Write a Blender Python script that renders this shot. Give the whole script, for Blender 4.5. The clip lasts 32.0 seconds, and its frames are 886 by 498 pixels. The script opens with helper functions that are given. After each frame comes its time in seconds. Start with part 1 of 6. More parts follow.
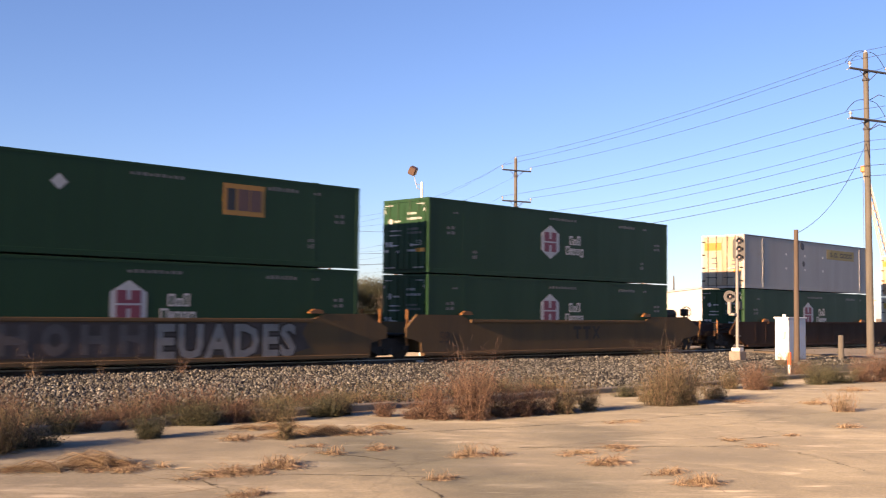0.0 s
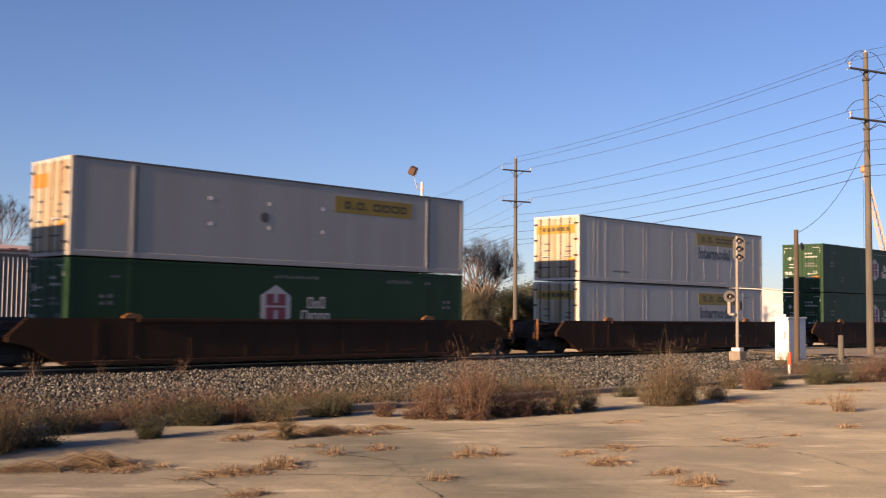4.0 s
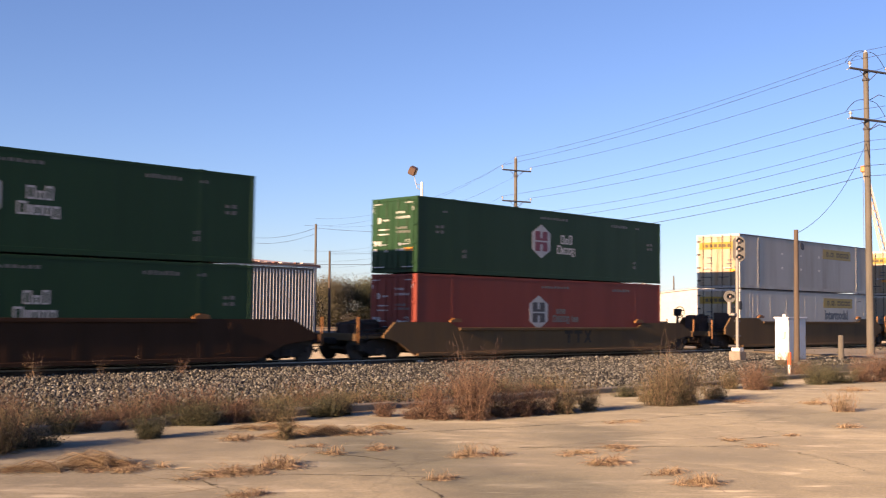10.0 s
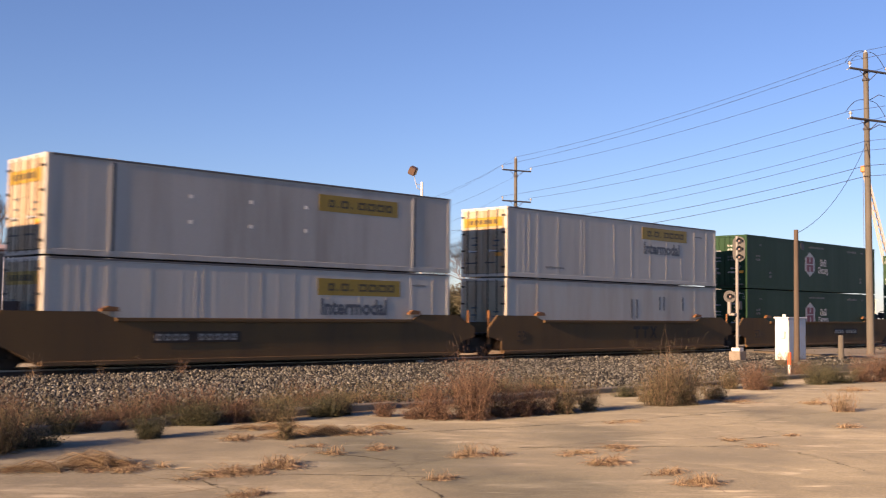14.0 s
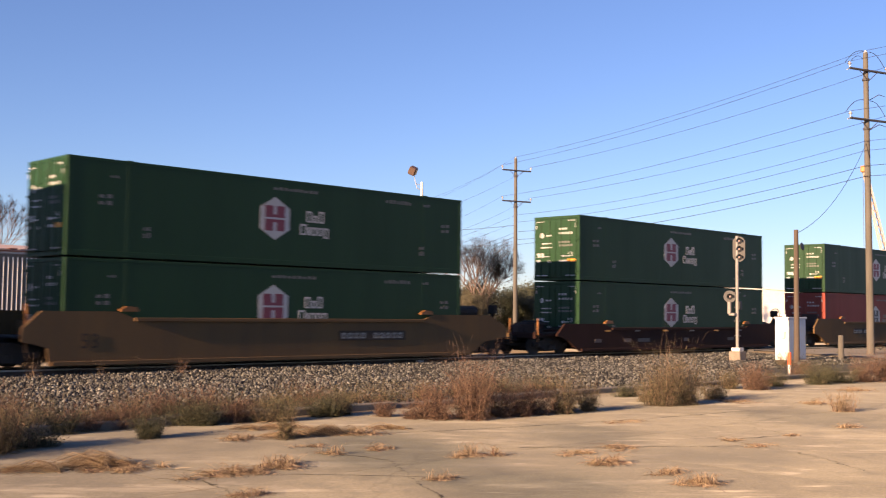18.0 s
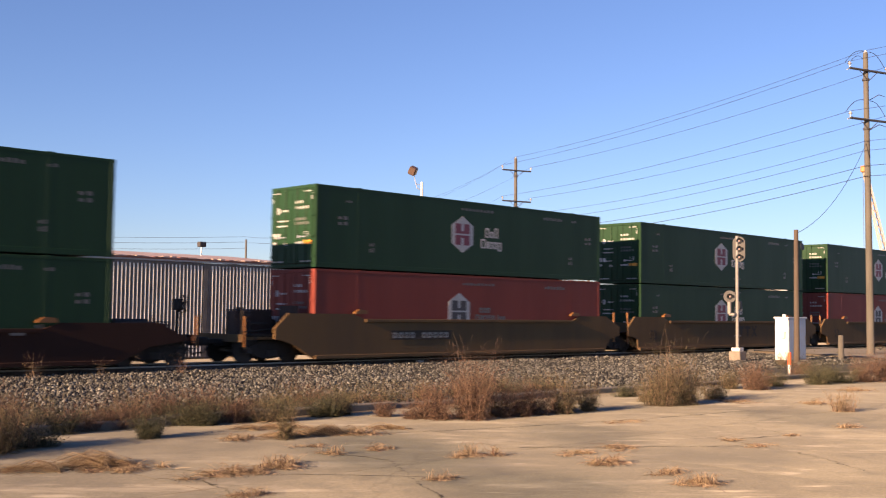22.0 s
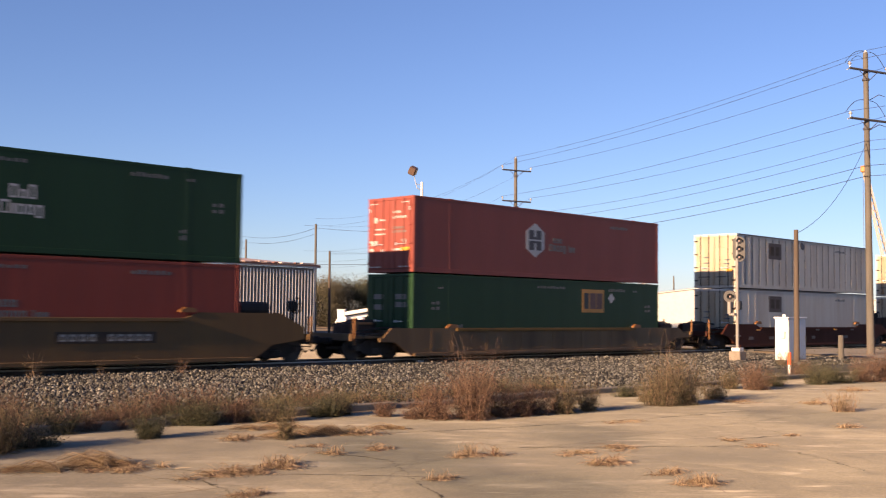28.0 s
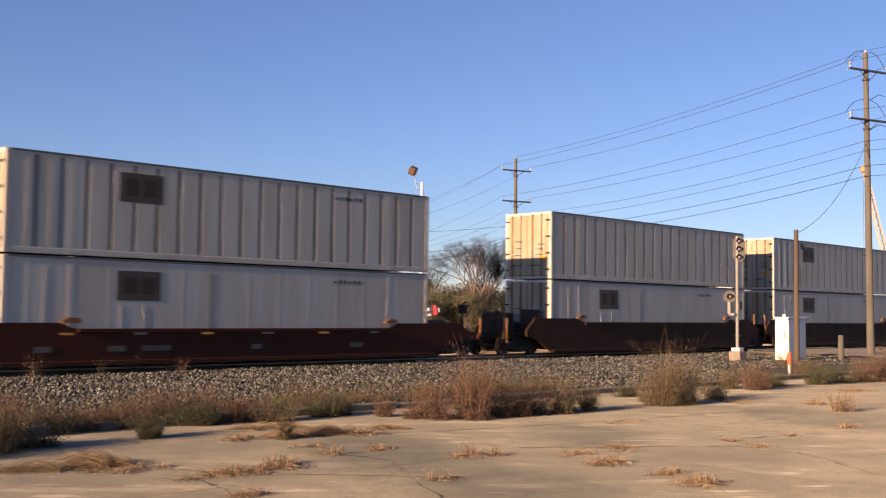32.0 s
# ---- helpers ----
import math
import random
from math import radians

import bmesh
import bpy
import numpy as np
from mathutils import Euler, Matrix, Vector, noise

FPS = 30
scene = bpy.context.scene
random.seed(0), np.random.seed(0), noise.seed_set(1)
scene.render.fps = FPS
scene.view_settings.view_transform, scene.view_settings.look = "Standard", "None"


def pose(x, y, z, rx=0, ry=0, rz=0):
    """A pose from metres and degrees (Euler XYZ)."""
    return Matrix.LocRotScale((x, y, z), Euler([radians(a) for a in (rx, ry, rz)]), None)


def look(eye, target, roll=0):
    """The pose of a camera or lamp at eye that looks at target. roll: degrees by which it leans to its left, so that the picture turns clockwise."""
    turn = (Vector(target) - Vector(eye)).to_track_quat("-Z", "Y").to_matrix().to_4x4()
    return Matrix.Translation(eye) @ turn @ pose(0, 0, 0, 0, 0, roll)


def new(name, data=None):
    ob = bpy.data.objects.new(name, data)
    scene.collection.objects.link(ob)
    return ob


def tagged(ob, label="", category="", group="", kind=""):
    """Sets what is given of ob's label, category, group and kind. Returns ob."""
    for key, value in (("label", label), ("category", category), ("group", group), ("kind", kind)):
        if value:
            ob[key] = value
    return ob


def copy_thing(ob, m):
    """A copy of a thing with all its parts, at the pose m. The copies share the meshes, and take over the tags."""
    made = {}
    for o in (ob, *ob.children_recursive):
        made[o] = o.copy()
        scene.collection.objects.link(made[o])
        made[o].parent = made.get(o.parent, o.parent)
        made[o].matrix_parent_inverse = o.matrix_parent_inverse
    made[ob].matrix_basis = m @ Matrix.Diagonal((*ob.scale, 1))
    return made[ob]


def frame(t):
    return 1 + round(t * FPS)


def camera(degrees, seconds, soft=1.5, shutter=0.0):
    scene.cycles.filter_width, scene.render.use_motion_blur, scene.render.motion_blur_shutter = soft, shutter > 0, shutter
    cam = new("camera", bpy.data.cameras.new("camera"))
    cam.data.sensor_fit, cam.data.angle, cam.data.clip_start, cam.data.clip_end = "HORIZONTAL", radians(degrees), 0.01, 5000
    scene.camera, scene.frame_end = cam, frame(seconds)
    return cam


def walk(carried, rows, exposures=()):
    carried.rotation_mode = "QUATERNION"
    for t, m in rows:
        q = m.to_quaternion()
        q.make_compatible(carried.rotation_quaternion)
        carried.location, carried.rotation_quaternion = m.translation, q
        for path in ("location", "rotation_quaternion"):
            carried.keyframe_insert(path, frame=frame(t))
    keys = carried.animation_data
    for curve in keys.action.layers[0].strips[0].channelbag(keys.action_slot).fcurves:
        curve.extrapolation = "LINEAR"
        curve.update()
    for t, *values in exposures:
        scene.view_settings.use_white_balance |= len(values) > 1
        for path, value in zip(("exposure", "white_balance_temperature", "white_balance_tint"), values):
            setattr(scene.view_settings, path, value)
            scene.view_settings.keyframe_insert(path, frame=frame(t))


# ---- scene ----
# World: x runs along the track (away to the right), y across it, z up; the pavement is z = 0.
cam = camera(45.1, 32.0, soft=1.2, shutter=0.5)
EYE = (0.0, 0.0, 2.0)
AIM = (21.1006, 21.2494, 3.7958)
# stops, kelvin, tint: the clip's own exposure sinks a little as pale boxes come by
walk(cam, [(0.0, look(EYE, AIM, 0.676)), (32.0, look(EYE, AIM, 0.676))],
     [(t, e + 0.74, 7000, 35) for t, e in ((0.0, 0.94), (2.1, 0.83), (3.0, 0.51), (6.0, 0.44), (7.0, 0.71), (8.0, 0.70), (9.0, 0.82), (12.0, 0.83), (13.0, 0.59), (14.0, 0.65), (17.0, 0.69), (18.0, 0.81), (20.0, 0.76), (23.0, 0.84), (24.0, 0.92), (25.5, 0.94), (28.0, 0.69), (29.0, 0.64), (30.0, 0.70), (31.0, 0.46), (32.0, 0.52))])

# ---- sky, sun, exposure ----
SUN_EL, SUN_AZ = 15.0, -1.3          # degrees above the horizon; off the track line
world = bpy.data.worlds.new("sky")
scene.world = world
world.use_nodes = True
wn, wl = world.node_tree.nodes, world.node_tree.links
wn.clear()
sky = wn.new("ShaderNodeTexSky")
sky.sky_type = "NISHITA"
sky.sun_disc = False
sky.sun_elevation = radians(SUN_EL)
sky.sun_rotation = radians(-90 + SUN_AZ)
sky.air_density, sky.dust_density, sky.ozone_density = 1.0, 0.12, 5.5
bg = wn.new("ShaderNodeBackground")
bg.inputs["Strength"].default_value = 0.060
wo = wn.new("ShaderNodeOutputWorld")
wl.new(sky.outputs[0], bg.inputs[0])
wl.new(bg.outputs[0], wo.inputs[0])
sun = new("sun", bpy.data.lights.new("sun", "SUN"))
sun.data.energy, sun.data.angle, sun.data.color = 5.0, radians(0.6), (1.0, 0.78, 0.45)
_el, _az = radians(SUN_EL), radians(SUN_AZ)
sun.matrix_world = look((-300 * math.cos(_el) * math.cos(_az), 300 * math.cos(_el) * math.sin(_az), 300 * math.sin(_el)), (0, 0, 0))

# ---- materials ----
def mat(name, base, rough=0.6, metal=0.0, vary=0.25, scale=3.0, dark=None, stain=0.35, bump=0.15, grain=40.0, streak=False, island=False, spread=0.0, skew=0.0, chalk=0.0, gloss=0.5):
    """A painted or natural surface: base colour, a second colour in large soft patches, fine grain and relief, and a small shift from object to object."""
    m = bpy.data.materials.new(name)
    m.use_nodes = True
    n, l = m.node_tree.nodes, m.node_tree.links
    b = n["Principled BSDF"]
    tc = n.new("ShaderNodeTexCoord")
    info = n.new("ShaderNodeObjectInfo")
    off = n.new("ShaderNodeVectorMath")
    off.operation = "MULTIPLY_ADD"
    comb = n.new("ShaderNodeCombineXYZ")
    for k in range(3):
        l.new(info.outputs["Random"], comb.inputs[k])
    off.inputs[1].default_value = (37.0, 19.0, 11.0)
    l.new(comb.outputs[0], off.inputs[0])
    l.new(tc.outputs["Object"], off.inputs[2])
    mp = n.new("ShaderNodeMapping")
    l.new(off.outputs[0], mp.inputs["Vector"])
    if streak:
        mp.inputs["Scale"].default_value = (1.0, 1.0, 0.12)
    big = n.new("ShaderNodeTexNoise")
    big.inputs["Scale"].default_value, big.inputs["Detail"].default_value, big.inputs["Roughness"].default_value = scale, 6, 0.62
    l.new(mp.outputs[0], big.inputs["Vector"])
    fine = n.new("ShaderNodeTexNoise")
    fine.inputs["Scale"].default_value, fine.inputs["Detail"].default_value = grain, 4
    l.new(off.outputs[0], fine.inputs["Vector"])
    ramp = n.new("ShaderNodeValToRGB")
    ramp.color_ramp.elements[0].position, ramp.color_ramp.elements[1].position = 0.42, 0.72
    l.new(big.outputs["Fac"], ramp.inputs[0])
    fac = n.new("ShaderNodeMath")
    fac.operation = "MULTIPLY"
    fac.inputs[1].default_value = stain
    l.new(ramp.outputs[0], fac.inputs[0])
    mix = n.new("ShaderNodeMixRGB")
    mix.inputs[1].default_value = (*base, 1)
    mix.inputs[2].default_value = (*(dark or [c * 0.45 for c in base]), 1)
    l.new(fac.outputs[0], mix.inputs[0])
    hsv = n.new("ShaderNodeHueSaturation")
    l.new(mix.outputs[0], hsv.inputs["Color"])
    val = n.new("ShaderNodeMapRange")
    val.inputs["From Min"].default_value, val.inputs["From Max"].default_value = 0.25, 0.75
    val.inputs["To Min"].default_value, val.inputs["To Max"].default_value = 1 - vary, 1 + vary
    l.new(fine.outputs["Fac"], val.inputs["Value"])
    last = val.outputs[0]
    if spread or island:
        src = info.outputs["Random"]
        if island:
            src = n.new("ShaderNodeNewGeometry").outputs["Random Per Island"]
        sp = n.new("ShaderNodeMapRange")
        sp.inputs["To Min"].default_value, sp.inputs["To Max"].default_value = 1 - spread, 1 + spread
        if skew:
            pw = n.new("ShaderNodeMath")
            pw.operation = "POWER"
            pw.inputs[1].default_value = skew
            l.new(src, pw.inputs[0])
            src = pw.outputs[0]
            sp.inputs["To Max"].default_value = 1 + spread * skew
        l.new(src, sp.inputs["Value"])
        mul = n.new("ShaderNodeMath")
        mul.operation = "MULTIPLY"
        l.new(last, mul.inputs[0])
        l.new(sp.outputs[0], mul.inputs[1])
        last = mul.outputs[0]
    l.new(last, hsv.inputs["Value"])
    l.new(hsv.outputs[0], b.inputs["Base Color"])
    rr = n.new("ShaderNodeMapRange")
    rr.inputs["To Min"].default_value, rr.inputs["To Max"].default_value = max(0.05, rough - 0.12), min(1, rough + 0.15)
    l.new(big.outputs["Fac"], rr.inputs["Value"])
    l.new(rr.outputs[0], b.inputs["Roughness"])
    b.inputs["Metallic"].default_value = metal
    b.inputs["Diffuse Roughness"].default_value = chalk
    b.inputs["Specular IOR Level"].default_value = gloss
    if bump:
        bp = n.new("ShaderNodeBump")
        bp.inputs["Strength"].default_value, bp.inputs["Distance"].default_value = bump, 0.02
        l.new(fine.outputs["Fac"], bp.inputs["Height"])
        l.new(bp.outputs[0], b.inputs["Normal"])
    return m


M_GREEN = mat("green container paint", (0.0085, 0.041, 0.0145), 0.52, vary=0.08, scale=0.9, stain=0.4, bump=0.04, gloss=0.25, streak=True, dark=(0.008, 0.031, 0.014))
M_RED = mat("red container paint", (0.215, 0.040, 0.026), 0.62, vary=0.08, scale=0.9, stain=0.45, bump=0.04, gloss=0.3, streak=True, dark=(0.145, 0.034, 0.024))
M_ORANGE = mat("faded orange red paint", (0.215, 0.042, 0.028), 0.6, vary=0.08, scale=0.9, stain=0.45, bump=0.04, streak=True, dark=(0.165, 0.042, 0.031))
M_WHITE = mat("white container paint", (0.485, 0.462, 0.405), 0.55, vary=0.06, scale=1.1, stain=0.5, bump=0.04, streak=True, dark=(0.375, 0.340, 0.285))
M_WHITE2 = mat("grimy white container paint", (0.490, 0.468, 0.405), 0.6, vary=0.08, scale=1.3, stain=0.75, bump=0.05, streak=True, dark=(0.392, 0.317, 0.235))
M_DULLWHITE = mat("weathered grey white paint", (0.36, 0.345, 0.31), 0.6, vary=0.06, scale=1.1, stain=0.5, bump=0.04, streak=True, dark=(0.28, 0.26, 0.23))
M_STAINED = mat("rain-stained white paint", (0.42, 0.405, 0.365), 0.6, vary=0.07, scale=1.0, stain=0.8, bump=0.04, streak=True, dark=(0.29, 0.265, 0.225))
M_WHITEDOOR = mat("rust-stained white door", (0.34, 0.30, 0.22), 0.55, vary=0.08, scale=2.2, stain=0.9, bump=0.05, streak=True, dark=(0.26, 0.13, 0.045))
M_BLOCK = mat("dull banner lettering", (0.075, 0.052, 0.02), 0.6, vary=0.1, stain=0.2, bump=0)
M_YELLOW = mat("yellow banner film", (0.310, 0.198, 0.016), 0.45, vary=0.06, stain=0.3, bump=0)
M_GOLD = mat("orange square film", (0.403, 0.181, 0.024), 0.45, vary=0.06, stain=0.2, bump=0)
M_MARK = mat("white marking film", (0.40, 0.40, 0.385), 0.5, vary=0.06, stain=0.25, bump=0)
M_MARKDIM = mat("worn white marking", (0.125, 0.125, 0.118), 0.6, vary=0.15, stain=0.4, bump=0)
M_MARKPALE = mat("pale stencil paint", (0.26, 0.25, 0.225), 0.6, vary=0.15, stain=0.4, bump=0)
M_MARKRED = mat("red marking film", (0.19, 0.034, 0.052), 0.5, vary=0.06, stain=0.2, bump=0)
M_MARKDARK = mat("dark marking film", (0.045, 0.042, 0.045), 0.5, vary=0.1, stain=0.2, bump=0)
M_MARKGREY = mat("slate lettering film", (0.075, 0.085, 0.10), 0.5, vary=0.1, stain=0.2, bump=0)
M_AMBER = mat("orange reflective film", (0.75, 0.30, 0.03), 0.4, vary=0.06, stain=0.1, bump=0)
M_GALV = mat("galvanised steel", (0.50, 0.51, 0.52), 0.42, 0.7, vary=0.1, stain=0.3)
M_RUBBER = mat("black rubber", (0.012, 0.012, 0.013), 0.7, vary=0.1, stain=0.2)
M_TAN = mat("dusty tan car paint", (0.145, 0.083, 0.036), 0.85, vary=0.1, scale=0.8, stain=0.65, bump=0.08, gloss=0.25, streak=True, dark=(0.080, 0.055, 0.036))
M_DARKMAROON = mat("dark maroon car paint", (0.040, 0.015, 0.009), 0.85, vary=0.12, scale=0.8, stain=0.55, bump=0.08, gloss=0.25, streak=True, dark=(0.026, 0.014, 0.010))
M_BROWN = mat("rust brown car paint", (0.048, 0.021, 0.010), 0.75, vary=0.12, scale=1.0, stain=0.6, bump=0.08, gloss=0.2, streak=True, dark=(0.029, 0.015, 0.007))
M_MAROON = mat("maroon car paint", (0.058, 0.0140, 0.0065), 0.82, vary=0.1, scale=0.8, stain=0.55, bump=0.08, gloss=0.25, streak=True, dark=(0.036, 0.012, 0.006))
M_YCAR = mat("mustard car paint", (0.140, 0.078, 0.030), 0.65, vary=0.1, scale=0.8, stain=0.7, bump=0.08, streak=True, dark=(0.040, 0.022, 0.010))
M_YCHORD = mat("dull yellow chord paint", (0.150, 0.082, 0.020), 0.7, vary=0.12, scale=1.2, stain=0.6, bump=0.05, gloss=0.3, dark=(0.07, 0.04, 0.018))
M_GUIDE = mat("orange guide paint", (0.208, 0.084, 0.020), 0.55, vary=0.1, stain=0.4)
M_EQUIP = mat("rusty brown end gear", (0.061, 0.031, 0.021), 0.85, vary=0.2, stain=0.5)
M_TRUCK = mat("grimy cast steel", (0.022, 0.017, 0.014), 0.75, 0.2, vary=0.2, stain=0.4)
M_WHEEL = mat("wheel steel", (0.055, 0.046, 0.040), 0.65, 0.4, vary=0.2, stain=0.5)
M_RAIL = mat("rusty rail steel", (0.085, 0.055, 0.042), 0.75, 0.3, vary=0.2, stain=0.4)
# pale and barely metallic: the sheen of the rail head is in the colour
M_RAILTOP = mat("pale rail head, sheen in colour", (0.38, 0.34, 0.29), 0.6, 0.1, vary=0.05, stain=0.15, bump=0.02)
M_TIE = mat("weathered tie timber", (0.10, 0.075, 0.06), 0.9, vary=0.25, stain=0.4, bump=0.4)
M_STONE = mat("crushed stone", (0.070, 0.068, 0.060), 0.9, vary=0.15, scale=9, stain=0.3, bump=0.2, island=True, spread=0.85, skew=2.2, chalk=0.3)
# bed near black, so shade in the gaps between stones is in its colour
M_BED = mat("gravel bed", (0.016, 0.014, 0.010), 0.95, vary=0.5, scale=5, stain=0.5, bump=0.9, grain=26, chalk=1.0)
M_POLE = mat("weathered pole timber", (0.104, 0.094, 0.080), 0.88, vary=0.25, scale=4, stain=0.5, bump=0.3, streak=True)
M_POLE2 = mat("brown pole timber", (0.085, 0.062, 0.047), 0.88, vary=0.25, scale=4, stain=0.5, bump=0.3, streak=True)
M_WIRE = mat("aluminium wire", (0.045, 0.045, 0.050), 0.5, 0.5, vary=0.05, stain=0.1, bump=0)
M_ARM = mat("dark crossarm steel", (0.045, 0.042, 0.045), 0.7, vary=0.15)
M_PORC = mat("glazed insulator", (0.42, 0.42, 0.42), 0.25, vary=0.05, stain=0.15, bump=0)
M_SIGNAL = mat("aluminium signal paint", (0.237, 0.223, 0.209), 0.5, 0.3, vary=0.1, stain=0.35)
M_SIGHEAD = mat("grey signal shield", (0.10, 0.095, 0.09), 0.6, vary=0.1, stain=0.3)
M_BLACK = mat("black paint", (0.015, 0.015, 0.016), 0.5, vary=0.1)
# the lens glint is put into this pale colour
M_LENS = mat("signal lens coloured pale for its glint", (0.30, 0.22, 0.20), 0.12, vary=0.02, bump=0)
M_GLASS = mat("dark lamp glass", (0.03, 0.03, 0.03), 0.12, vary=0.02, bump=0)
M_CASE = mat("white case paint", (0.600, 0.600, 0.600), 0.5, vary=0.04, stain=0.25, dark=(0.450, 0.427, 0.390))
M_BASE = mat("weathered footing concrete", (0.216, 0.180, 0.144), 0.9, vary=0.2, scale=5, stain=0.4, bump=0.3)
M_MARKER = mat("orange marker plastic", (0.80, 0.10, 0.03), 0.5, vary=0.05)
# hall siding kept dark, ribs pale: sunlight on the rib edges is in the colours
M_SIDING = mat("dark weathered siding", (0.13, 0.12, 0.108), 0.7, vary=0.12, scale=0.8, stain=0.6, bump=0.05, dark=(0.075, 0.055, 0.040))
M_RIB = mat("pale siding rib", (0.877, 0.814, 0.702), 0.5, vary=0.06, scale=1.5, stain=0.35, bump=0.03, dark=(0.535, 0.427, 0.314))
M_ROOF = mat("pink weathered roof sheet", (0.480, 0.360, 0.304), 0.6, vary=0.15, scale=1.2, stain=0.6, dark=(0.320, 0.160, 0.104))
M_FASCIA = mat("rusty red fascia", (0.20, 0.075, 0.05), 0.7, vary=0.2, scale=2.0, stain=0.6, bump=0.05)
M_SHED = mat("white shed sheet", (0.562, 0.555, 0.525), 0.55, vary=0.05, stain=0.2)
M_SHEDROOF = mat("grey shed roof", (0.36, 0.38, 0.38), 0.6, vary=0.08, stain=0.3)
M_ASPHALT = mat("worn asphalt", (0.078, 0.072, 0.066), 0.9, vary=0.25, scale=2, stain=0.4, bump=0.4, grain=60, chalk=1.0)
M_DIRT = mat("dry grass and dirt", (0.110, 0.080, 0.050), 0.95, vary=0.35, scale=0.5, stain=0.6, bump=0.6, grain=12, dark=(0.055, 0.050, 0.025), chalk=1.0)
M_STRAW = mat("dry straw", (0.270, 0.196, 0.120), 0.85, vary=0.15, island=True, spread=0.45, bump=0, chalk=1.0)
M_RUST = mat("rusty dry weed", (0.104, 0.055, 0.034), 0.9, vary=0.15, island=True, spread=0.9, bump=0, chalk=1.0)
M_OLIVE = mat("olive weed", (0.088, 0.072, 0.036), 0.9, vary=0.15, island=True, spread=0.9, bump=0, chalk=1.0)
M_WEED = mat("green weed", (0.045, 0.046, 0.022), 0.9, vary=0.15, island=True, spread=0.9, bump=0, chalk=1.0)
M_DRYSTEM = mat("dry weed stems", (0.145, 0.092, 0.060), 0.9, vary=0.15, island=True, spread=0.9, bump=0, chalk=1.0)
M_BARK = mat("grey bark", (0.133, 0.105, 0.090), 0.9, vary=0.25, stain=0.4, bump=0.4)
M_TWIG = mat("grey brown twigs", (0.150, 0.108, 0.090), 0.9, vary=0.15, island=True, spread=0.35, bump=0)
M_LEAF = mat("dark green leaves", (0.102, 0.108, 0.066), 0.7, vary=0.15, island=True, spread=0.18, chalk=1.0, bump=0)
M_LEAF2 = mat("olive brown leaves", (0.135, 0.122, 0.080), 0.75, vary=0.15, island=True, spread=0.18, chalk=1.0, bump=0)
M_LEAF3 = mat("dead brown leaves", (0.145, 0.115, 0.090), 0.8, vary=0.15, island=True, spread=0.18, chalk=1.0, bump=0)


def let_through(m, share):
    """Thin leaves pass part of the light on to their other side."""
    n, l = m.node_tree.nodes, m.node_tree.links
    b = n["Principled BSDF"]
    tr = n.new("ShaderNodeBsdfTranslucent")
    l.new(b.inputs["Base Color"].links[0].from_socket, tr.inputs["Color"])
    mx = n.new("ShaderNodeMixShader")
    mx.inputs[0].default_value = share
    l.new(b.outputs[0], mx.inputs[1])
    l.new(tr.outputs[0], mx.inputs[2])
    l.new(mx.outputs[0], n["Material Output"].inputs["Surface"])


for _m in (M_LEAF, M_LEAF2, M_LEAF3):
    let_through(_m, 0.45)
M_LAMPBOX = mat("brown lamp housing", (0.090, 0.050, 0.034), 0.5, vary=0.08, stain=0.2)
M_CRANE = mat("faded crane paint", (0.432, 0.372, 0.330), 0.55, vary=0.08, stain=0.3)
M_CRANETIP = mat("orange crane head", (0.432, 0.192, 0.060), 0.5, vary=0.08)
M_REDPAINT = mat("red truck paint", (0.62, 0.05, 0.05), 0.4, vary=0.05)
M_SILVERPAINT = mat("silver graffiti paint", (0.225, 0.20, 0.175), 0.5, vary=0.2, scale=2.5, stain=0.4, bump=0.03)
M_PURPLE = mat("faded plum lettering", (0.12, 0.062, 0.05), 0.6, vary=0.2, stain=0.3, bump=0)
M_TTX = mat("dark brown stencil", (0.045, 0.026, 0.014), 0.75, vary=0.15, stain=0.4, bump=0)
M_FARLOT = mat("pale packed gravel lot", (0.20, 0.175, 0.135), 0.95, vary=0.25, scale=0.6, stain=0.5, bump=0.3, grain=15, chalk=1.0)
M_GRAFFITI = mat("brown graffiti ground", (0.078, 0.050, 0.038), 0.7, vary=0.2, scale=1.2, stain=0.6, bump=0.03)
M_DULLBADGE = mat("weathered brown badge film", (0.079, 0.050, 0.036), 0.6, vary=0.15, stain=0.4, bump=0)
M_GREYPAINT = mat("faded graffiti paint", (0.112, 0.082, 0.066), 0.6, vary=0.2, scale=2.5, stain=0.4, bump=0.03)


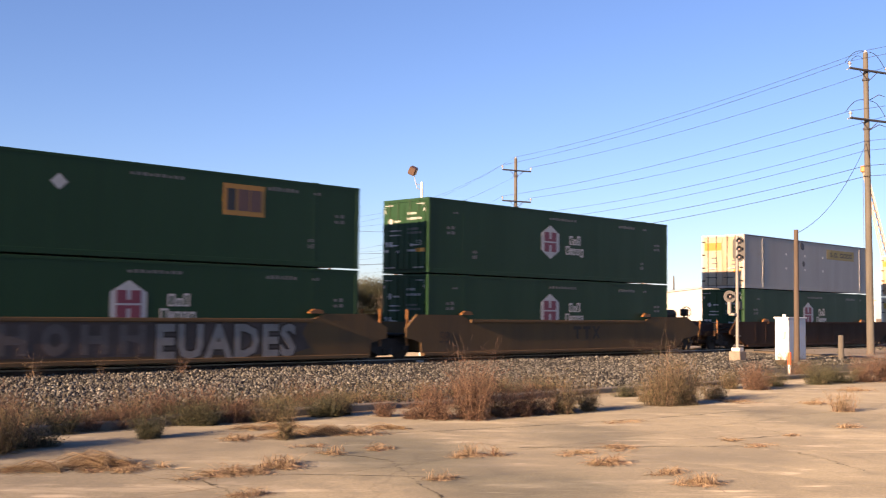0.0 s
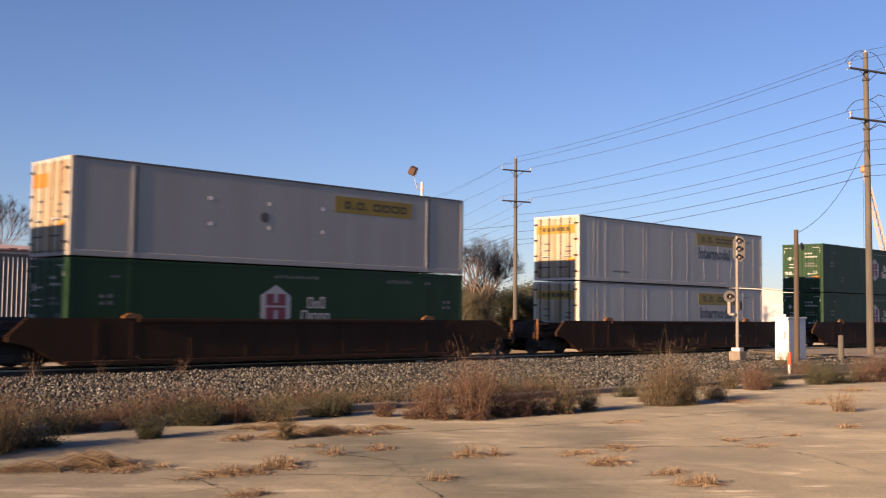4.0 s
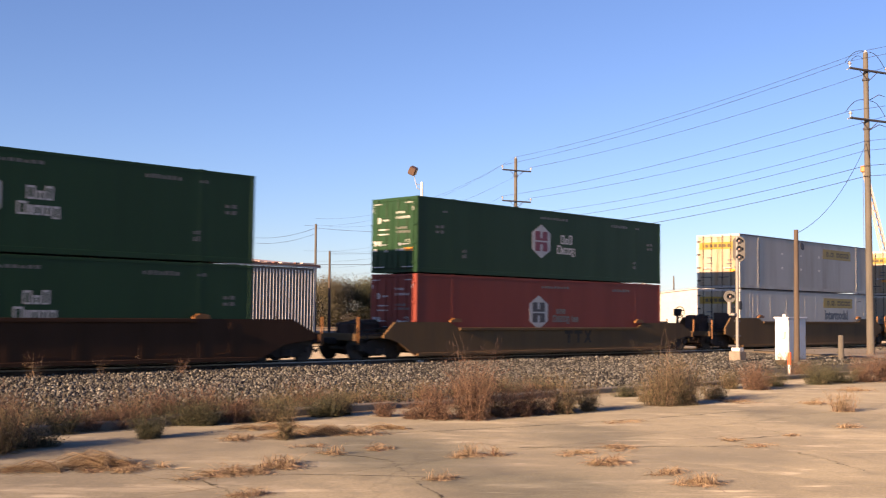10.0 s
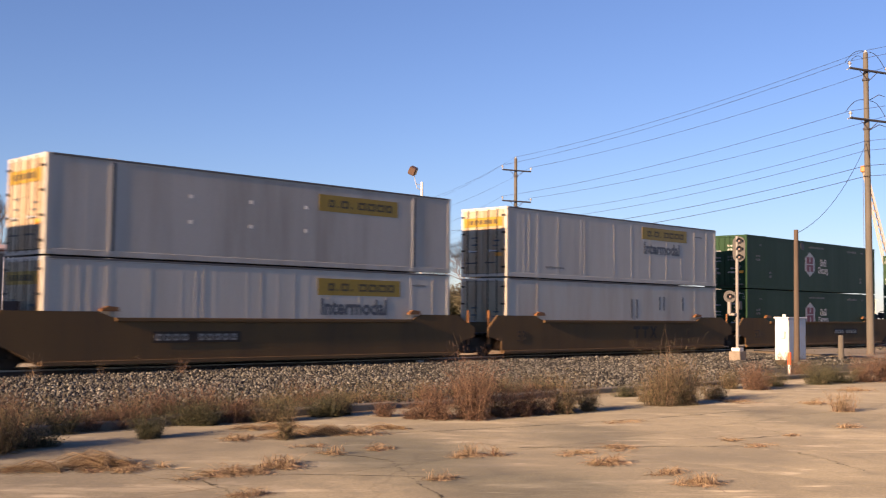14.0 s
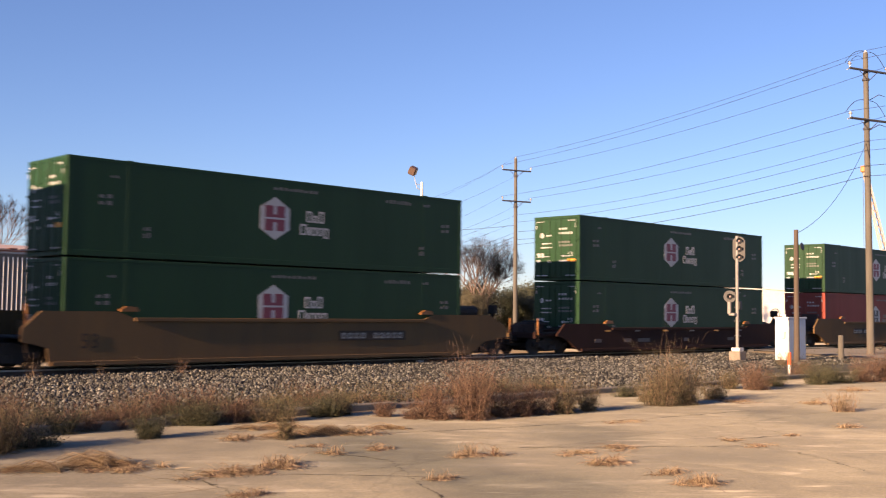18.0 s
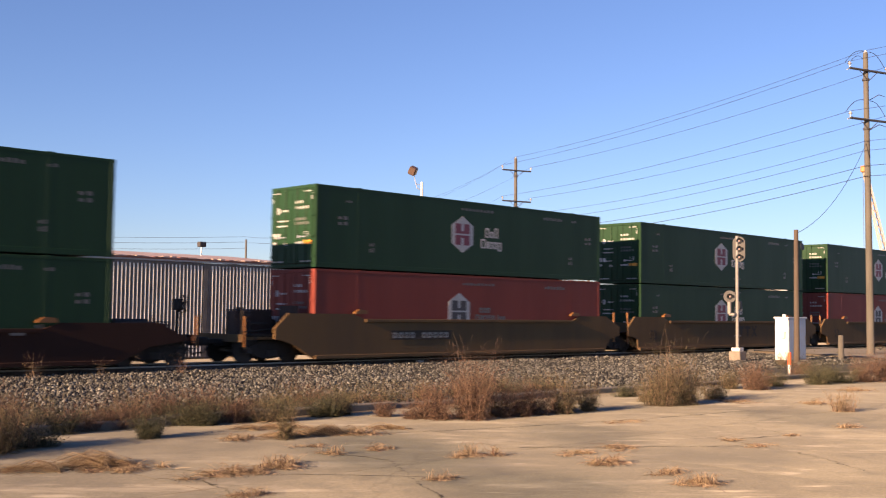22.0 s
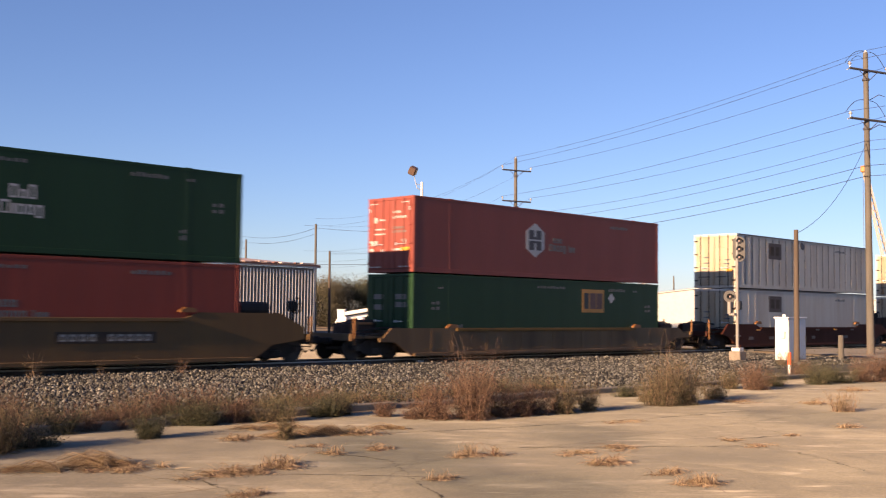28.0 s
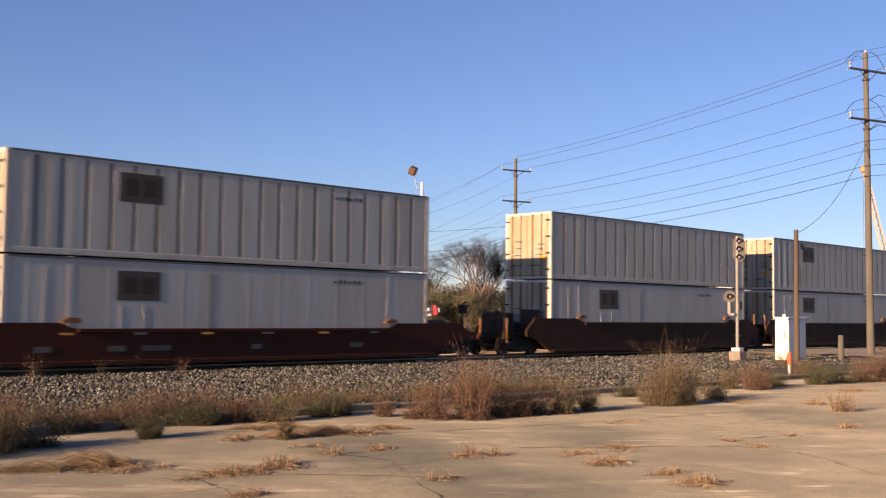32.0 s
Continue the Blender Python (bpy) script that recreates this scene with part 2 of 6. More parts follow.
def concrete(name):
    m = mat(name, (0.150, 0.136, 0.100), 0.9, vary=0.24, chalk=1.0, scale=0.42, stain=0.8, bump=0.25, grain=30, dark=(0.082, 0.075, 0.060))
    n, l = m.node_tree.nodes, m.node_tree.links
    b = n["Principled BSDF"]
    src = b.inputs["Base Color"].links[0].from_socket
    tc = n.new("ShaderNodeTexCoord")
    mp = n.new("ShaderNodeMapping")
    mp.vector_type = "TEXTURE"
    mp.inputs["Scale"].default_value = (4.0, 1.0, 1.0)
    mp.inputs["Rotation"].default_value = (0, 0, radians(-42))
    l.new(tc.outputs["Object"], mp.inputs["Vector"])
    s = n.new("ShaderNodeTexNoise")
    s.inputs["Scale"].default_value, s.inputs["Detail"].default_value, s.inputs["Roughness"].default_value = 1.1, 7, 0.7
    l.new(mp.outputs[0], s.inputs["Vector"])
    r = n.new("ShaderNodeValToRGB")
    r.color_ramp.elements[0].position, r.color_ramp.elements[1].position = 0.54, 0.68
    l.new(s.outputs["Fac"], r.inputs[0])
    mx = n.new("ShaderNodeMixRGB")
    mx.inputs[2].default_value = (0.25, 0.226, 0.178, 1)
    f = n.new("ShaderNodeMath")
    f.operation = "MULTIPLY"
    f.inputs[1].default_value = 0.85
    l.new(r.outputs[0], f.inputs[0])
    l.new(f.outputs[0], mx.inputs[0])
    l.new(src, mx.inputs[1])
    # broad dark stains and small pale flakes
    for sc_, lo, hi, col, amt in ((0.17, 0.50, 0.66, (0.082, 0.077, 0.062, 1), 0.7), (1.7, 0.50, 0.66, (0.088, 0.082, 0.066, 1), 0.6), (2.6, 0.60, 0.68, (0.27, 0.245, 0.195, 1), 0.9), (0.9, 0.58, 0.74, (0.095, 0.088, 0.070, 1), 0.75), (7.0, 0.60, 0.70, (0.075, 0.068, 0.054, 1), 0.55), (0.45, 0.62, 0.70, (0.22, 0.20, 0.16, 1), 0.6)):
        nz = n.new("ShaderNodeTexNoise")
        nz.inputs["Scale"].default_value, nz.inputs["Detail"].default_value, nz.inputs["Roughness"].default_value = sc_, 6, 0.65
        l.new(mp.outputs[0] if sc_ > 2 else tc.outputs["Object"], nz.inputs["Vector"])
        rp = n.new("ShaderNodeValToRGB")
        rp.color_ramp.elements[0].position, rp.color_ramp.elements[1].position = lo, hi
        l.new(nz.outputs["Fac"], rp.inputs[0])
        am = n.new("ShaderNodeMath")
        am.operation = "MULTIPLY"
        am.inputs[1].default_value = amt
        l.new(rp.outputs[0], am.inputs[0])
        m2 = n.new("ShaderNodeMixRGB")
        m2.inputs[2].default_value = col
        l.new(am.outputs[0], m2.inputs[0])
        l.new(mx.outputs[0], m2.inputs[1])
        mx = m2
    # old damp stains, each with its own place and ragged edge
    for cx, cy, rx, ry, turn, amt in ((10.4, 11.6, 1.8, 3.8, -32, 1.0), (9.6, 8.3, 1.8, 1.8, 0, 0.9), (14.5, 11.2, 1.4, 2.6, -40, 0.55), (20.5, 10.2, 2.0, 3.0, -30, 0.5)):
        tm = n.new("ShaderNodeMapping")
        tm.vector_type = "TEXTURE"
        tm.inputs["Location"].default_value, tm.inputs["Rotation"].default_value, tm.inputs["Scale"].default_value = (cx, cy, 0), (0, 0, radians(turn)), (rx, ry, 1)
        l.new(tc.outputs["Object"], tm.inputs["Vector"])
        gr = n.new("ShaderNodeTexGradient")
        gr.gradient_type = "SPHERICAL"
        l.new(tm.outputs[0], gr.inputs["Vector"])
        rag = n.new("ShaderNodeMath")
        rag.operation = "MULTIPLY_ADD"
        rag.inputs[1].default_value = 0.55
        l.new(s.outputs["Fac"], rag.inputs[0])
        l.new(gr.outputs["Fac"], rag.inputs[2])
        rp = n.new("ShaderNodeMapRange")
        rp.inputs["From Min"].default_value, rp.inputs["From Max"].default_value, rp.inputs["To Max"].default_value = 0.40, 0.85, amt
        l.new(rag.outputs[0], rp.inputs["Value"])
        m2 = n.new("ShaderNodeMixRGB")
        m2.blend_type = "MULTIPLY"
        m2.inputs[2].default_value = (0.52, 0.56, 0.58, 1)
        l.new(rp.outputs[0], m2.inputs[0])
        l.new(mx.outputs[0], m2.inputs[1])
        mx = m2
    # fine cracks
    vo = n.new("ShaderNodeTexVoronoi")
    vo.feature = "DISTANCE_TO_EDGE"
    vo.inputs["Scale"].default_value = 0.16
    wob = n.new("ShaderNodeTexNoise")
    wob.inputs["Scale"].default_value, wob.inputs["Detail"].default_value = 1.3, 5
    l.new(tc.outputs["Object"], wob.inputs["Vector"])
    add = n.new("ShaderNodeVectorMath")
    add.operation = "MULTIPLY_ADD"
    add.inputs[1].default_value = (0.9, 0.9, 0.9)
    l.new(wob.outputs["Color"], add.inputs[0])
    l.new(tc.outputs["Object"], add.inputs[2])
    l.new(add.outputs[0], vo.inputs["Vector"])
    cr = n.new("ShaderNodeValToRGB")
    cr.color_ramp.elements[0].position, cr.color_ramp.elements[1].position = 0.0, 0.006
    cr.color_ramp.elements[0].color = (0.80, 0.79, 0.77, 1)
    l.new(vo.outputs["Distance"], cr.inputs[0])
    mu = n.new("ShaderNodeMixRGB")
    mu.blend_type = "MULTIPLY"
    mu.inputs[0].default_value = 1
    l.new(mx.outputs[0], mu.inputs[1])
    l.new(cr.outputs[0], mu.inputs[2])
    l.new(mu.outputs[0], b.inputs["Base Color"])
    return m


M_CONCRETE = concrete("old sunlit concrete")
M_GROOVE = mat("dark grey strip", (0.12, 0.115, 0.11), 0.9, vary=0.2, stain=0.3, bump=0)
M_CONCRETE2 = mat("concrete kerb", (0.17, 0.15, 0.12), 0.9, vary=0.2, scale=3, stain=0.4)

# ---- mesh tools ----
def link(name, mesh, material, parent=None, label="", m=None):
    ob = new(name, mesh)
    if material and not mesh.materials:
        mesh.materials.append(material)
    if parent is not None:
        ob.parent = parent
    if m is not None:
        ob.matrix_basis = m
    if label:
        ob["label"] = label
    return ob


def part(name, bm, material, parent, label="", m=None):
    mesh = bpy.data.meshes.new(name)
    bm.normal_update()
    bm.to_mesh(mesh)
    bm.free()
    return link(name, mesh, material, parent, label, m)


def thing(name, label, category, group="", m=None, kind=""):
    ob = new(name)
    ob.empty_display_size = 0.3
    if m is not None:
        ob.matrix_basis = m
    return tagged(ob, label, category, group, kind)


def box(bm, x0, x1, y0, y1, z0, z1, bev=0.0):
    v = [bm.verts.new(p) for p in ((x0, y0, z0), (x1, y0, z0), (x1, y1, z0), (x0, y1, z0), (x0, y0, z1), (x1, y0, z1), (x1, y1, z1), (x0, y1, z1))]
    fs = [bm.faces.new([v[i] for i in q]) for q in ((0, 3, 2, 1), (4, 5, 6, 7), (0, 1, 5, 4), (1, 2, 6, 5), (2, 3, 7, 6), (3, 0, 4, 7))]
    if bev:
        es = list({e for f in fs for e in f.edges})
        bmesh.ops.bevel(bm, geom=es, offset=bev, segments=1, affect="EDGES", profile=0.5)
    return bm


def boxes(*rows, bev=0.0):
    bm = bmesh.new()
    for r in rows:
        box(bm, *r, bev=bev)
    return bm


def tube(bm, p, q, r0, r1=None, n=10, caps=True):
    """A round bar from p to q."""
    p, q = Vector(p), Vector(q)
    r1 = r0 if r1 is None else r1
    d = (q - p).normalized()
    a = d.orthogonal().normalized()
    c = d.cross(a)
    ring = []
    for o, r in ((p, r0), (q, r1)):
        ring.append([bm.verts.new(o + (a * math.cos(k * math.tau / n) + c * math.sin(k * math.tau / n)) * r) for k in range(n)])
    for k in range(n):
        bm.faces.new((ring[0][k], ring[0][(k + 1) % n], ring[1][(k + 1) % n], ring[1][k]))
    if caps:
        bm.faces.new(ring[0][::-1])
        bm.faces.new(ring[1])
    return bm


def tubes(*rows, n=10):
    bm = bmesh.new()
    for r in rows:
        tube(bm, *r, n=n)
    return bm


def slab(bm, pts, y0, y1):
    """A plate: the outline pts (x, z), counter-clockwise seen from -y, from y0 to y1."""
    a = [bm.verts.new((x, y0, z)) for x, z in pts]
    b = [bm.verts.new((x, y1, z)) for x, z in pts]
    bm.faces.new(a)
    bm.faces.new(b[::-1])
    k = len(pts)
    for i in range(k):
        bm.faces.new((a[(i + 1) % k], a[i], b[i], b[(i + 1) % k]))
    return bm


def lathe(bm, prof, n=16, m=None):
    """A turned shape about z: prof is (radius, z) from bottom to top."""
    rings = []
    for r, z in prof:
        ring = [bm.verts.new((r * math.cos(k * math.tau / n), r * math.sin(k * math.tau / n), z)) for k in range(n)]
        if m is not None:
            for v in ring:
                v.co = m @ v.co
        rings.append(ring)
    for a, b in zip(rings, rings[1:]):
        for k in range(n):
            bm.faces.new((a[k], a[(k + 1) % n], b[(k + 1) % n], b[k]))
    bm.faces.new(rings[0][::-1])
    bm.faces.new(rings[-1])
    return bm


def lettering(word, size, depth=0.004, squeeze=1.0, fat=0.0, space=1.0):
    """A word as a mesh that stands in the xz plane and faces -y, its lower left corner at the origin."""
    cu = bpy.data.curves.new("word", "FONT")
    cu.body, cu.size, cu.extrude, cu.resolution_u = word, size, depth, 2
    cu.offset, cu.space_character = fat, space
    ob = bpy.data.objects.new("word", cu)
    scene.collection.objects.link(ob)
    mesh = bpy.data.meshes.new_from_object(ob.evaluated_get(bpy.context.evaluated_depsgraph_get()))
    bpy.data.objects.remove(ob)
    mesh.transform(Matrix.Diagonal((squeeze, 1, 1, 1)))
    mesh.transform(Matrix.Rotation(radians(90), 4, "X"))
    return mesh


def soften(me, centre, up):
    """Shade a mass of thin leaves as one soft body: normals lean outward from a centre, and up."""
    o = Vector(centre)
    ns = []
    for v in me.vertices:
        d = v.co - o
        d = d.normalized() if d.length > 1e-6 else Vector((0, 0, 1))
        ns.append((d + Vector((0, 0, up))).normalized())
    for f in me.polygons:
        if f.normal.dot(ns[f.vertices[0]]) < 0:
            f.flip()
    me.polygons.foreach_set("use_smooth", [True] * len(me.polygons))
    me.normals_split_custom_set_from_vertices(ns)


_made = {}


def shared(key, maker):
    """One mesh for all alike parts."""
    if key not in _made:
        bm = maker()
        mesh = bpy.data.meshes.new("shape")
        bm.normal_update()
        bm.to_mesh(mesh)
        bm.free()
        _made[key] = mesh
    return _made[key]


def shared_part(name, key, maker, material, parent, label="", m=None):
    """A part on a mesh shared with its likes; the material sits on the object."""
    mesh = shared((key, material.name), maker)
    if not mesh.materials:
        mesh.materials.append(material)
    return link(name, mesh, None, parent, label, m)

# ---- the train ----
SIDE = 29.07            # near face of the containers
RAIL = 0.27             # top of rail
CL, CW = 16.154, 2.591  # a 53-foot container


def run(t):
    """How far the train has gone, counted from 16 s."""
    q = t - 16.0
    return 9.53317 * q + 0.004946 * q * q + 0.0000779 * q ** 3


def corrugated(bm, x0, x1, z0, z1, y_out, y_in, pitch, ridge, slope, depth, sign):
    """A wall sheet, its outside folded into upright ridges, closed to the inside."""
    pts = []
    k = max(1, round((x1 - x0) / pitch))
    step = (x1 - x0) / k
    for i in range(k):
        a = x0 + i * step
        r0 = a + (step - ridge) / 2
        pts += [(a, y_out + sign * depth), (r0 - slope, y_out + sign * depth), (r0, y_out), (r0 + ridge, y_out), (r0 + ridge + slope, y_out + sign * depth)]
    pts.append((x1, y_out + sign * depth))
    lo = [bm.verts.new((x, y, z0)) for x, y in pts] + [bm.verts.new((x1, y_in, z0)), bm.verts.new((x0, y_in, z0))]
    hi = [bm.verts.new((v.co.x, v.co.y, z1)) for v in lo]
    n = len(lo)
    for i in range(n):
        q = (lo[i], lo[(i + 1) % n], hi[(i + 1) % n], hi[i])
        bm.faces.new(q if sign > 0 else q[::-1])
    bm.faces.new(lo[::-1] if sign > 0 else lo)
    bm.faces.new(hi if sign > 0 else hi[::-1])
    return bm


STYLE = {  # pitch, ridge width, slope, depth
    "flat": (0.56, 0.24, 0.06, 0.0006),
    "smooth": (1.18, 0.05, 0.03, 0.0018),
    "plain": (2.30, 0.05, 0.03, 0.001),
    "ribbed": (0.74, 0.60, 0.03, 0.04),
}


def bar(parent, name, material, x0, x1, z0, z1, y=0.0045, label=""):
    """A flat marking on the near side."""
    key = (name, round(x1 - x0, 3), round(z1 - z0, 3))
    w, h = x1 - x0, z1 - z0
    return shared_part(name, key, lambda: boxes((0, w, 0, 0.006, 0, h)), material, parent, label, pose(x0, y, z0))


def endbar(parent, name, material, y0, y1, z0, z1, x=-0.058, label=""):
    """A flat marking on the door end."""
    key = (name, "end", round(y1 - y0, 3), round(z1 - z0, 3))
    w, h = y1 - y0, z1 - z0
    return shared_part(name, key, lambda: boxes((0, 0.006, 0, w, 0, h)), material, parent, label, pose(x, y0, z0))


def plate(pts, d=0.006):
    return slab(bmesh.new(), pts, 0, d)


# plain blocks of the wordmark beside the badge: x from, x to, z from, z to
GREEN_WORD = ((1.10, 1.34, -0.08, 0.30), (1.39, 1.59, -0.08, 0.17), (1.64, 1.86, -0.08, 0.32), (0.84, 1.12, -0.52, -0.15), (1.17, 1.29, -0.52, -0.24), (1.33, 1.55, -0.52, -0.24), (1.60, 1.80, -0.52, -0.24), (1.85, 2.07, -0.60, -0.24))
RED_WORD = ((0.95, 1.12, -0.08, 0.12), (1.17, 1.34, -0.08, 0.12), (1.39, 1.56, -0.08, 0.12), (0.72, 0.95, -0.44, -0.15), (1.00, 1.16, -0.44, -0.18), (1.21, 1.40, -0.44, -0.18), (1.45, 1.62, -0.44, -0.18), (1.67, 1.84, -0.52, -0.18), (2.02, 2.08, -0.44, -0.16), (2.14, 2.28, -0.44, -0.22), (2.33, 2.46, -0.44, -0.22))


def ring_block(w, h, t=0.062):
    """A small block with a slot in it, or a plain bar where it is narrow."""
    if w < 0.17:
        return boxes((0, w, 0, 0.006, 0, h))
    return boxes((0, t, 0, 0.006, 0, h), (w - t, w, 0, 0.006, 0, h), (t, w - t, 0, 0.006, h - t, h), (t, w - t, 0, 0.006, 0.0, t * 0.8))


def hex_badge(c, x, z, red):
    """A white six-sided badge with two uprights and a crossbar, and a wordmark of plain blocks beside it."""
    pts = [(0.60 * sx, sz) for sx, sz in ((0, -0.72), (1, -0.36), (1, 0.36), (0, 0.72), (-1, 0.36), (-1, -0.36))]
    badge = shared_part("badge", "badge", lambda: plate(pts), M_MARK, c, "white six-sided badge", pose(x + 0.06, 0.0045, z + 0.05))
    ink = M_MARKDARK if red else M_MARKRED
    for nm, q in (("badge_block", (-0.40, -0.07, 0.03, 0.42)), ("badge_block", (0.07, 0.40, 0.03, 0.42)), ("badge_block", (-0.40, -0.07, -0.42, -0.03)), ("badge_block", (0.07, 0.40, -0.42, -0.03)), ("badge_crossbar", (-0.068, 0.068, 0.035, 0.13)), ("badge_crossbar", (-0.068, 0.068, -0.13, -0.035))):
        w, h = q[1] - q[0], q[3] - q[2]
        shared_part(nm, (nm, w), lambda w=w, h=h: boxes((0, w, 0, 0.006, 0, h)), ink, badge, "", pose(q[0], -0.002, q[2]))
    ink2 = M_MARKDIM if red else M_MARK
    glyphs = RED_WORD if red else GREEN_WORD
    for gx0, gx1, gz0, gz1 in glyphs:
        w, h = gx1 - gx0, gz1 - gz0
        shared_part("wordmark_block", ("wordmark_block", round(w, 2), round(h, 2)), lambda w=w, h=h: ring_block(w, h), ink2, c, "", pose(x + gx0 + 0.27, 0.0045, z + gz0 + 0.09))


def small_text(c, x, z, w, h=0.12, k=6, material=None):
    """A line of unreadable small lettering as short bars."""
    step = w / k
    for i in range(k):
        bar(c, "lettering_bar", material or M_MARKDIM, x + i * step, x + (i + 0.62) * step, z, z + h * (1.0 if i % 3 else 0.8))


def number_mark(c, word, x, z, size, material):
    key = ("mark", word, size, material.name)
    if key not in _made:
        _made[key] = lettering(word, size)
        _made[key].materials.append(material)
    return link("lettering", _made[key], None, c, "", pose(x, -0.006, z))


def end_word(c, word, y, z, size, material):
    key = ("mark", word, size, material.name)
    if key not in _made:
        _made[key] = lettering(word, size)
        _made[key].materials.append(material)
    return link("lettering", _made[key], None, c, "", pose(-0.062, y, z, 0, 0, -90))


def container(label, paint, style, h, doors="plain", frame_paint=None):
    """A 53-foot box: x from its door end, y from its near side, z from its bottom."""
    c = thing("shipping_container", label, "container", "containers on the train")
    fp = frame_paint or paint
    pitch, ridge, slope, depth = STYLE[style]
    k = (style, h)
    for far in (False, True):
        def wall(far=far):
            bm = bmesh.new()
            if far:
                return corrugated(bm, 0.14, CL - 0.14, 0.17, h - 0.10, CW - 0.008, CW - 0.075, pitch, ridge, slope, depth, -1)
            return corrugated(bm, 0.14, CL - 0.14, 0.17, h - 0.10, 0.008, 0.075, pitch, ridge, slope, depth, 1)
        shared_part("side_wall", ("side_wall", far, *k), wall, paint, c)
        y0, y1 = (CW - 0.09, CW) if far else (0.0, 0.09)
        shared_part("bottom_rail", ("bottom_rail", far, h), lambda: boxes((0.16, CL - 0.16, y0, y1, 0.0, 0.17), bev=0.008), fp, c)
        shared_part("top_rail", ("top_rail", far, h), lambda: boxes((0.16, CL - 0.16, y0, y1, h - 0.10, h - 0.004), bev=0.008), fp, c)
    def roof():
        bm = bmesh.new()
        nseg = 26
        prev = None
        for i in range(nseg + 1):
            x = 0.1 + (CL - 0.2) * i / nseg
            z = h - 0.012 - (0.012 if i % 2 else 0.0)
            row = [bm.verts.new((x, 0.05, z)), bm.verts.new((x, CW - 0.05, z)), bm.verts.new((x, CW - 0.05, h - 0.06)), bm.verts.new((x, 0.05, h - 0.06))]
            if prev:
                for a in range(4):
                    bm.faces.new((prev[a], row[a], row[(a + 1) % 4], prev[(a + 1) % 4]))
            else:
                bm.faces.new(row[::-1])
            prev = row
        bm.faces.new(prev)
        bmesh.ops.recalc_face_normals(bm, faces=bm.faces)
        return bm
    shared_part("roof", ("roof", h), roof, paint, c)
    shared_part("floor_frame", "floor_frame", lambda: boxes((0.1, CL - 0.1, 0.1, CW - 0.1, 0.06, 0.16)), M_TRUCK, c)
    shared_part("end_wall", ("end_wall", h), lambda: boxes((CL - 0.10, CL - 0.03, 0.14, CW - 0.14, 0.1, h - 0.06), *[(CL - 0.05, CL - 0.005, 0.25 + 0.36 * i, 0.43 + 0.36 * i, 0.15, h - 0.12) for i in range(6)], bev=0.006), paint, c)
    for x in (0.0, CL - 0.15):
        for y in (0.0, CW - 0.15):
            shared_part("corner_post", ("corner_post", h), lambda: boxes((0, 0.15, 0, 0.15, 0.10, h - 0.10), bev=0.01), fp, c, "", pose(x, y, 0))
            for z in (0.0, h - 0.115):
                shared_part("corner_casting", "corner_casting", lambda: boxes((0, 0.17, 0, 0.158, 0, 0.115), bev=0.012), fp, c, "", pose(x - 0.008 if x == 0 else x - 0.012, y - 0.004, z))
    for x in (1.98, CL - 1.98):
        for y in (0.006, CW - 0.126):
            shared_part("lift_post", ("lift_post", h), lambda: boxes((-0.09, 0.09, 0, 0.12, 0.10, h - 0.09), bev=0.003), fp, c, "", pose(x, y, 0))
            for z in (0.0, h - 0.10):
                shared_part("lift_casting", "lift_casting", lambda: boxes((-0.13, 0.13, -0.01, 0.15, 0, 0.115), bev=0.015), fp, c, "worn lifting casting", pose(x, y, z))
    shared_part("door_header", "door_header", lambda: boxes((-0.01, 0.08, 0.13, CW - 0.13, -0.13, -0.005), bev=0.008), fp, c, "", pose(0, 0, h))
    shared_part("door_sill", "door_sill", lambda: boxes((-0.01, 0.08, 0.13, CW - 0.13, 0.0, 0.13), bev=0.008), fp, c)
    for side in (0, 1):
        y0 = 0.14 if side == 0 else CW / 2 + 0.008
        w = CW / 2 - 0.148
        def leaf():
            bm = boxes((-0.035, 0.02, 0, w, 0.15, h - 0.14), bev=0.006)
            for i in range(5):
                a = 0.24 + (h - 0.5) * i / 5
                box(bm, -0.05, -0.03, 0.05, w - 0.05, a, a + (h - 0.5) / 5 - 0.09)
            return bm
        door = shared_part("door", ("door", h), leaf, M_WHITEDOOR if doors == "dark" else paint, c, "", pose(0, y0, 0))
        for yy in (w * 0.30, w * 0.74):
            shared_part("lock_rod", ("lock_rod", h), lambda: tubes((((0, 0, 0.06)), (0, 0, h - 0.06), 0.019), n=8), paint if doors != "dark" else M_TRUCK, door, "locking rod", pose(-0.075, yy, 0))
        shared_part("lock_handle", "lock_handle", lambda: boxes((-0.10, -0.075, 0, 0.42, 0, 0.035), (-0.11, -0.06, 0.36, 0.44, -0.03, 0.07), bev=0.005), M_GALV, door, "", pose(0, w * 0.28, 1.05))
        for i in range(4):
            yh = -0.08 if side == 0 else w - 0.12
            shared_part("hinge", "hinge", lambda: boxes((-0.07, -0.03, 0, 0.20, 0, 0.075), bev=0.005), M_TRUCK if doors == "dark" else fp, door, "", pose(0, yh, 0.35 + (h - 0.75) * i / 3))
    return c


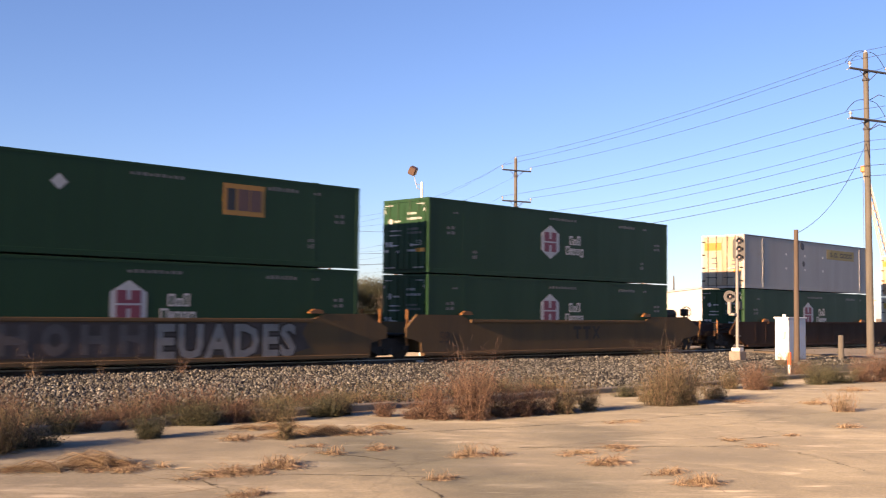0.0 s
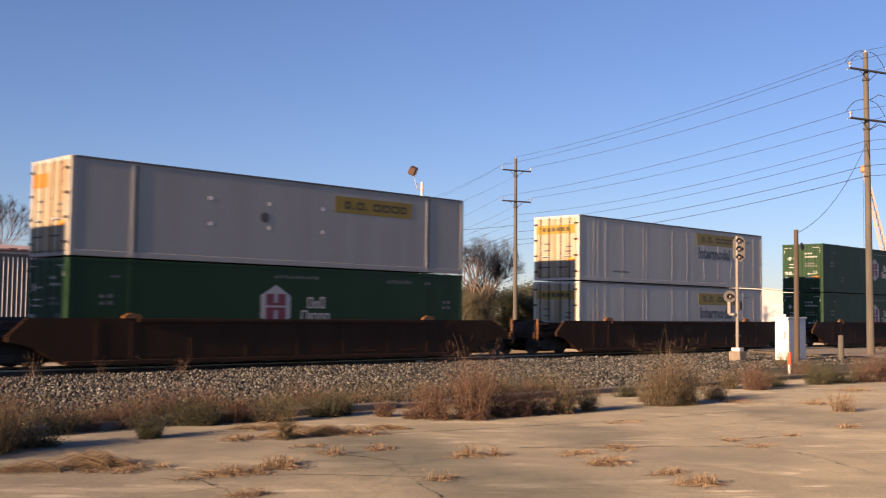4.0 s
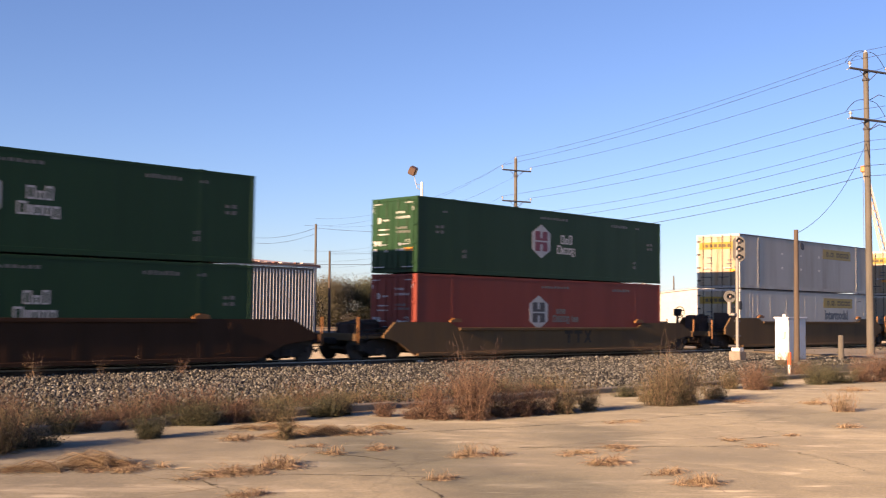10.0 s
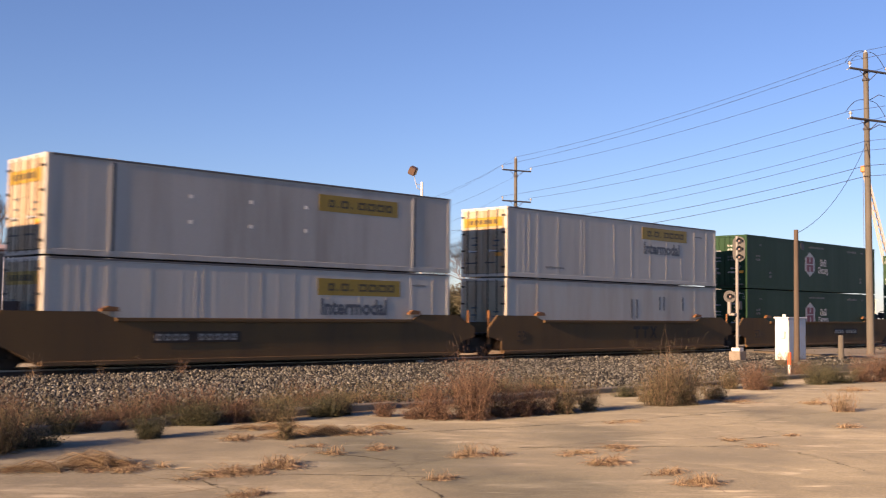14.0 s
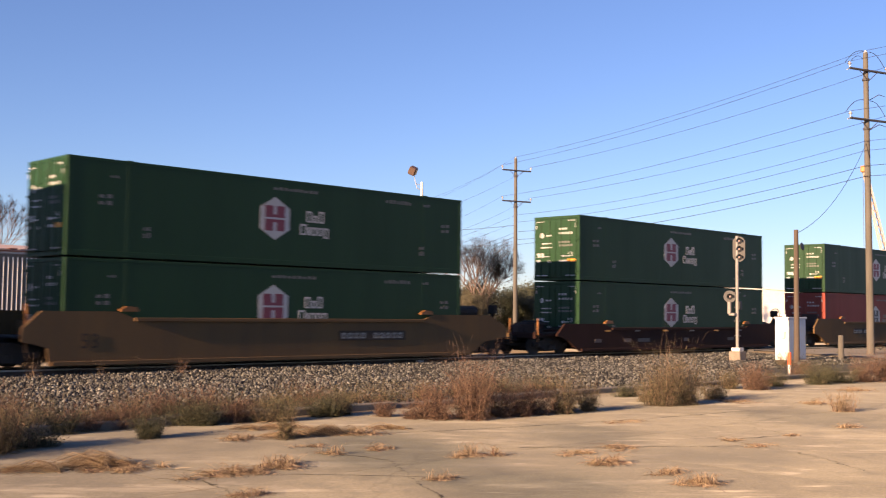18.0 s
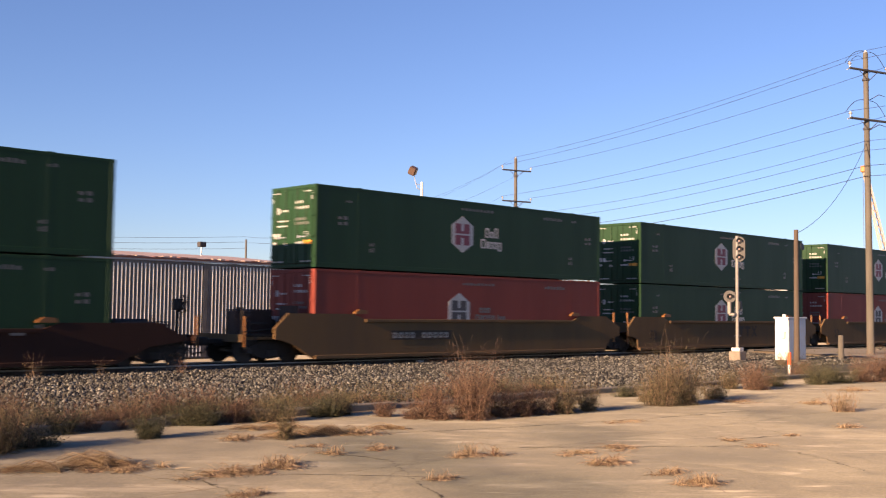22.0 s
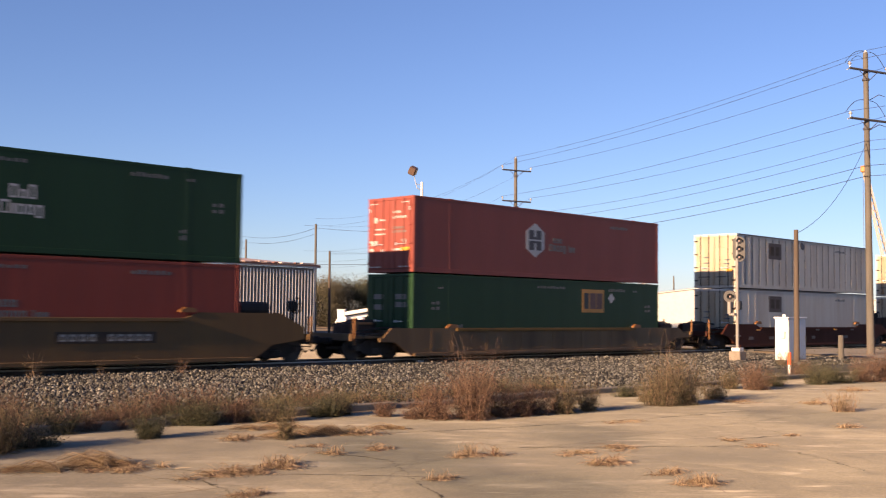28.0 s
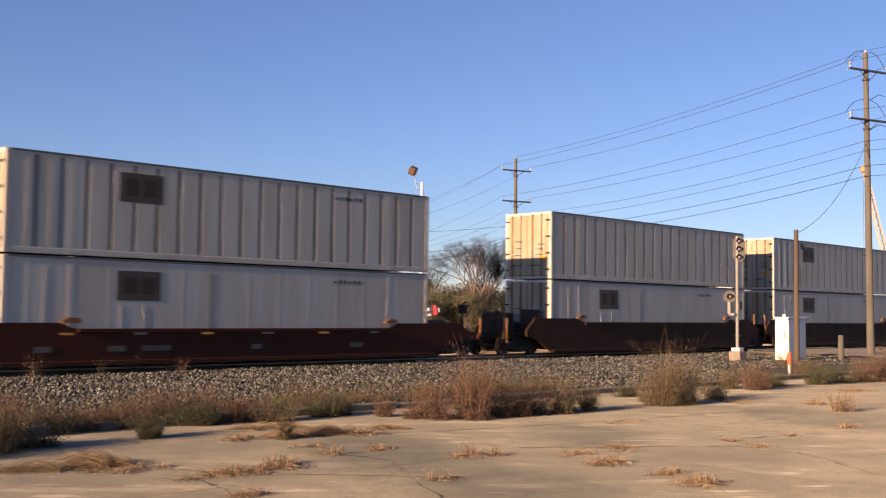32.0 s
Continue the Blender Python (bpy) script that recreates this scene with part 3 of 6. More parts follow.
def green_marks(c, h, badge=True, door=True):
    if badge:
        hex_badge(c, 7.2, 1.50, False)
    small_text(c, 7.2, h - 0.38, 1.9, 0.10, 9)
    small_text(c, 12.2, h - 0.42, 1.3, 0.13, 7)
    small_text(c, 14.1, h - 0.42, 0.35, 0.10, 2)
    small_text(c, 1.35, h - 0.55, 0.3, 0.08, 2)
    for x, z in ((1.0, 1.52), (15.05, 1.55)):
        small_text(c, x, z, 0.5, 0.12, 2)
        small_text(c, x, z + 0.2, 0.5, 0.12, 2)
    for x in (2.45, 13.9):
        small_text(c, x, 0.62, 0.28, 0.16, 2)
        small_text(c, x, 0.84, 0.28, 0.12, 2)
    if door:
        door_marks(c, h)


def door_marks(c, h):
    disc = lambda: lathe(bmesh.new(), [(0.12, 0), (0.12, 0.006)], 20, Matrix.Rotation(radians(-90), 4, "Y"))
    shared_part("disc_mark", "disc_mark", disc, M_MARK, c, "white disc mark", pose(-0.056, 2.10, 2.02))
    for y0, y1, z0, z1 in ((1.55, 1.85, 1.98, 2.05), (1.55, 2.10, 1.63, 1.68), (1.55, 2.15, 1.45, 1.50), (1.98, 2.40, 1.04, 1.22), (2.20, 2.40, 0.82, 0.92), (1.58, 1.76, 0.78, 0.88), (0.66, 1.10, 0.82, 0.90)):
        endbar(c, "label_patch", M_MARK, y0, y1, z0, z1)
    for z0, n in ((2.25, 3), (2.05, 5), (1.65, 4), (1.50, 5)):
        for i in range(n):
            endbar(c, "lettering_bar", M_MARK if z0 > 1.7 else M_MARKDIM, 1.0 - 0.16 * i, 1.10 - 0.16 * i, z0, z0 + 0.09)
    end_word(c, "53", 0.60, 1.06, 0.28, M_MARK)
    endbar(c, "amber_patch", M_AMBER, 0.17, 0.62, 0.80, 0.94)
    for y0, y1, z0, z1 in ((0.2, 0.6, h - 0.25, h - 0.215), (2.0, 2.4, h - 0.25, h - 0.215), (0.16, 0.20, h - 0.55, h - 0.30), (2.40, 2.44, h - 0.55, h - 0.30), (0.2, 0.75, 0.19, 0.23), (1.8, 2.4, 0.19, 0.23)):
        endbar(c, "reflective_tape", M_MARK, y0, y1, z0, z1)


def square_badge(c, x, z, dull=False):
    if dull:
        s = bar(c, "square_badge", M_DULLBADGE, x, x + 1.45, z, z + 0.88, label="weathered brown square badge")
        for i in range(2):
            shared_part("badge_block", ("dull_block", i), lambda: boxes((0, 0.42, 0, 0.005, 0, 0.5)), M_TTX, s, "", pose(0.2 + 0.6 * i, -0.003, 0.2))
        return
    s = bar(c, "square_badge", M_GOLD, x, x + 1.6, z, z + 1.02, label="orange square badge with dark block lettering")
    for i, (a, b) in enumerate(((0.14, 0.46), (0.56, 1.00), (1.04, 1.46))):
        shared_part("badge_block", ("badge_block", i), lambda a=a, b=b: boxes((0, b - a, 0, 0.006, 0, 0.70)), M_BLACK if i == 0 else M_PURPLE, s, "", pose(a, -0.004, 0.16))


def diamond(c, x, z):
    shared_part("diamond_mark", "diamond_mark", lambda: plate([(0, -0.24), (0.26, 0), (0, 0.24), (-0.26, 0)]), M_MARK, c, "white diamond mark", pose(x, 0.0045, z))


def banner(c, x, z, word=True, wide=3.85, high=0.58):
    b = bar(c, "yellow_banner", M_YELLOW, x, x + wide, z, z + high, label="yellow banner with dark block lettering")
    a = wide * 0.12
    # plain blocks of uneven width: offset and width as shares of the banner
    for i, (at, w) in enumerate(((0.0, 0.07), (0.10, 0.02), (0.15, 0.09), (0.27, 0.02), (0.36, 0.10), (0.48, 0.10), (0.60, 0.10), (0.72, 0.08))):
        w, hh = wide * w, high * (0.12 if w == 0.02 else 0.46)
        shared_part("banner_block", ("banner_block", round(w, 3), round(hh, 3)), lambda w=w, hh=hh: ring_block(w, hh, 0.075), M_BLOCK, b, "", pose(a + at * wide, -0.002, high * 0.27))
    if word:
        key = ("word", "Intermodal")
        if key not in _made:
            _made[key] = lettering("Intermodal", 0.76, squeeze=0.92, fat=0.024)
            _made[key].materials.append(M_MARKGREY)
        link("lettering", _made[key], None, c, "slate lettering", pose(x + 0.12, 0.004, z - 0.66))


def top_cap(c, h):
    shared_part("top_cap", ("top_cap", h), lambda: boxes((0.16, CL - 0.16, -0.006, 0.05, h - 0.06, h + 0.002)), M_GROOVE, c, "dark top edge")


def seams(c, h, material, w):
    """Dark grey upright strips at the seams between the wall panels."""
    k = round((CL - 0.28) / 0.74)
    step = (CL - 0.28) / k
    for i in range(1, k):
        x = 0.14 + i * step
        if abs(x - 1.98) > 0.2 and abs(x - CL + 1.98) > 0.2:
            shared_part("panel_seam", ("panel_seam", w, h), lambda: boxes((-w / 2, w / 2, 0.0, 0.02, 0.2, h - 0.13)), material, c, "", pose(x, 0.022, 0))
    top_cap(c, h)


def battens(c, h):
    """Bright upright strips where the panels meet."""
    for i, x in enumerate((1.05, 1.35, 3.3, 4.9, 5.15, 7.35, 8.7, 10.2, 11.6, 12.9, 15.2)):
        shared_part("panel_batten", ("panel_batten", i % 3, h), lambda: boxes((0, (0.07, 0.11, 0.05)[i % 3], 0.0, 0.012, 0.25, h - 0.25)), M_WHITE2 if i % 3 else M_MARK, c, "", pose(x, 0.0055, 0))


def white_door_marks(c, h, band=True):
    if band:
        b = endbar(c, "yellow_banner", M_YELLOW, 0.20, 2.40, h - 0.80, h - 0.42, label="yellow banner with dark block lettering")
        for i in range(6):
            shared_part("banner_block", "end_block", lambda: boxes((0, 0.006, 0, 0.20, 0, 0.18)), M_BLOCK, b, "", pose(-0.004, 0.30 + 0.27 * i, 0.10))
    for y0, z0 in ((0.35, 1.45), (0.4, 1.25), (0.4, 1.02), (1.6, 1.6), (1.6, 1.3), (1.75, 1.0)):
        endbar(c, "lettering_bar", M_MARKGREY, y0, y0 + 0.35, z0, z0 + 0.06)
    endbar(c, "amber_patch", M_AMBER, 0.22, 0.60, 0.84, 1.0)
    for y0, y1 in ((1.6, 2.3), (0.6, 1.2)):
        endbar(c, "reflective_tape", M_MARKDARK, y0, y1, 0.55, 0.60)


UPPER, LOWER = 3.53, 0.60
H_UP, H_LOW = 2.885, 2.875


def load(kind, upper):
    h = H_UP if upper else H_LOW
    if kind == "green":
        c = container("dark green steel container with white six-sided badge", M_GREEN, "flat", h)
        green_marks(c, h)
    elif kind == "green_square":
        c = container("dark green steel container with orange square badge", M_GREEN, "flat", h)
        green_marks(c, h, badge=False, door=False)
        for y0, z0 in ((1.6, 1.9), (0.3, 1.9), (0.3, 1.6), (1.6, 1.5)):
            endbar(c, "label_patch", M_MARKDIM, y0, y0 + 0.6, z0, z0 + 0.2)
    elif kind == "red":
        c = container("faded red steel container with white six-sided badge", M_RED, "flat", h)
        hex_badge(c, 7.05, 1.42, True)
        small_text(c, 7.3, h - 0.38, 1.9, 0.10, 9)
        small_text(c, 12.3, h - 0.42, 1.4, 0.13, 7)
        door_marks(c, h)
    elif kind == "orange":
        c = container("faded orange red steel container with white badge", M_ORANGE, "flat", h)
        hex_badge(c, 6.98, 1.52, True)
        small_text(c, 12.3, h - 0.5, 1.4, 0.13, 7)
        door_marks(c, h)
    elif kind == "banner":
        c = container("dusty white container with yellow banner", M_WHITE, "smooth", h, "dark")
        battens(c, h)
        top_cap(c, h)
        banner(c, 9.58 if upper else 9.72, 2.07 if upper else 1.97)
        white_door_marks(c, h)
        for x in (14.2,):
            small_text(c, x, h - 0.5, 0.7, 0.08, 4)
        small_text(c, 2.5, 0.42, 1.3, 0.10, 7)
    elif kind in ("banner_only", "dull_banner"):
        dull = kind == "dull_banner"
        c = container("grey weathered container with narrow yellow banner" if dull else "dusty white container with narrow yellow banner", M_DULLWHITE if dull else M_STAINED, "plain", h, "dark")
        banner(c, 9.70, 1.95, word=False, wide=3.7)
        for x in (1.98, CL - 1.98):
            shared_part("post_strip", ("post_strip", h), lambda: boxes((0, 0.07, 0, 0.03, 0.12, h - 0.1)), M_MARK, c, "bright post edge", pose(x - 0.02, -0.005, 0))
            # flat black bar for the shaded gap beside the post strip
            bar(c, "post_gap", M_BLACK, x + 0.055, x + 0.14, 0.05, h - 0.1, y=0.003)
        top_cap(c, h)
        white_door_marks(c, h, band=not dull)
        if dull:
            endbar(c, "orange_patch", M_GOLD, 1.35, 2.38, h - 0.84, h - 0.42, label="orange patch on the door")
            disc = lambda: lathe(bmesh.new(), [(0.17, 0), (0.17, 0.003)], 16, Matrix.Rotation(radians(90), 4, "X"))
            shared_part("round_stain", "round_stain", disc, M_GROOVE, c, "dark round stain", pose(6.75, 0.0065, 1.55))
        for i in range(3):
            for z in (1.15, 1.95):
                bar(c, "white_dot", M_RIB, 4.6 + 2.25 * i, 4.74 + 2.25 * i, z, z + 0.12)
    elif kind == "plain_white":
        c = container("plain dusty white ribbed container" if upper else "plain dusty white container with dark marks", M_WHITE2, "ribbed" if upper else "smooth", h, "dark")
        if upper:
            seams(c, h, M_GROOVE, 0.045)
        else:
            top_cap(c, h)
            for x in (8.7, 9.1, 11.0, 11.35, 13.0):
                bar(c, "dark_mark", M_MARKGREY, x, x + 0.13, 1.25 if x < 11 else 1.65, 2.15 if x < 11 else 2.3)
        white_door_marks(c, h, band=False)
    elif kind == "white_square":
        c = container("grimy white container with weathered square badge", M_WHITE2, "ribbed" if upper else "smooth", h, "dark")
        square_badge(c, 3.42, 1.66, True)
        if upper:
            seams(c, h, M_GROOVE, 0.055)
            for x, w in ((0.62, 0.11), (1.28, 0.05)):
                bar(c, "panel_batten", M_MARK, x, x + w, 0.25, h - 0.2, y=-0.001)
        else:
            for x, w in ((1.2, 0.05), (3.55, 0.05), (4.3, 0.05), (6.6, 0.04)):
                bar(c, "panel_batten", M_WHITE if x < 6 else M_GROOVE, x, x + w, 0.25, 1.5 if x in (3.55, 4.3) else h - 0.3, y=0.003)
            top_cap(c, h)
        white_door_marks(c, h, band=False)
        small_text(c, 11.6, h - 0.5, 1.3, 0.13, 6, M_MARKGREY)
    return c


# stack by stack: front end at 16 s, upper and lower box
STACKS = [
    (-143.10, "green_square", "green"), (-123.50, "green", "green"), (-100.00, "dull_banner", "green"), (-76.50, "banner", "banner"),
    (-53.05, "green", "green"), (-29.55, "green", "red"), (-5.95, "banner_only", "banner"), (13.50, "banner", "plain_white"),
    (32.80, "green", "green"), (56.43, "green", "green"), (80.08, "green", "red"), (99.40, "green", "green"), (118.75, "green", "red"),
    (142.55, "orange", "green_square"), (166.05, "white_square", "white_square"), (189.50, "plain_white", "white_square"), (208.90, "white_square", "white_square"),
]
protos = {}
movers = []           # (thing, front end at 16 s, y, z)
for front, up_kind, low_kind in STACKS:
    for kind, upper in ((up_kind, True), (low_kind, False)):
        z = UPPER if upper else LOWER
        if (kind, upper) not in protos:
            c = load(kind, upper)
            if kind == "green_square" and upper:
                square_badge(c, 10.46, 1.54)
                diamond(c, 5.0, 2.08)
            elif kind == "green_square":
                square_badge(c, 10.25, 1.50)
                diamond(c, 12.4, 2.15)
            protos[(kind, upper)] = c
        else:
            c = copy_thing(protos[(kind, upper)], pose(front, SIDE, z))
        c.matrix_basis = pose(front, SIDE, z)
        movers.append((c, front, SIDE, z))


WHEEL_R = 0.42
wheelsets = []


def wheelset_mesh():
    bm = bmesh.new()
    turn = Matrix.Rotation(radians(-90), 4, "X")
    for y, s in ((0.545, 1), (CW - 0.545, -1)):
        prof = [(0.10, -0.07), (0.39, -0.05), (0.445, -0.035 * s - 0.0), (0.445, -0.01), (WHEEL_R, 0.0), (WHEEL_R - 0.004, 0.07), (0.36, 0.07), (0.33, 0.045), (0.14, 0.03), (0.13, 0.09), (0.05, 0.09)]
        if s > 0:
            prof = [(r, -z) for r, z in prof][::-1]
        lathe(bm, sorted(prof, key=lambda q: q[1]), 24, Matrix.Translation((0, y, 0)) @ turn)
    tube(bm, (0, 0.30, 0), (0, CW - 0.30, 0), 0.075, n=12)
    for y in (0.50, CW - 0.62):
        for k in range(3):
            a = math.tau * k / 3
            box(bm, 0.20 * math.cos(a) - 0.02, 0.20 * math.cos(a) + 0.02, y, y + 0.10, 0.20 * math.sin(a) - 0.02, 0.20 * math.sin(a) + 0.02)
    bmesh.ops.recalc_face_normals(bm, faces=bm.faces)
    return bm


def truck(car, x):
    """A two-axle truck under a car, its centre at x."""
    b = shared_part("truck", "truck_bolster", lambda: boxes((-0.20, 0.20, 0.25, CW - 0.25, 0.42, 0.66), (-0.3, 0.3, 0.9, CW - 0.9, 0.60, 0.74), bev=0.02), M_TRUCK, car, "grimy two-axle freight truck", pose(x, 0, 0))
    for y in (0.26, CW - 0.40):
        pts = [(-1.12, 0.36), (-0.72, 0.33), (-0.42, 0.18), (0.42, 0.18), (0.72, 0.33), (1.12, 0.36), (1.12, 0.54), (0.62, 0.62), (0.35, 0.76), (-0.35, 0.76), (-0.62, 0.62), (-1.12, 0.54)]
        shared_part("side_frame", "side_frame", lambda: slab(bmesh.new(), pts, 0, 0.14), M_TRUCK, b, "", pose(0, y, 0))
        for k in (-0.14, 0.0, 0.14):
            shared_part("spring", "spring", lambda: tubes(((0, 0, 0), (0, 0, 0.2), 0.055), n=8), M_WHEEL, b, "", pose(k, y - 0.03, 0.22))
        for k in (-0.89, 0.89):
            shared_part("bearing_cap", "bearing_cap", lambda: tubes(((0, 0, 0), (0, 0.10, 0), 0.10), n=12), M_WHEEL, b, "", pose(k, y - 0.05 if y < 1 else y + 0.1, WHEEL_R))
    for k in (-0.52, 0.52):
        shared_part("brake_beam", "brake_beam", lambda: boxes((-0.16, 0.16, 0.35, CW - 0.35, 0.20, 0.44), bev=0.02), M_TRUCK, b, "", pose(k, 0, 0))
    shared_part("spring_plank", "spring_plank", lambda: boxes((-0.3, 0.3, 0.4, CW - 0.4, 0.14, 0.30), bev=0.02), M_TRUCK, b)
    for k in (-0.89, 0.89):
        w = shared_part("wheelset", "wheelset", wheelset_mesh, M_WHEEL, b, "", pose(k, 0, WHEEL_R))
        wheelsets.append((w, k))


def hoop(o, r, w):
    """A hand wheel that faces along x: rim, hub and four spokes."""
    bm = bmesh.new()
    o = Vector(o)
    rim = [o + Vector((0, r * math.cos(math.tau * k / 16), r * math.sin(math.tau * k / 16))) for k in range(16)]
    for k in range(16):
        tube(bm, rim[k], rim[(k + 1) % 16], w, n=5)
    for k in range(4):
        tube(bm, o, rim[4 * k + 1], w * 0.7, n=5)
    tube(bm, o - Vector((0.05, 0, 0)), o + Vector((0.12, 0, 0)), 0.05, n=8)
    return bm


def well_car(label, paint, mid, end, ribs, first, last):
    """One well. first, last: 'coupler' or 'joint' at its two ends. z = 0 is the top of rail."""
    c = thing("well_car", label, "rail car", "well cars of the train")
    xa = -1.75 if first == "coupler" else -1.25
    xb = CL + (2.5 if last == "coupler" else 1.25)
    la = 0.20 if first == "coupler" else -0.1
    outline = [(xa, 0.80), (xa + 0.35, 0.74), (xa + 0.75, 0.62), (la - 0.35, 0.13), (CL - la + 0.35, 0.13), (xb - 1.3 if last == "coupler" else xb - 0.75, 0.62), (xb - 0.35, 0.74), (xb, 0.80), (xb, end - 0.48), (xb - 1.0, end)]
    if end > mid:
        outline += [(CL - 1.6, end), (CL - 2.1, mid), (2.1, mid), (1.6, end)]
    outline += [(xa + 0.55, end), (xa, end - 0.5)]
    key = (mid, end, first, last)
    for near in (True, False):
        y0, y1 = (-0.17, -0.09) if near else (CW + 0.09, CW + 0.17)
        s = shared_part("side_sill", ("side_sill", near, *key), lambda: slab(bmesh.new(), outline, y0, y1), paint, c)
        yo = -0.235 if near else CW + 0.17
        shared_part("top_chord", ("top_chord", key), lambda: boxes((2.15, CL - 2.15, 0, 0.065, mid - 0.11, mid + 0.006), bev=0.01), M_YCHORD if paint is M_YCAR else paint, s, "", pose(0, yo, 0))
        shared_part("bottom_chord", ("bottom_chord", key), lambda: boxes((la - 0.3, CL - la + 0.3, 0, 0.065, 0.115, 0.24), bev=0.01), paint, s, "", pose(0, yo, 0))
        for x in ((0.9, 2.0, 4.0, 6.05, 8.08, 10.1, 12.15, CL - 2.0, CL - 0.9) if ribs else ()):
            shared_part("side_post", ("side_post", mid), lambda: boxes((-0.09, 0.09, 0.054, 0.075, 0.25, mid - 0.11), bev=0.003), paint, s, "", pose(x, yo + (0.003 if near else -0.062), 0))
        if ribs:
            for x in (1.0, 3.0, 5.0, 7.05, 9.1, 11.1, 13.1, 15.1):
                shared_part("rivet_row", "rivet_row", lambda: boxes(*[(-0.42 + 0.12 * i, -0.395 + 0.12 * i, 0, 0.012, 0.0, 0.025) for i in range(8)]), paint, s, "", pose(x, yo + (0.05 if near else 0.0), 0.36))
        for x in (1.98, CL - 1.98):
            z = end if end > mid and not ribs else mid
            shared_part("container_guide", "container_guide", lambda: slab(bmesh.new(), [(-0.30, 0), (0.30, 0), (0.24, 0.13), (-0.10, 0.16), (-0.30, 0.06)], -0.06, 0.06), M_GUIDE, s, "orange painted container guide", pose(x, -0.13 if near else CW + 0.13, (mid if abs(x - CL / 2) < CL / 2 - 2.1 else z) + 0.002))
    shared_part("well_floor", "well_floor", lambda: boxes((0.0, CL, 0.0, CW, 0.26, 0.30), *[(x, x + 0.2, -0.09, CW + 0.09, 0.22, 0.325) for x in (0.0, 2.0, 7.9, CL - 2.2, CL - 0.2)]), M_TRUCK, c)
    for rear, form in ((False, first), (True, last)):
        m = pose(CL, CW, 0, 0, 0, 180) if rear else pose(0, 0, 0)
        sh = lambda nm, key, maker, material, label="": shared_part(nm, key, maker, material, c, label, m)
        sh("well_bulkhead", ("well_bulkhead", mid), lambda: boxes((-0.30, -0.16, -0.08, CW + 0.08, 0.3, mid - 0.1), bev=0.01), paint)
        if form == "coupler":
            sh("end_platform", "end_platform", lambda: boxes((-2.9, -0.3, 0.12, CW - 0.12, 0.78, 0.88), (-2.95, -2.8, -0.02, CW + 0.02, 0.70, 0.96), bev=0.012), paint)
            sh("centre_sill", "centre_sill", lambda: boxes((-3.0, 0.0, CW / 2 - 0.25, CW / 2 + 0.25, 0.56, 0.80), bev=0.02), M_TRUCK)
            sh("coupler", "coupler", lambda: boxes((-3.66, -2.95, CW / 2 - 0.10, CW / 2 + 0.10, 0.62, 0.80), (-3.72, -3.45, CW / 2 - 0.17, CW / 2 + 0.17, 0.58, 0.86), bev=0.03), M_TRUCK, "cast steel coupler")
            sh("air_hose", "air_hose", lambda: tubes(((-3.0, 1.75, 0.62), (-3.35, 1.68, 0.30), 0.03), ((-3.35, 1.68, 0.30), (-3.6, 1.5, 0.36), 0.03), n=6), M_RUBBER)
            for y in (-0.05, CW + 0.05):
                shared_part("grab_post", "grab_post", lambda: boxes((-0.02, 0.02, -0.03, 0.03, 0.55, 1.55)), M_GUIDE, c, "orange grab post", m @ pose(-2.86, y, 0))
                shared_part("end_ladder", "end_ladder", lambda: boxes((-0.02, 0.02, -0.02, 0.02, 0.50, 0.95), (0.38, 0.42, -0.02, 0.02, 0.50, 0.95), *[(0, 0.4, -0.015, 0.015, z, z + 0.03) for z in (0.53, 0.74)]), M_TRUCK, c, "", m @ pose(-2.84, y, 0))
            tall = not ribs and mid > 1.3 and not rear
            up = 0.0 if tall else -0.42
            sh("valve_box", ("valve_box", tall), lambda: boxes((-2.3, -1.75, 1.2, 1.9, 0.88, 1.72 + up), bev=0.03), M_EQUIP, "grimy valve box")
            sh("equipment_box", ("equipment_box", tall), lambda: boxes((-1.6, -0.6, 1.55, 2.3, 0.88, 1.78 + up), bev=0.04), M_EQUIP)
            if tall:
                sh("ladder_panel", "ladder_panel", lambda: boxes((-0.62, -0.52, 0.2, 1.2, 0.9, 1.92), (-0.9, -0.52, 0.2, 0.28, 0.9, 1.6), bev=0.01), M_EQUIP)
                sh("pipe_stand", "pipe_stand", lambda: boxes((-2.66, -2.44, 0.62, 0.86, 0.9, 1.84), (-2.7, -2.1, 0.66, 0.82, 1.5, 1.62), bev=0.02), M_EQUIP)
            sh("step_board", "step_board", lambda: boxes((-2.7, -0.5, 0.10, 0.5, 0.93, 0.97)), M_TRUCK)
            sh("brake_pipe", "brake_pipe", lambda: tubes(((-2.75, 0.25, 1.02), (-1.2, 0.3, 1.16), 0.035), ((-1.2, 0.3, 1.16), (-0.35, 0.3, 1.16), 0.035), n=6), M_TRUCK)
            sh("rigging_lever", ("rigging_lever", ribs), lambda: boxes((-2.45, -2.38, 0.30, 0.42, 0.9, 1.40), (-2.45, -1.7, 0.34, 0.38, 1.28, 1.36), bev=0.01), M_GUIDE if ribs else M_TRUCK)
            sh("end_rail", ("end_rail", tall), lambda: tubes(((-2.85, 0.1, 0.9), (-2.85, 0.1, 1.75 + up), 0.022), ((-2.85, 0.1, 1.75 + up), (-2.85, 1.0, 1.75 + up), 0.022), ((-2.85, 1.0, 1.75 + up), (-2.85, 1.0, 0.9), 0.022), n=6), M_TRUCK)
            drum = 1.78 if rear and not ribs and mid > 1.3 else 1.20
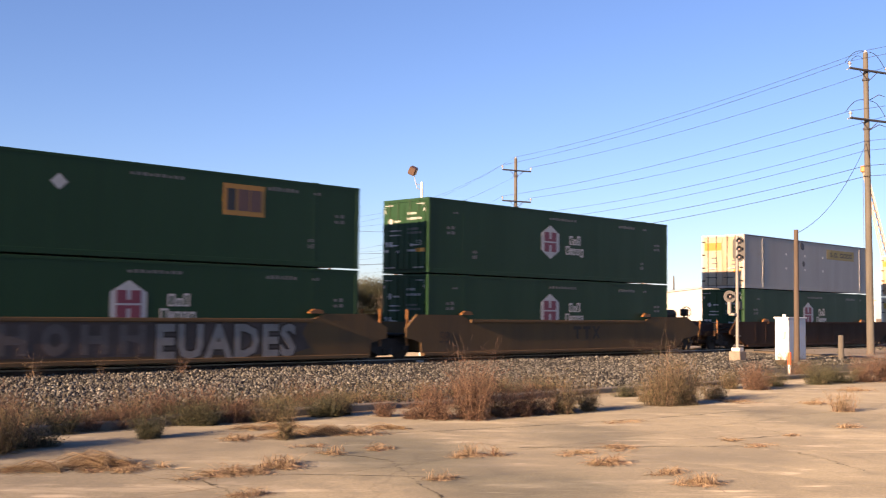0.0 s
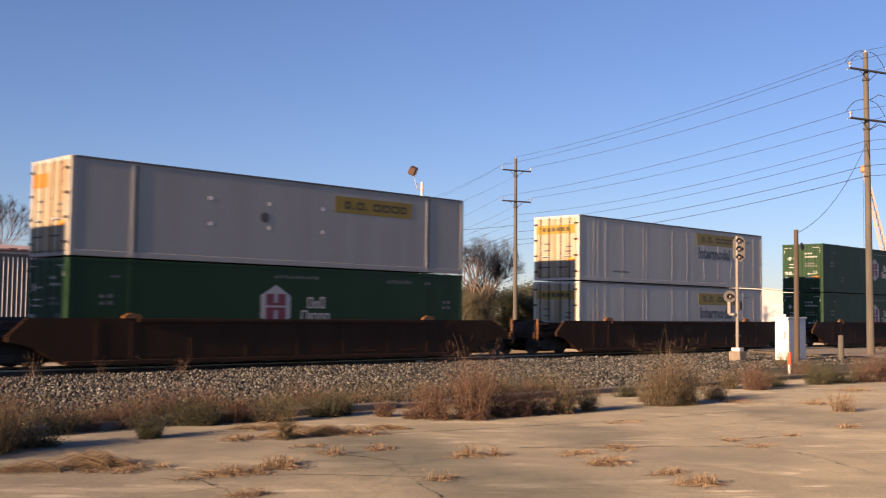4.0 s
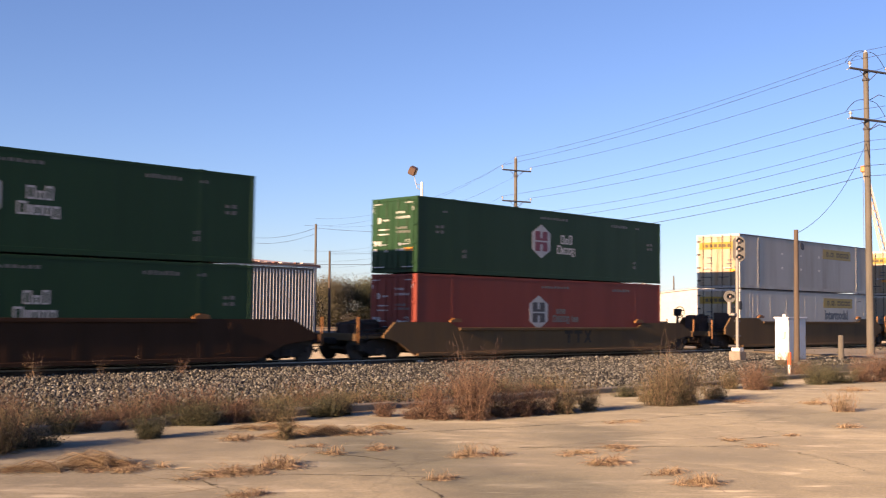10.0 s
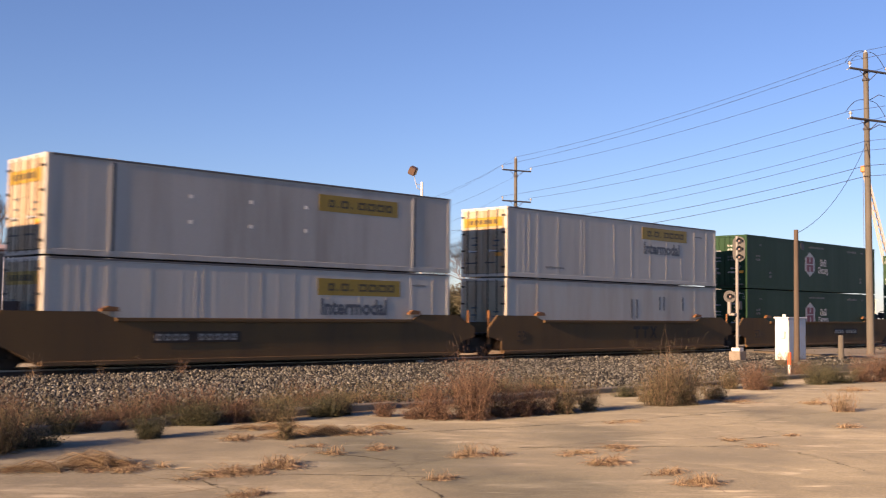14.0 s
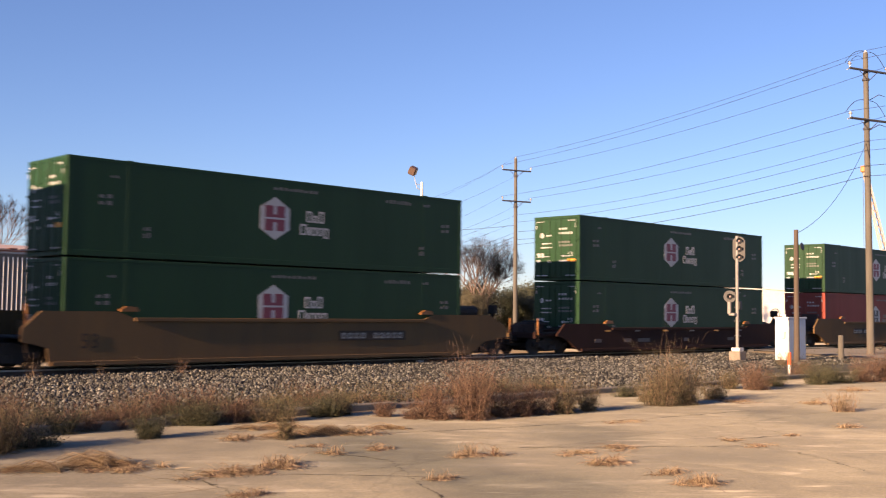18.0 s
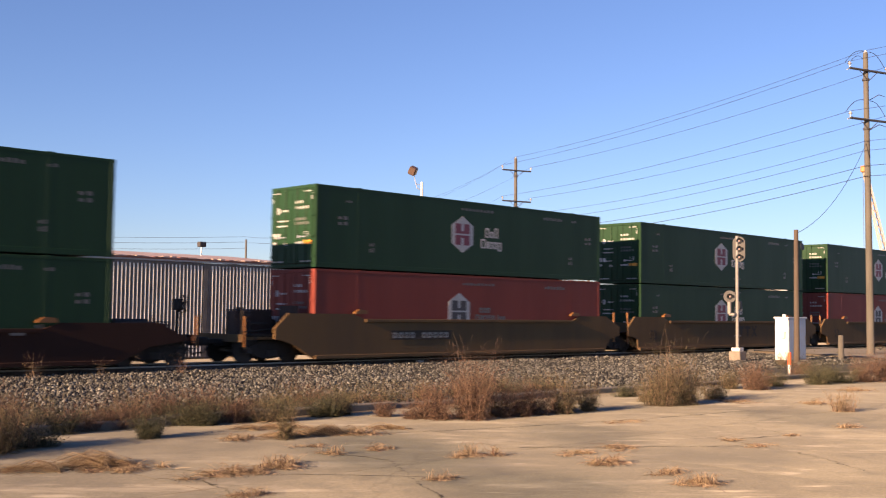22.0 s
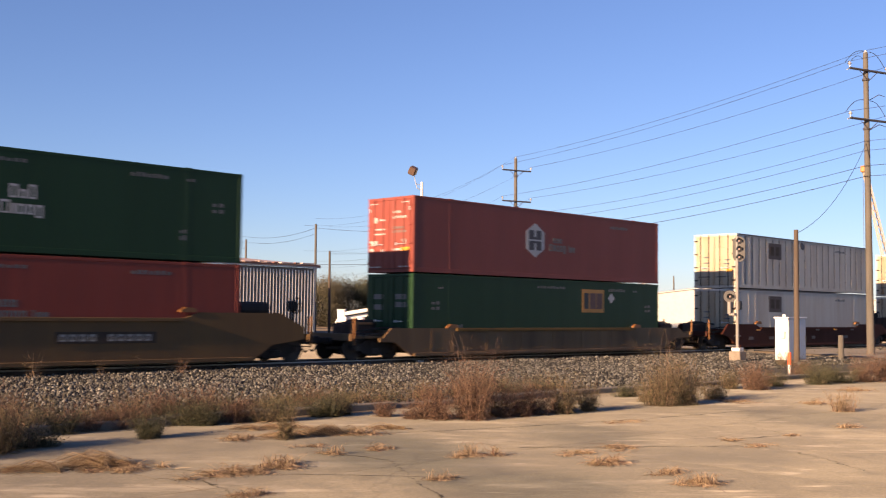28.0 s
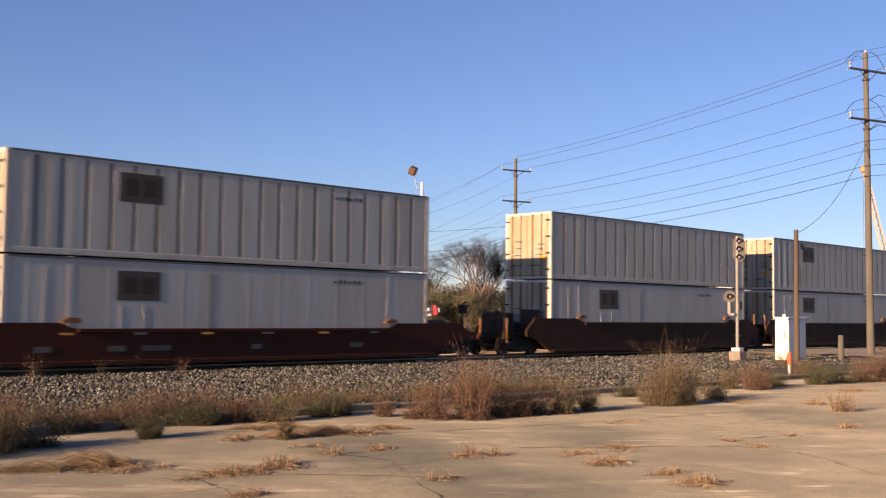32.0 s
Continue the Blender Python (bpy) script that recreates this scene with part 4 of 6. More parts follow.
            sh("air_reservoir", ("air_reservoir", drum), lambda: tubes(((-1.5, 1.9, drum), (-0.35, 1.9, drum), 0.25), ((-1.4, 1.9, 0.88), (-1.4, 1.9, drum - 0.2), 0.05), ((-0.5, 1.9, 0.88), (-0.5, 1.9, drum - 0.2), 0.05), n=14), M_TRUCK)
            if rear and not ribs:
                sh("brake_stand", "brake_stand", lambda: boxes((-2.70, -2.58, 1.79, 1.91, 0.85, 1.85), (-2.78, -2.54, 1.66, 2.04, 1.72, 2.08), bev=0.03), M_TRUCK)
                sh("brake_wheel", "brake_wheel", lambda: hoop((-2.84, 1.85, 1.92), 0.27, 0.022), M_TRUCK)
            truck(c, CL + 1.58 if rear else -1.58)
        else:
            sh("joint_arm", "joint_arm", lambda: boxes((-1.62, 0.0, CW / 2 - 0.30, CW / 2 + 0.30, 0.55, 0.92), (-1.2, -0.25, 0.2, CW - 0.2, 0.86, 0.95), bev=0.02), M_TRUCK, "articulated joint arm")
            for y in (0.0, CW):
                shared_part("grab_post", "grab_post_short", lambda: boxes((-0.03, 0.03, -0.035, 0.035, 0.5, 1.85)), M_GUIDE, c, "orange grab post", m @ pose(-1.05, y, 0))
            if rear:
                truck(c, CL + 1.62)
    return c


CARS = [  # label, paint, side height mid and end, ribs, form of the two ends
    ("tan well car with silver graffiti lettering", M_TAN, 1.48, 1.66, False, "joint", "joint"),
    ("dusty tan well car", M_TAN, 1.48, 1.66, False, "joint", "coupler"),
    ("dark brown well car with side posts", M_BROWN, 1.46, 1.46, True, "coupler", "coupler"),
    ("dark brown well car with side posts", M_BROWN, 1.46, 1.46, True, "coupler", "coupler"),
    ("dark brown well car with side posts", M_BROWN, 1.46, 1.46, True, "coupler", "coupler"),
    ("dusty tan well car", M_TAN, 1.17, 1.38, False, "coupler", "coupler"),
    ("tan well car with dark number board", M_TAN, 1.48, 1.66, False, "coupler", "joint"),
    ("dusty tan well car", M_TAN, 1.48, 1.66, False, "joint", "joint"),
    ("tan well car with dark number board", M_TAN, 1.48, 1.66, False, "joint", "coupler"),
    ("dark maroon brown well car", M_DARKMAROON, 1.16, 1.33, False, "coupler", "coupler"),
    ("tan well car with dark number board", M_TAN, 1.48, 1.66, False, "coupler", "joint"),
    ("dusty tan well car", M_TAN, 1.48, 1.66, False, "joint", "joint"),
    ("tan well car with dark number board", M_TAN, 1.48, 1.66, False, "joint", "coupler"),
    ("mustard well car with side posts", M_YCAR, 1.15, 1.15, True, "coupler", "coupler"),
    ("maroon well car with yellow reflectors", M_MAROON, 1.16, 1.33, False, "coupler", "coupler"),
    ("dark brown well car", M_BROWN, 1.40, 1.56, False, "coupler", "joint"),
    ("dark brown well car", M_BROWN, 1.40, 1.56, False, "joint", "joint"),
]
for (front, _, _), spec in zip(STACKS, CARS):
    c = well_car(*spec)
    c.matrix_basis = pose(front, SIDE, RAIL)
    movers.append((c, front, SIDE, RAIL))
    label = spec[0]
    if "number board" in label:
        bx = 9.92 if spec[5] == "joint" else 3.35
        b = bar(c, "number_board", M_TTX, bx, bx + 3.15, 0.73, 1.07, y=-0.19, label="dark number board with pale bars")
        for i in range(10):
            if i != 4:
                shared_part("board_bar", "board_bar", lambda: ring_block(0.21, 0.2, 0.06), M_MARKPALE, b, "", pose(0.12 + 0.295 * i, -0.004, 0.07))
    if spec[1] is M_TAN and spec[5] == "joint" and "graffiti" not in label:
        number_mark(c, "53", 0.45, 0.60, 0.62, M_TTX).location.y = -0.178
    if "graffiti" in label:
        for nm, fat, paint, y, lab in (("graffiti", 0.055, M_SILVERPAINT, -0.188, "silver block graffiti lettering"), ("graffiti_shadow", 0.11, M_TTX, -0.183, "dark outline of the graffiti")):
            mesh = lettering("EUADES", 1.42, 0.002, 0.95, fat, 1.12)
            mesh.materials.append(paint)
            link(nm, mesh, None, c, lab, pose(8.05, y, 0.28))
        part("graffiti_ground", slab(bmesh.new(), [(0.2, 0.34), (13.2, 0.32), (13.9, 0.5), (13.6, 1.0), (13.8, 1.36), (0.1, 1.36)], -0.175, -0.169), M_GRAFFITI, c, "dark brown painted-over patch")
        # old letters that cannot be read: rings, bars and slants
        for i in range(6):
            x = 0.9 + 1.2 * i
            bm = bmesh.new()
            if i % 3 == 0:
                n = 12
                for k in range(n):
                    a0, a1 = math.tau * k / n, math.tau * (k + 1) / n
                    q = [(x + 0.45 + rr * math.cos(aa) * 0.9, 0.84 + rr * math.sin(aa)) for rr, aa in ((0.46, a0), (0.46, a1), (0.20, a1), (0.20, a0))]
                    slab(bm, q, -0.180, -0.174)
            else:
                for q in ([(x, 0.42), (x + 0.24, 0.42), (x + 0.24, 1.28), (x, 1.28)], [(x + 0.62, 0.42), (x + 0.86, 0.42), (x + 0.86, 1.28), (x + 0.62, 1.28)], [(x + 0.24, 0.72 + 0.1 * (i % 2)), (x + 0.62, 0.72), (x + 0.62, 0.96), (x + 0.24, 0.96)]):
                    slab(bm, q, -0.180, -0.174)
            part("faded_graffiti", bm, M_GREYPAINT, c, "faded grey graffiti stroke")
    if "maroon" in label:
        for x0, w in ((0.9, 0.5), (3.1, 0.55), (4.2, 0.95), (8.1, 0.4), (12.2, 0.6)):
            bar(c, "stencil_bar", M_GREYPAINT, x0, x0 + w, 0.50, 0.66, y=-0.18)
    if "reflectors" in label or "maroon" in label:
        for i in range(6):
            shared_part("reflector", "reflector", lambda: boxes((0, 0.40, 0, 0.006, 0, 0.07)), M_AMBER if i % 2 == 0 else M_MARKDIM, c, "", pose(1.6 + 2.3 * i, -0.24, 0.98))
    if spec[1] is M_TAN and "dusty" in label:
        zt = -0.18 if spec[2] < 1.3 else 0.0
        for i in range(3):
            x0 = 8.65 + 0.66 * i
            if i < 2:
                bar(c, "stencil_bar", M_TTX, x0, x0 + 0.54, 1.08 + zt, 1.22 + zt, y=-0.18)
                bar(c, "stencil_bar", M_TTX, x0 + 0.20, x0 + 0.34, 0.68 + zt, 1.08 + zt, y=-0.18)
            else:
                for a in (1, -1):
                    part("stencil_bar", slab(bmesh.new(), [(x0 + 0.22 - a * 0.20, 0.68 + zt), (x0 + 0.36 - a * 0.20, 0.68 + zt), (x0 + 0.36 + a * 0.20, 1.22 + zt), (x0 + 0.22 + a * 0.20, 1.22 + zt)], -0.18, -0.174), M_TTX, c)

# ---- ground, pavement, track ----
rng = np.random.default_rng(7)


def heap(name, verts, faces, material, label, category="", kind="stuff"):
    me = bpy.data.meshes.new(name)
    me.from_pydata(verts, [], faces)
    ob = link(name, me, material)
    return tagged(ob, label, category, "", kind)


def sheet(name, x0, x1, y0, y1, nx, ny, height, material, label, smooth=True):
    xs, ys = np.linspace(x0, x1, nx + 1), np.linspace(y0, y1, ny + 1)
    verts = [(x, y, height(x, y)) for y in ys for x in xs]
    faces = [(j * (nx + 1) + i, j * (nx + 1) + i + 1, (j + 1) * (nx + 1) + i + 1, (j + 1) * (nx + 1) + i) for j in range(ny) for i in range(nx)]
    ob = heap(name, verts, faces, material, label, "", "structure")
    if smooth:
        ob.data.polygons.foreach_set("use_smooth", [True] * len(faces))
    return ob


def wobble(x, y, s, k=0.0):
    return noise.noise(Vector((x * s, y * s, k)))


def ease(v):
    v = min(1.0, max(0.0, v))
    return v * v * (3 - 2 * v)


def dip(x, y):
    """The low yard in front of the hall, below the level of the track."""
    return 1.35 * ease((y - 33.7) / 4.5) * ease((49.5 - x) / 5.0) * ease((115 - y) / 12) * ease((x + 165) / 12)


gx = [-2500, -1200, -600, -300, -165, -153, -100, -50, -20, 0, 10, 20, 30, 40, 44.5, 46, 48, 49.5, 60, 100, 200, 400, 800, 1500, 2500]
gy = [-2500, -1200, -600, -300, -100, -30, 0, 16, 30, 33.7, 34.6, 35.8, 37, 38.2, 50, 60, 80, 103, 109, 115, 200, 400, 800, 1500, 2500]
heap("ground", [(x, y, -0.16 - 1.12 * dip(x, y)) for y in gy for x in gx], [(j * 25 + i, j * 25 + i + 1, (j + 1) * 25 + i + 1, (j + 1) * 25 + i) for j in range(24) for i in range(24)], M_DIRT, "flat dry grass and bare dirt to the horizon", "", "structure")


def bed_height(x, y):
    up = min(1.0, max(0.0, (y - 25.6) / 2.6))
    down = min(1.0, max(0.0, (33.9 - y) / 1.6))
    return 0.03 + 0.06 * min(up, down) + 0.035 * wobble(x, y, 0.5) + 0.02 * wobble(x, y, 2.1, 5.0)


sheet("gravel_bed", -330, 150, 16.62, 34.1, 480, 50, bed_height, M_BED, "near-black gravel bed along the track, shade between stones in its colour")


# the pavement: cast slabs with open joints between them
pavement = thing("pavement", "worn tan concrete slabs with weedy joints", "", kind="structure")
JOINT_X = [-30 + 6.1 * i for i in range(19)]
JOINT_Y = [-25.9 + 6.05 * i for i in range(8)]


def edge_y(x):
    return 16.35 + 0.12 * wobble(x, 0, 0.35, 3.0) + 0.10 * wobble(x, 0, 1.7, 8.0)


for i in range(len(JOINT_X) - 1):
    for j in range(len(JOINT_Y) - 1):
        x0, x1, y0, y1 = JOINT_X[i] + 0.005, JOINT_X[i + 1] - 0.005, JOINT_Y[j] + 0.005, JOINT_Y[j + 1] - 0.005
        n = 8
        ring = [(x0 + (x1 - x0) * k / n, y0) for k in range(n)] + [(x1, y0 + (y1 - y0) * k / n) for k in range(n)]
        if j == len(JOINT_Y) - 2:
            m = 26
            ring += [(x1 + (x0 - x1) * k / m, edge_y(x1 + (x0 - x1) * k / m)) for k in range(m)]
            ring = [(x, min(y, edge_y(x))) for x, y in ring]
        else:
            ring += [(x1 + (x0 - x1) * k / n, y1) for k in range(n)]
        y_end = edge_y(x0) if j == len(JOINT_Y) - 2 else y1
        ring += [(x0, y_end + (y0 - y_end) * k / n) for k in range(n)]
        bm = bmesh.new()
        jit = lambda: rng.normal(0, 0.006)
        hi = [bm.verts.new((x + jit(), y + jit(), 0.0)) for x, y in ring]
        lo = [bm.verts.new((v.co.x, v.co.y, -0.15)) for v in hi]
        bm.faces.new(hi)
        for k in range(len(hi)):
            q = (k + 1) % len(hi)
            bm.faces.new((hi[q], hi[k], lo[k], lo[q]))
        part("slab", bm, M_CONCRETE, pavement)

kerb = thing("kerb", "low weathered concrete kerb along the pavement", "", kind="structure")
for i in range(24):
    x0 = -20 + 2.7 * i
    part("kerb_stone", boxes((x0 + 0.006, x0 + 2.694, 16.55 + rng.normal(0, 0.012), 16.75, -0.2, 0.125 + rng.normal(0, 0.01)), bev=0.02), M_CONCRETE2, kerb)
fill = bmesh.new()
box(fill, JOINT_X[0], JOINT_X[-1], JOINT_Y[0], 16.7, -0.10, -0.0015)
part("joint_filling", fill, M_DIRT, pavement, "dirt in the joints")

sheet("far_lot", -120, 100, 33.6, 66.0, 88, 26, lambda x, y: -0.10 - dip(x, y) + 0.02 * wobble(x, y, 0.2), M_FARLOT, "pale packed gravel lot beyond the track")
# cracks through the slabs
def crack(pts, seed):
    r = random.Random(seed)
    line = []
    for (x0, y0), (x1, y1) in zip(pts, pts[1:]):
        for k in range(24):
            u = k / 24
            line.append((x0 + (x1 - x0) * u + r.gauss(0, 0.025), y0 + (y1 - y0) * u + r.gauss(0, 0.025)))
    bm = bmesh.new()
    last = None
    for k, (x, y) in enumerate(line):
        w = 0.004 + 0.012 * r.random() ** 2
        now = (bm.verts.new((x - w, y - w, 0.004)), bm.verts.new((x + w, y + w, 0.004)))
        if last:
            bm.faces.new((last[0], last[1], now[1], now[0]))
        last = now
    bmesh.ops.recalc_face_normals(bm, faces=bm.faces)
    part("crack", bm, M_BED, pavement, "dirt-filled crack")


for k, pts in enumerate((((9.6, 12.2), (9.79, 10.83), (8.64, 9.02), (8.1, 7.9)), ((15.6, 9.1), (14.7, 7.11), (13.69, 5.87)), ((17.6, 9.6), (17.1, 8.8), (15.6, 9.1)), ((5.6, 13.1), (6.9, 12.3), (7.6, 11.2), (9.3, 9.3)), ((12.2, 10.6), (13.5, 9.6), (15.2, 8.4)), ((10.5, 13.8), (13.0, 12.9), (16.8, 12.05), (21.0, 11.6)), ((7.0, 11.2), (6.7, 9.9)))):
    crack(pts, 60 + k)

# the road over the track, ramped up to the rails
def road_height(x, y):
    a = min(1.0, max(0.0, (y - 19.0) / 8.0))
    b = min(1.0, max(0.0, (46.0 - y) / 10.0))
    return -0.03 + 0.235 * min(a, b)


ROAD_X0, ROAD_X1 = 51.5, 61.0
sheet("road", ROAD_X0, ROAD_X1, 15.6, 29.45, 4, 20, road_height, M_ASPHALT, "worn grey asphalt road at the level crossing")
sheet("road_far_side", ROAD_X0, ROAD_X1, 31.3, 150.0, 4, 60, road_height, M_ASPHALT, "worn grey asphalt road beyond the track")
for x in (ROAD_X0, ROAD_X1):
    sheet("road_shoulder", x - 2.2, x + 2.2, 15.7, 28.4, 6, 16, lambda px, py, x=x: max(-0.15, road_height(px, py) - 0.02 - 0.10 * abs(px - x)) + 0.02 * wobble(px, py, 1.3), M_DIRT, "dirt shoulder of the road ramp")

# rails, ties
RAIL_Y = (SIDE + CW / 2 - 0.7525, SIDE + CW / 2 + 0.7525)


def rail_section():
    return [(-0.07, -0.18), (0.07, -0.18), (0.07, -0.165), (0.012, -0.145), (0.010, -0.058), (0.036, -0.045), (0.036, -0.006), (0.026, 0.0), (-0.026, 0.0), (-0.036, -0.006), (-0.036, -0.045), (-0.010, -0.058), (-0.012, -0.145), (-0.07, -0.165)]


for k, y in enumerate(RAIL_Y):
    bm = bmesh.new()
    sec = rail_section()
    a = [bm.verts.new((-330, py, pz)) for py, pz in sec]
    b = [bm.verts.new((150, py, pz)) for py, pz in sec]
    for i in range(len(sec)):
        j = (i + 1) % len(sec)
        f = bm.faces.new((a[i], a[j], b[j], b[i]))
        # head top and sides up to the near one take the sheen-pale colour
        f.material_index = 1 if 6 <= i <= 9 else 0
    bm.faces.new(a[::-1])
    bm.faces.new(b)
    bmesh.ops.recalc_face_normals(bm, faces=bm.faces)
    r = part("rail", bm, M_RAIL, None, "", pose(0, y, RAIL))
    r.data.materials.append(M_RAILTOP)
    tagged(r, "rusty steel rail with polished head", "rail", "rails of the track")

track = thing("track_ties", "weathered timber ties under the rails", "", kind="structure")
tie_mesh = shared("tie_mesh", lambda: boxes((-0.115, 0.115, -1.3, 1.3, -0.17, 0.0), bev=0.012))
tie_mesh.materials.append(M_TIE)
for i in range(240):
    x = -35 + 0.53 * i
    if not ROAD_X0 - 0.3 < x < ROAD_X1 + 0.3:
        link("tie", tie_mesh, None, track, "", pose(x + rng.normal(0, 0.02), SIDE + CW / 2 + rng.normal(0, 0.02), 0.088 + rng.normal(0, 0.006), 0, 0, rng.normal(0, 0.6)))
panels = thing("crossing_panels", "dark rubber and timber crossing panels", "", kind="structure")
for y0, y1 in ((28.5, RAIL_Y[0] - 0.08), (RAIL_Y[0] + 0.09, RAIL_Y[1] - 0.09), (RAIL_Y[1] + 0.08, 32.2)):
    for i in range(4):
        w = (ROAD_X1 - ROAD_X0) / 4
        part("crossing_panel", boxes((ROAD_X0 + i * w + 0.01, ROAD_X0 + (i + 1) * w - 0.01, y0, y1, 0.0, RAIL - 0.015), bev=0.015), M_ASPHALT, panels)


# loose stones over the bed: several broken shapes, strewn, thinning with distance
def stones(name, n, x0, x1, y0, y1, size, material, label, density=None, lift=0.35):
    shapes = []
    for _ in range(10):
        v = np.array([(1, 0, 0), (-1, 0, 0), (0, 1, 0), (0, -1, 0), (0, 0, 1), (0, 0, -1), (0.62, 0.62, 0.55), (-0.6, -0.6, 0.5)], float)
        v = v * rng.uniform(0.62, 1.15, (8, 3)) + rng.normal(0, 0.12, (8, 3))
        shapes.append(v)
    tri = np.array([(4, 0, 6), (4, 6, 2), (0, 2, 6), (4, 2, 1), (4, 1, 7), (7, 1, 3), (4, 7, 3), (4, 3, 0), (5, 2, 0), (5, 1, 2), (5, 3, 1), (5, 0, 3)])
    xs, ys = rng.uniform(x0, x1, n * 2), rng.uniform(y0, y1, n * 2)
    if density is not None:
        keep = rng.uniform(0, 1, n * 2) < density(xs, ys)
        xs, ys = xs[keep], ys[keep]
    xs, ys = xs[:n], ys[:n]
    m = len(xs)
    ang = rng.uniform(0, math.tau, m)
    sz = size * np.clip(rng.lognormal(0, 0.32, m), 0.45, 2.0)
    co = np.empty((m, 8, 3))
    zs = np.array([bed_height(float(a), float(b)) for a, b in zip(xs, ys)])
    pick = rng.integers(0, len(shapes), m)
    tiltx = rng.uniform(-0.7, 0.7, m)
    for s in range(len(shapes)):
        q = pick == s
        v = shapes[s][None] * sz[q][:, None, None]
        c, sn = np.cos(tiltx[q])[:, None], np.sin(tiltx[q])[:, None]
        y = v[..., 1] * c - v[..., 2] * sn
        z = v[..., 1] * sn + v[..., 2] * c
        c, sn = np.cos(ang[q])[:, None], np.sin(ang[q])[:, None]
        x = v[..., 0] * c - y * sn
        y = v[..., 0] * sn + y * c
        co[q] = np.stack([x + xs[q][:, None], y + ys[q][:, None], z + (zs[q] + sz[q] * lift)[:, None]], -1)
    me = bpy.data.meshes.new(name)
    me.vertices.add(m * 8)
    me.vertices.foreach_set("co", co.ravel())
    fc = (tri[None] + (np.arange(m) * 8)[:, None, None]).reshape(-1, 3)
    me.loops.add(fc.size)
    me.loops.foreach_set("vertex_index", fc.ravel().astype(np.int32))
    me.polygons.add(len(fc))
    me.polygons.foreach_set("loop_start", (np.arange(len(fc)) * 3).astype(np.int32))
    me.update()
    me.validate()
    return tagged(link(name, me, material), label, "gravel", "", "stuff")


stones("ballast", 76000, 4, 34, 16.8, 29.4, 0.032, M_STONE, "grey crushed stone ballast beside the track", lambda x, y: np.clip((y - 15.8) / 3.0, 0.12, 1), 0.7)
stones("ballast", 32000, 30, 75, 20.0, 29.4, 0.046, M_STONE, "grey crushed stone ballast beside the track", lambda x, y: np.clip((y - 19.5) / 3.0, 0.1, 1) * ~((x > ROAD_X0 - 0.6) & (x < ROAD_X1 + 0.6)))

# ---- posts, poles and signals near the track ----
def crossarm_pole(x, y, z0, height, lean, arm_zs, label):
    p = thing("utility_pole", label, "utility pole", "poles of the power line", pose(x, y, z0))
    top = Vector((lean[0], lean[1], height))
    part("shaft", tubes(((0, 0, -0.3), tuple(top), 0.20, 0.125), n=14), M_POLE, p)
    arm_dir = Vector((0.949, -0.315, 0)).normalized()
    ends = []
    for z in arm_zs:
        c = top * (z / height) + Vector((-0.05, -0.16, 0))
        a, b = c - arm_dir * 1.35, c + arm_dir * 1.35
        bm = bmesh.new()
        tube(bm, a, b, 0.062, n=6)
        arm = part("crossarm", bm, M_ARM, p, "dark crossarm")
        part("arm_brace", tubes((tuple(c + Vector((0, 0, -0.55))), tuple(c - arm_dir * 0.7), 0.018), (tuple(c + Vector((0, 0, -0.55))), tuple(c + arm_dir * 0.7), 0.018), n=6), M_ARM, p)
        for q in (a, b):
            o = q + Vector((0, 0, 0.06))
            part("insulator", lathe(bmesh.new(), [(0.02, 0), (0.02, 0.10), (0.075, 0.11), (0.05, 0.15), (0.12, 0.17), (0.05, 0.22), (0.07, 0.24), (0.03, 0.28)], 12, Matrix.Translation(o)), M_PORC, arm, "pale glazed insulator")
            ends.append(Vector((x, y, z0)) + o + Vector((0, 0, 0.30)))
        part("bolt_band", lathe(bmesh.new(), [(0.19, -0.05), (0.19, 0.05)], 14, Matrix.Translation(top * (z / height) - Vector((0, 0, 0.45)))), M_ARM, p)
    part("insulator", lathe(bmesh.new(), [(0.03, 0), (0.10, 0.02), (0.13, 0.05), (0.05, 0.10), (0.04, 0.16)], 12, Matrix.Translation(top)), M_PORC, p, "pale glazed insulator")
    ends.append(Vector((x, y, z0)) + top + Vector((0, 0, 0.15)))
    return p, ends


pole_a, ends_a = crossarm_pole(55.2, 23.85, 0.1, 15.8, (-0.45, -0.1), (14.85, 12.25), "weathered wooden power pole with two crossarms")
pole_b, ends_b = crossarm_pole(66.15, 58.1, 0.0, 14.8, (-0.2, -0.1), (13.8, 11.25), "weathered wooden power pole beyond the track")
part("jumper", tubes(*[((-0.9 - 0.45 + 0.18 * i, 0.30 - 0.06 * i, 15.3 + 0.35 * math.sin(math.pi * i / 6)), (-0.9 - 0.45 + 0.18 * (i + 1), 0.30 - 0.06 * (i + 1), 15.3 + 0.35 * math.sin(math.pi * (i + 1) / 6)), 0.014) for i in range(6)], n=5), M_WIRE, pole_a)
for z0 in (15.15, 12.55):
    for x0, x1, y0, y1 in ((-1.72, -0.42, 0.42, 0.0), (0.95, 0.0, -0.50, -0.1)):
        loop = [(x0 + (x1 - x0) * i / 8, y0 + (y1 - y0) * i / 8, z0 + 0.05 + 0.75 * (i / 8) + 0.22 * math.sin(math.pi * i / 8)) for i in range(9)]
        part("jumper", tubes(*[(loop[i], loop[i + 1], 0.016) for i in range(8)], n=5), M_WIRE, pole_a)
    part("dead_end", tubes(((-1.30, 0.28, z0 - 0.18), (-1.95, 0.22, z0 - 0.40), 0.03), n=6), M_PORC, pole_a, "pale dead-end insulator")
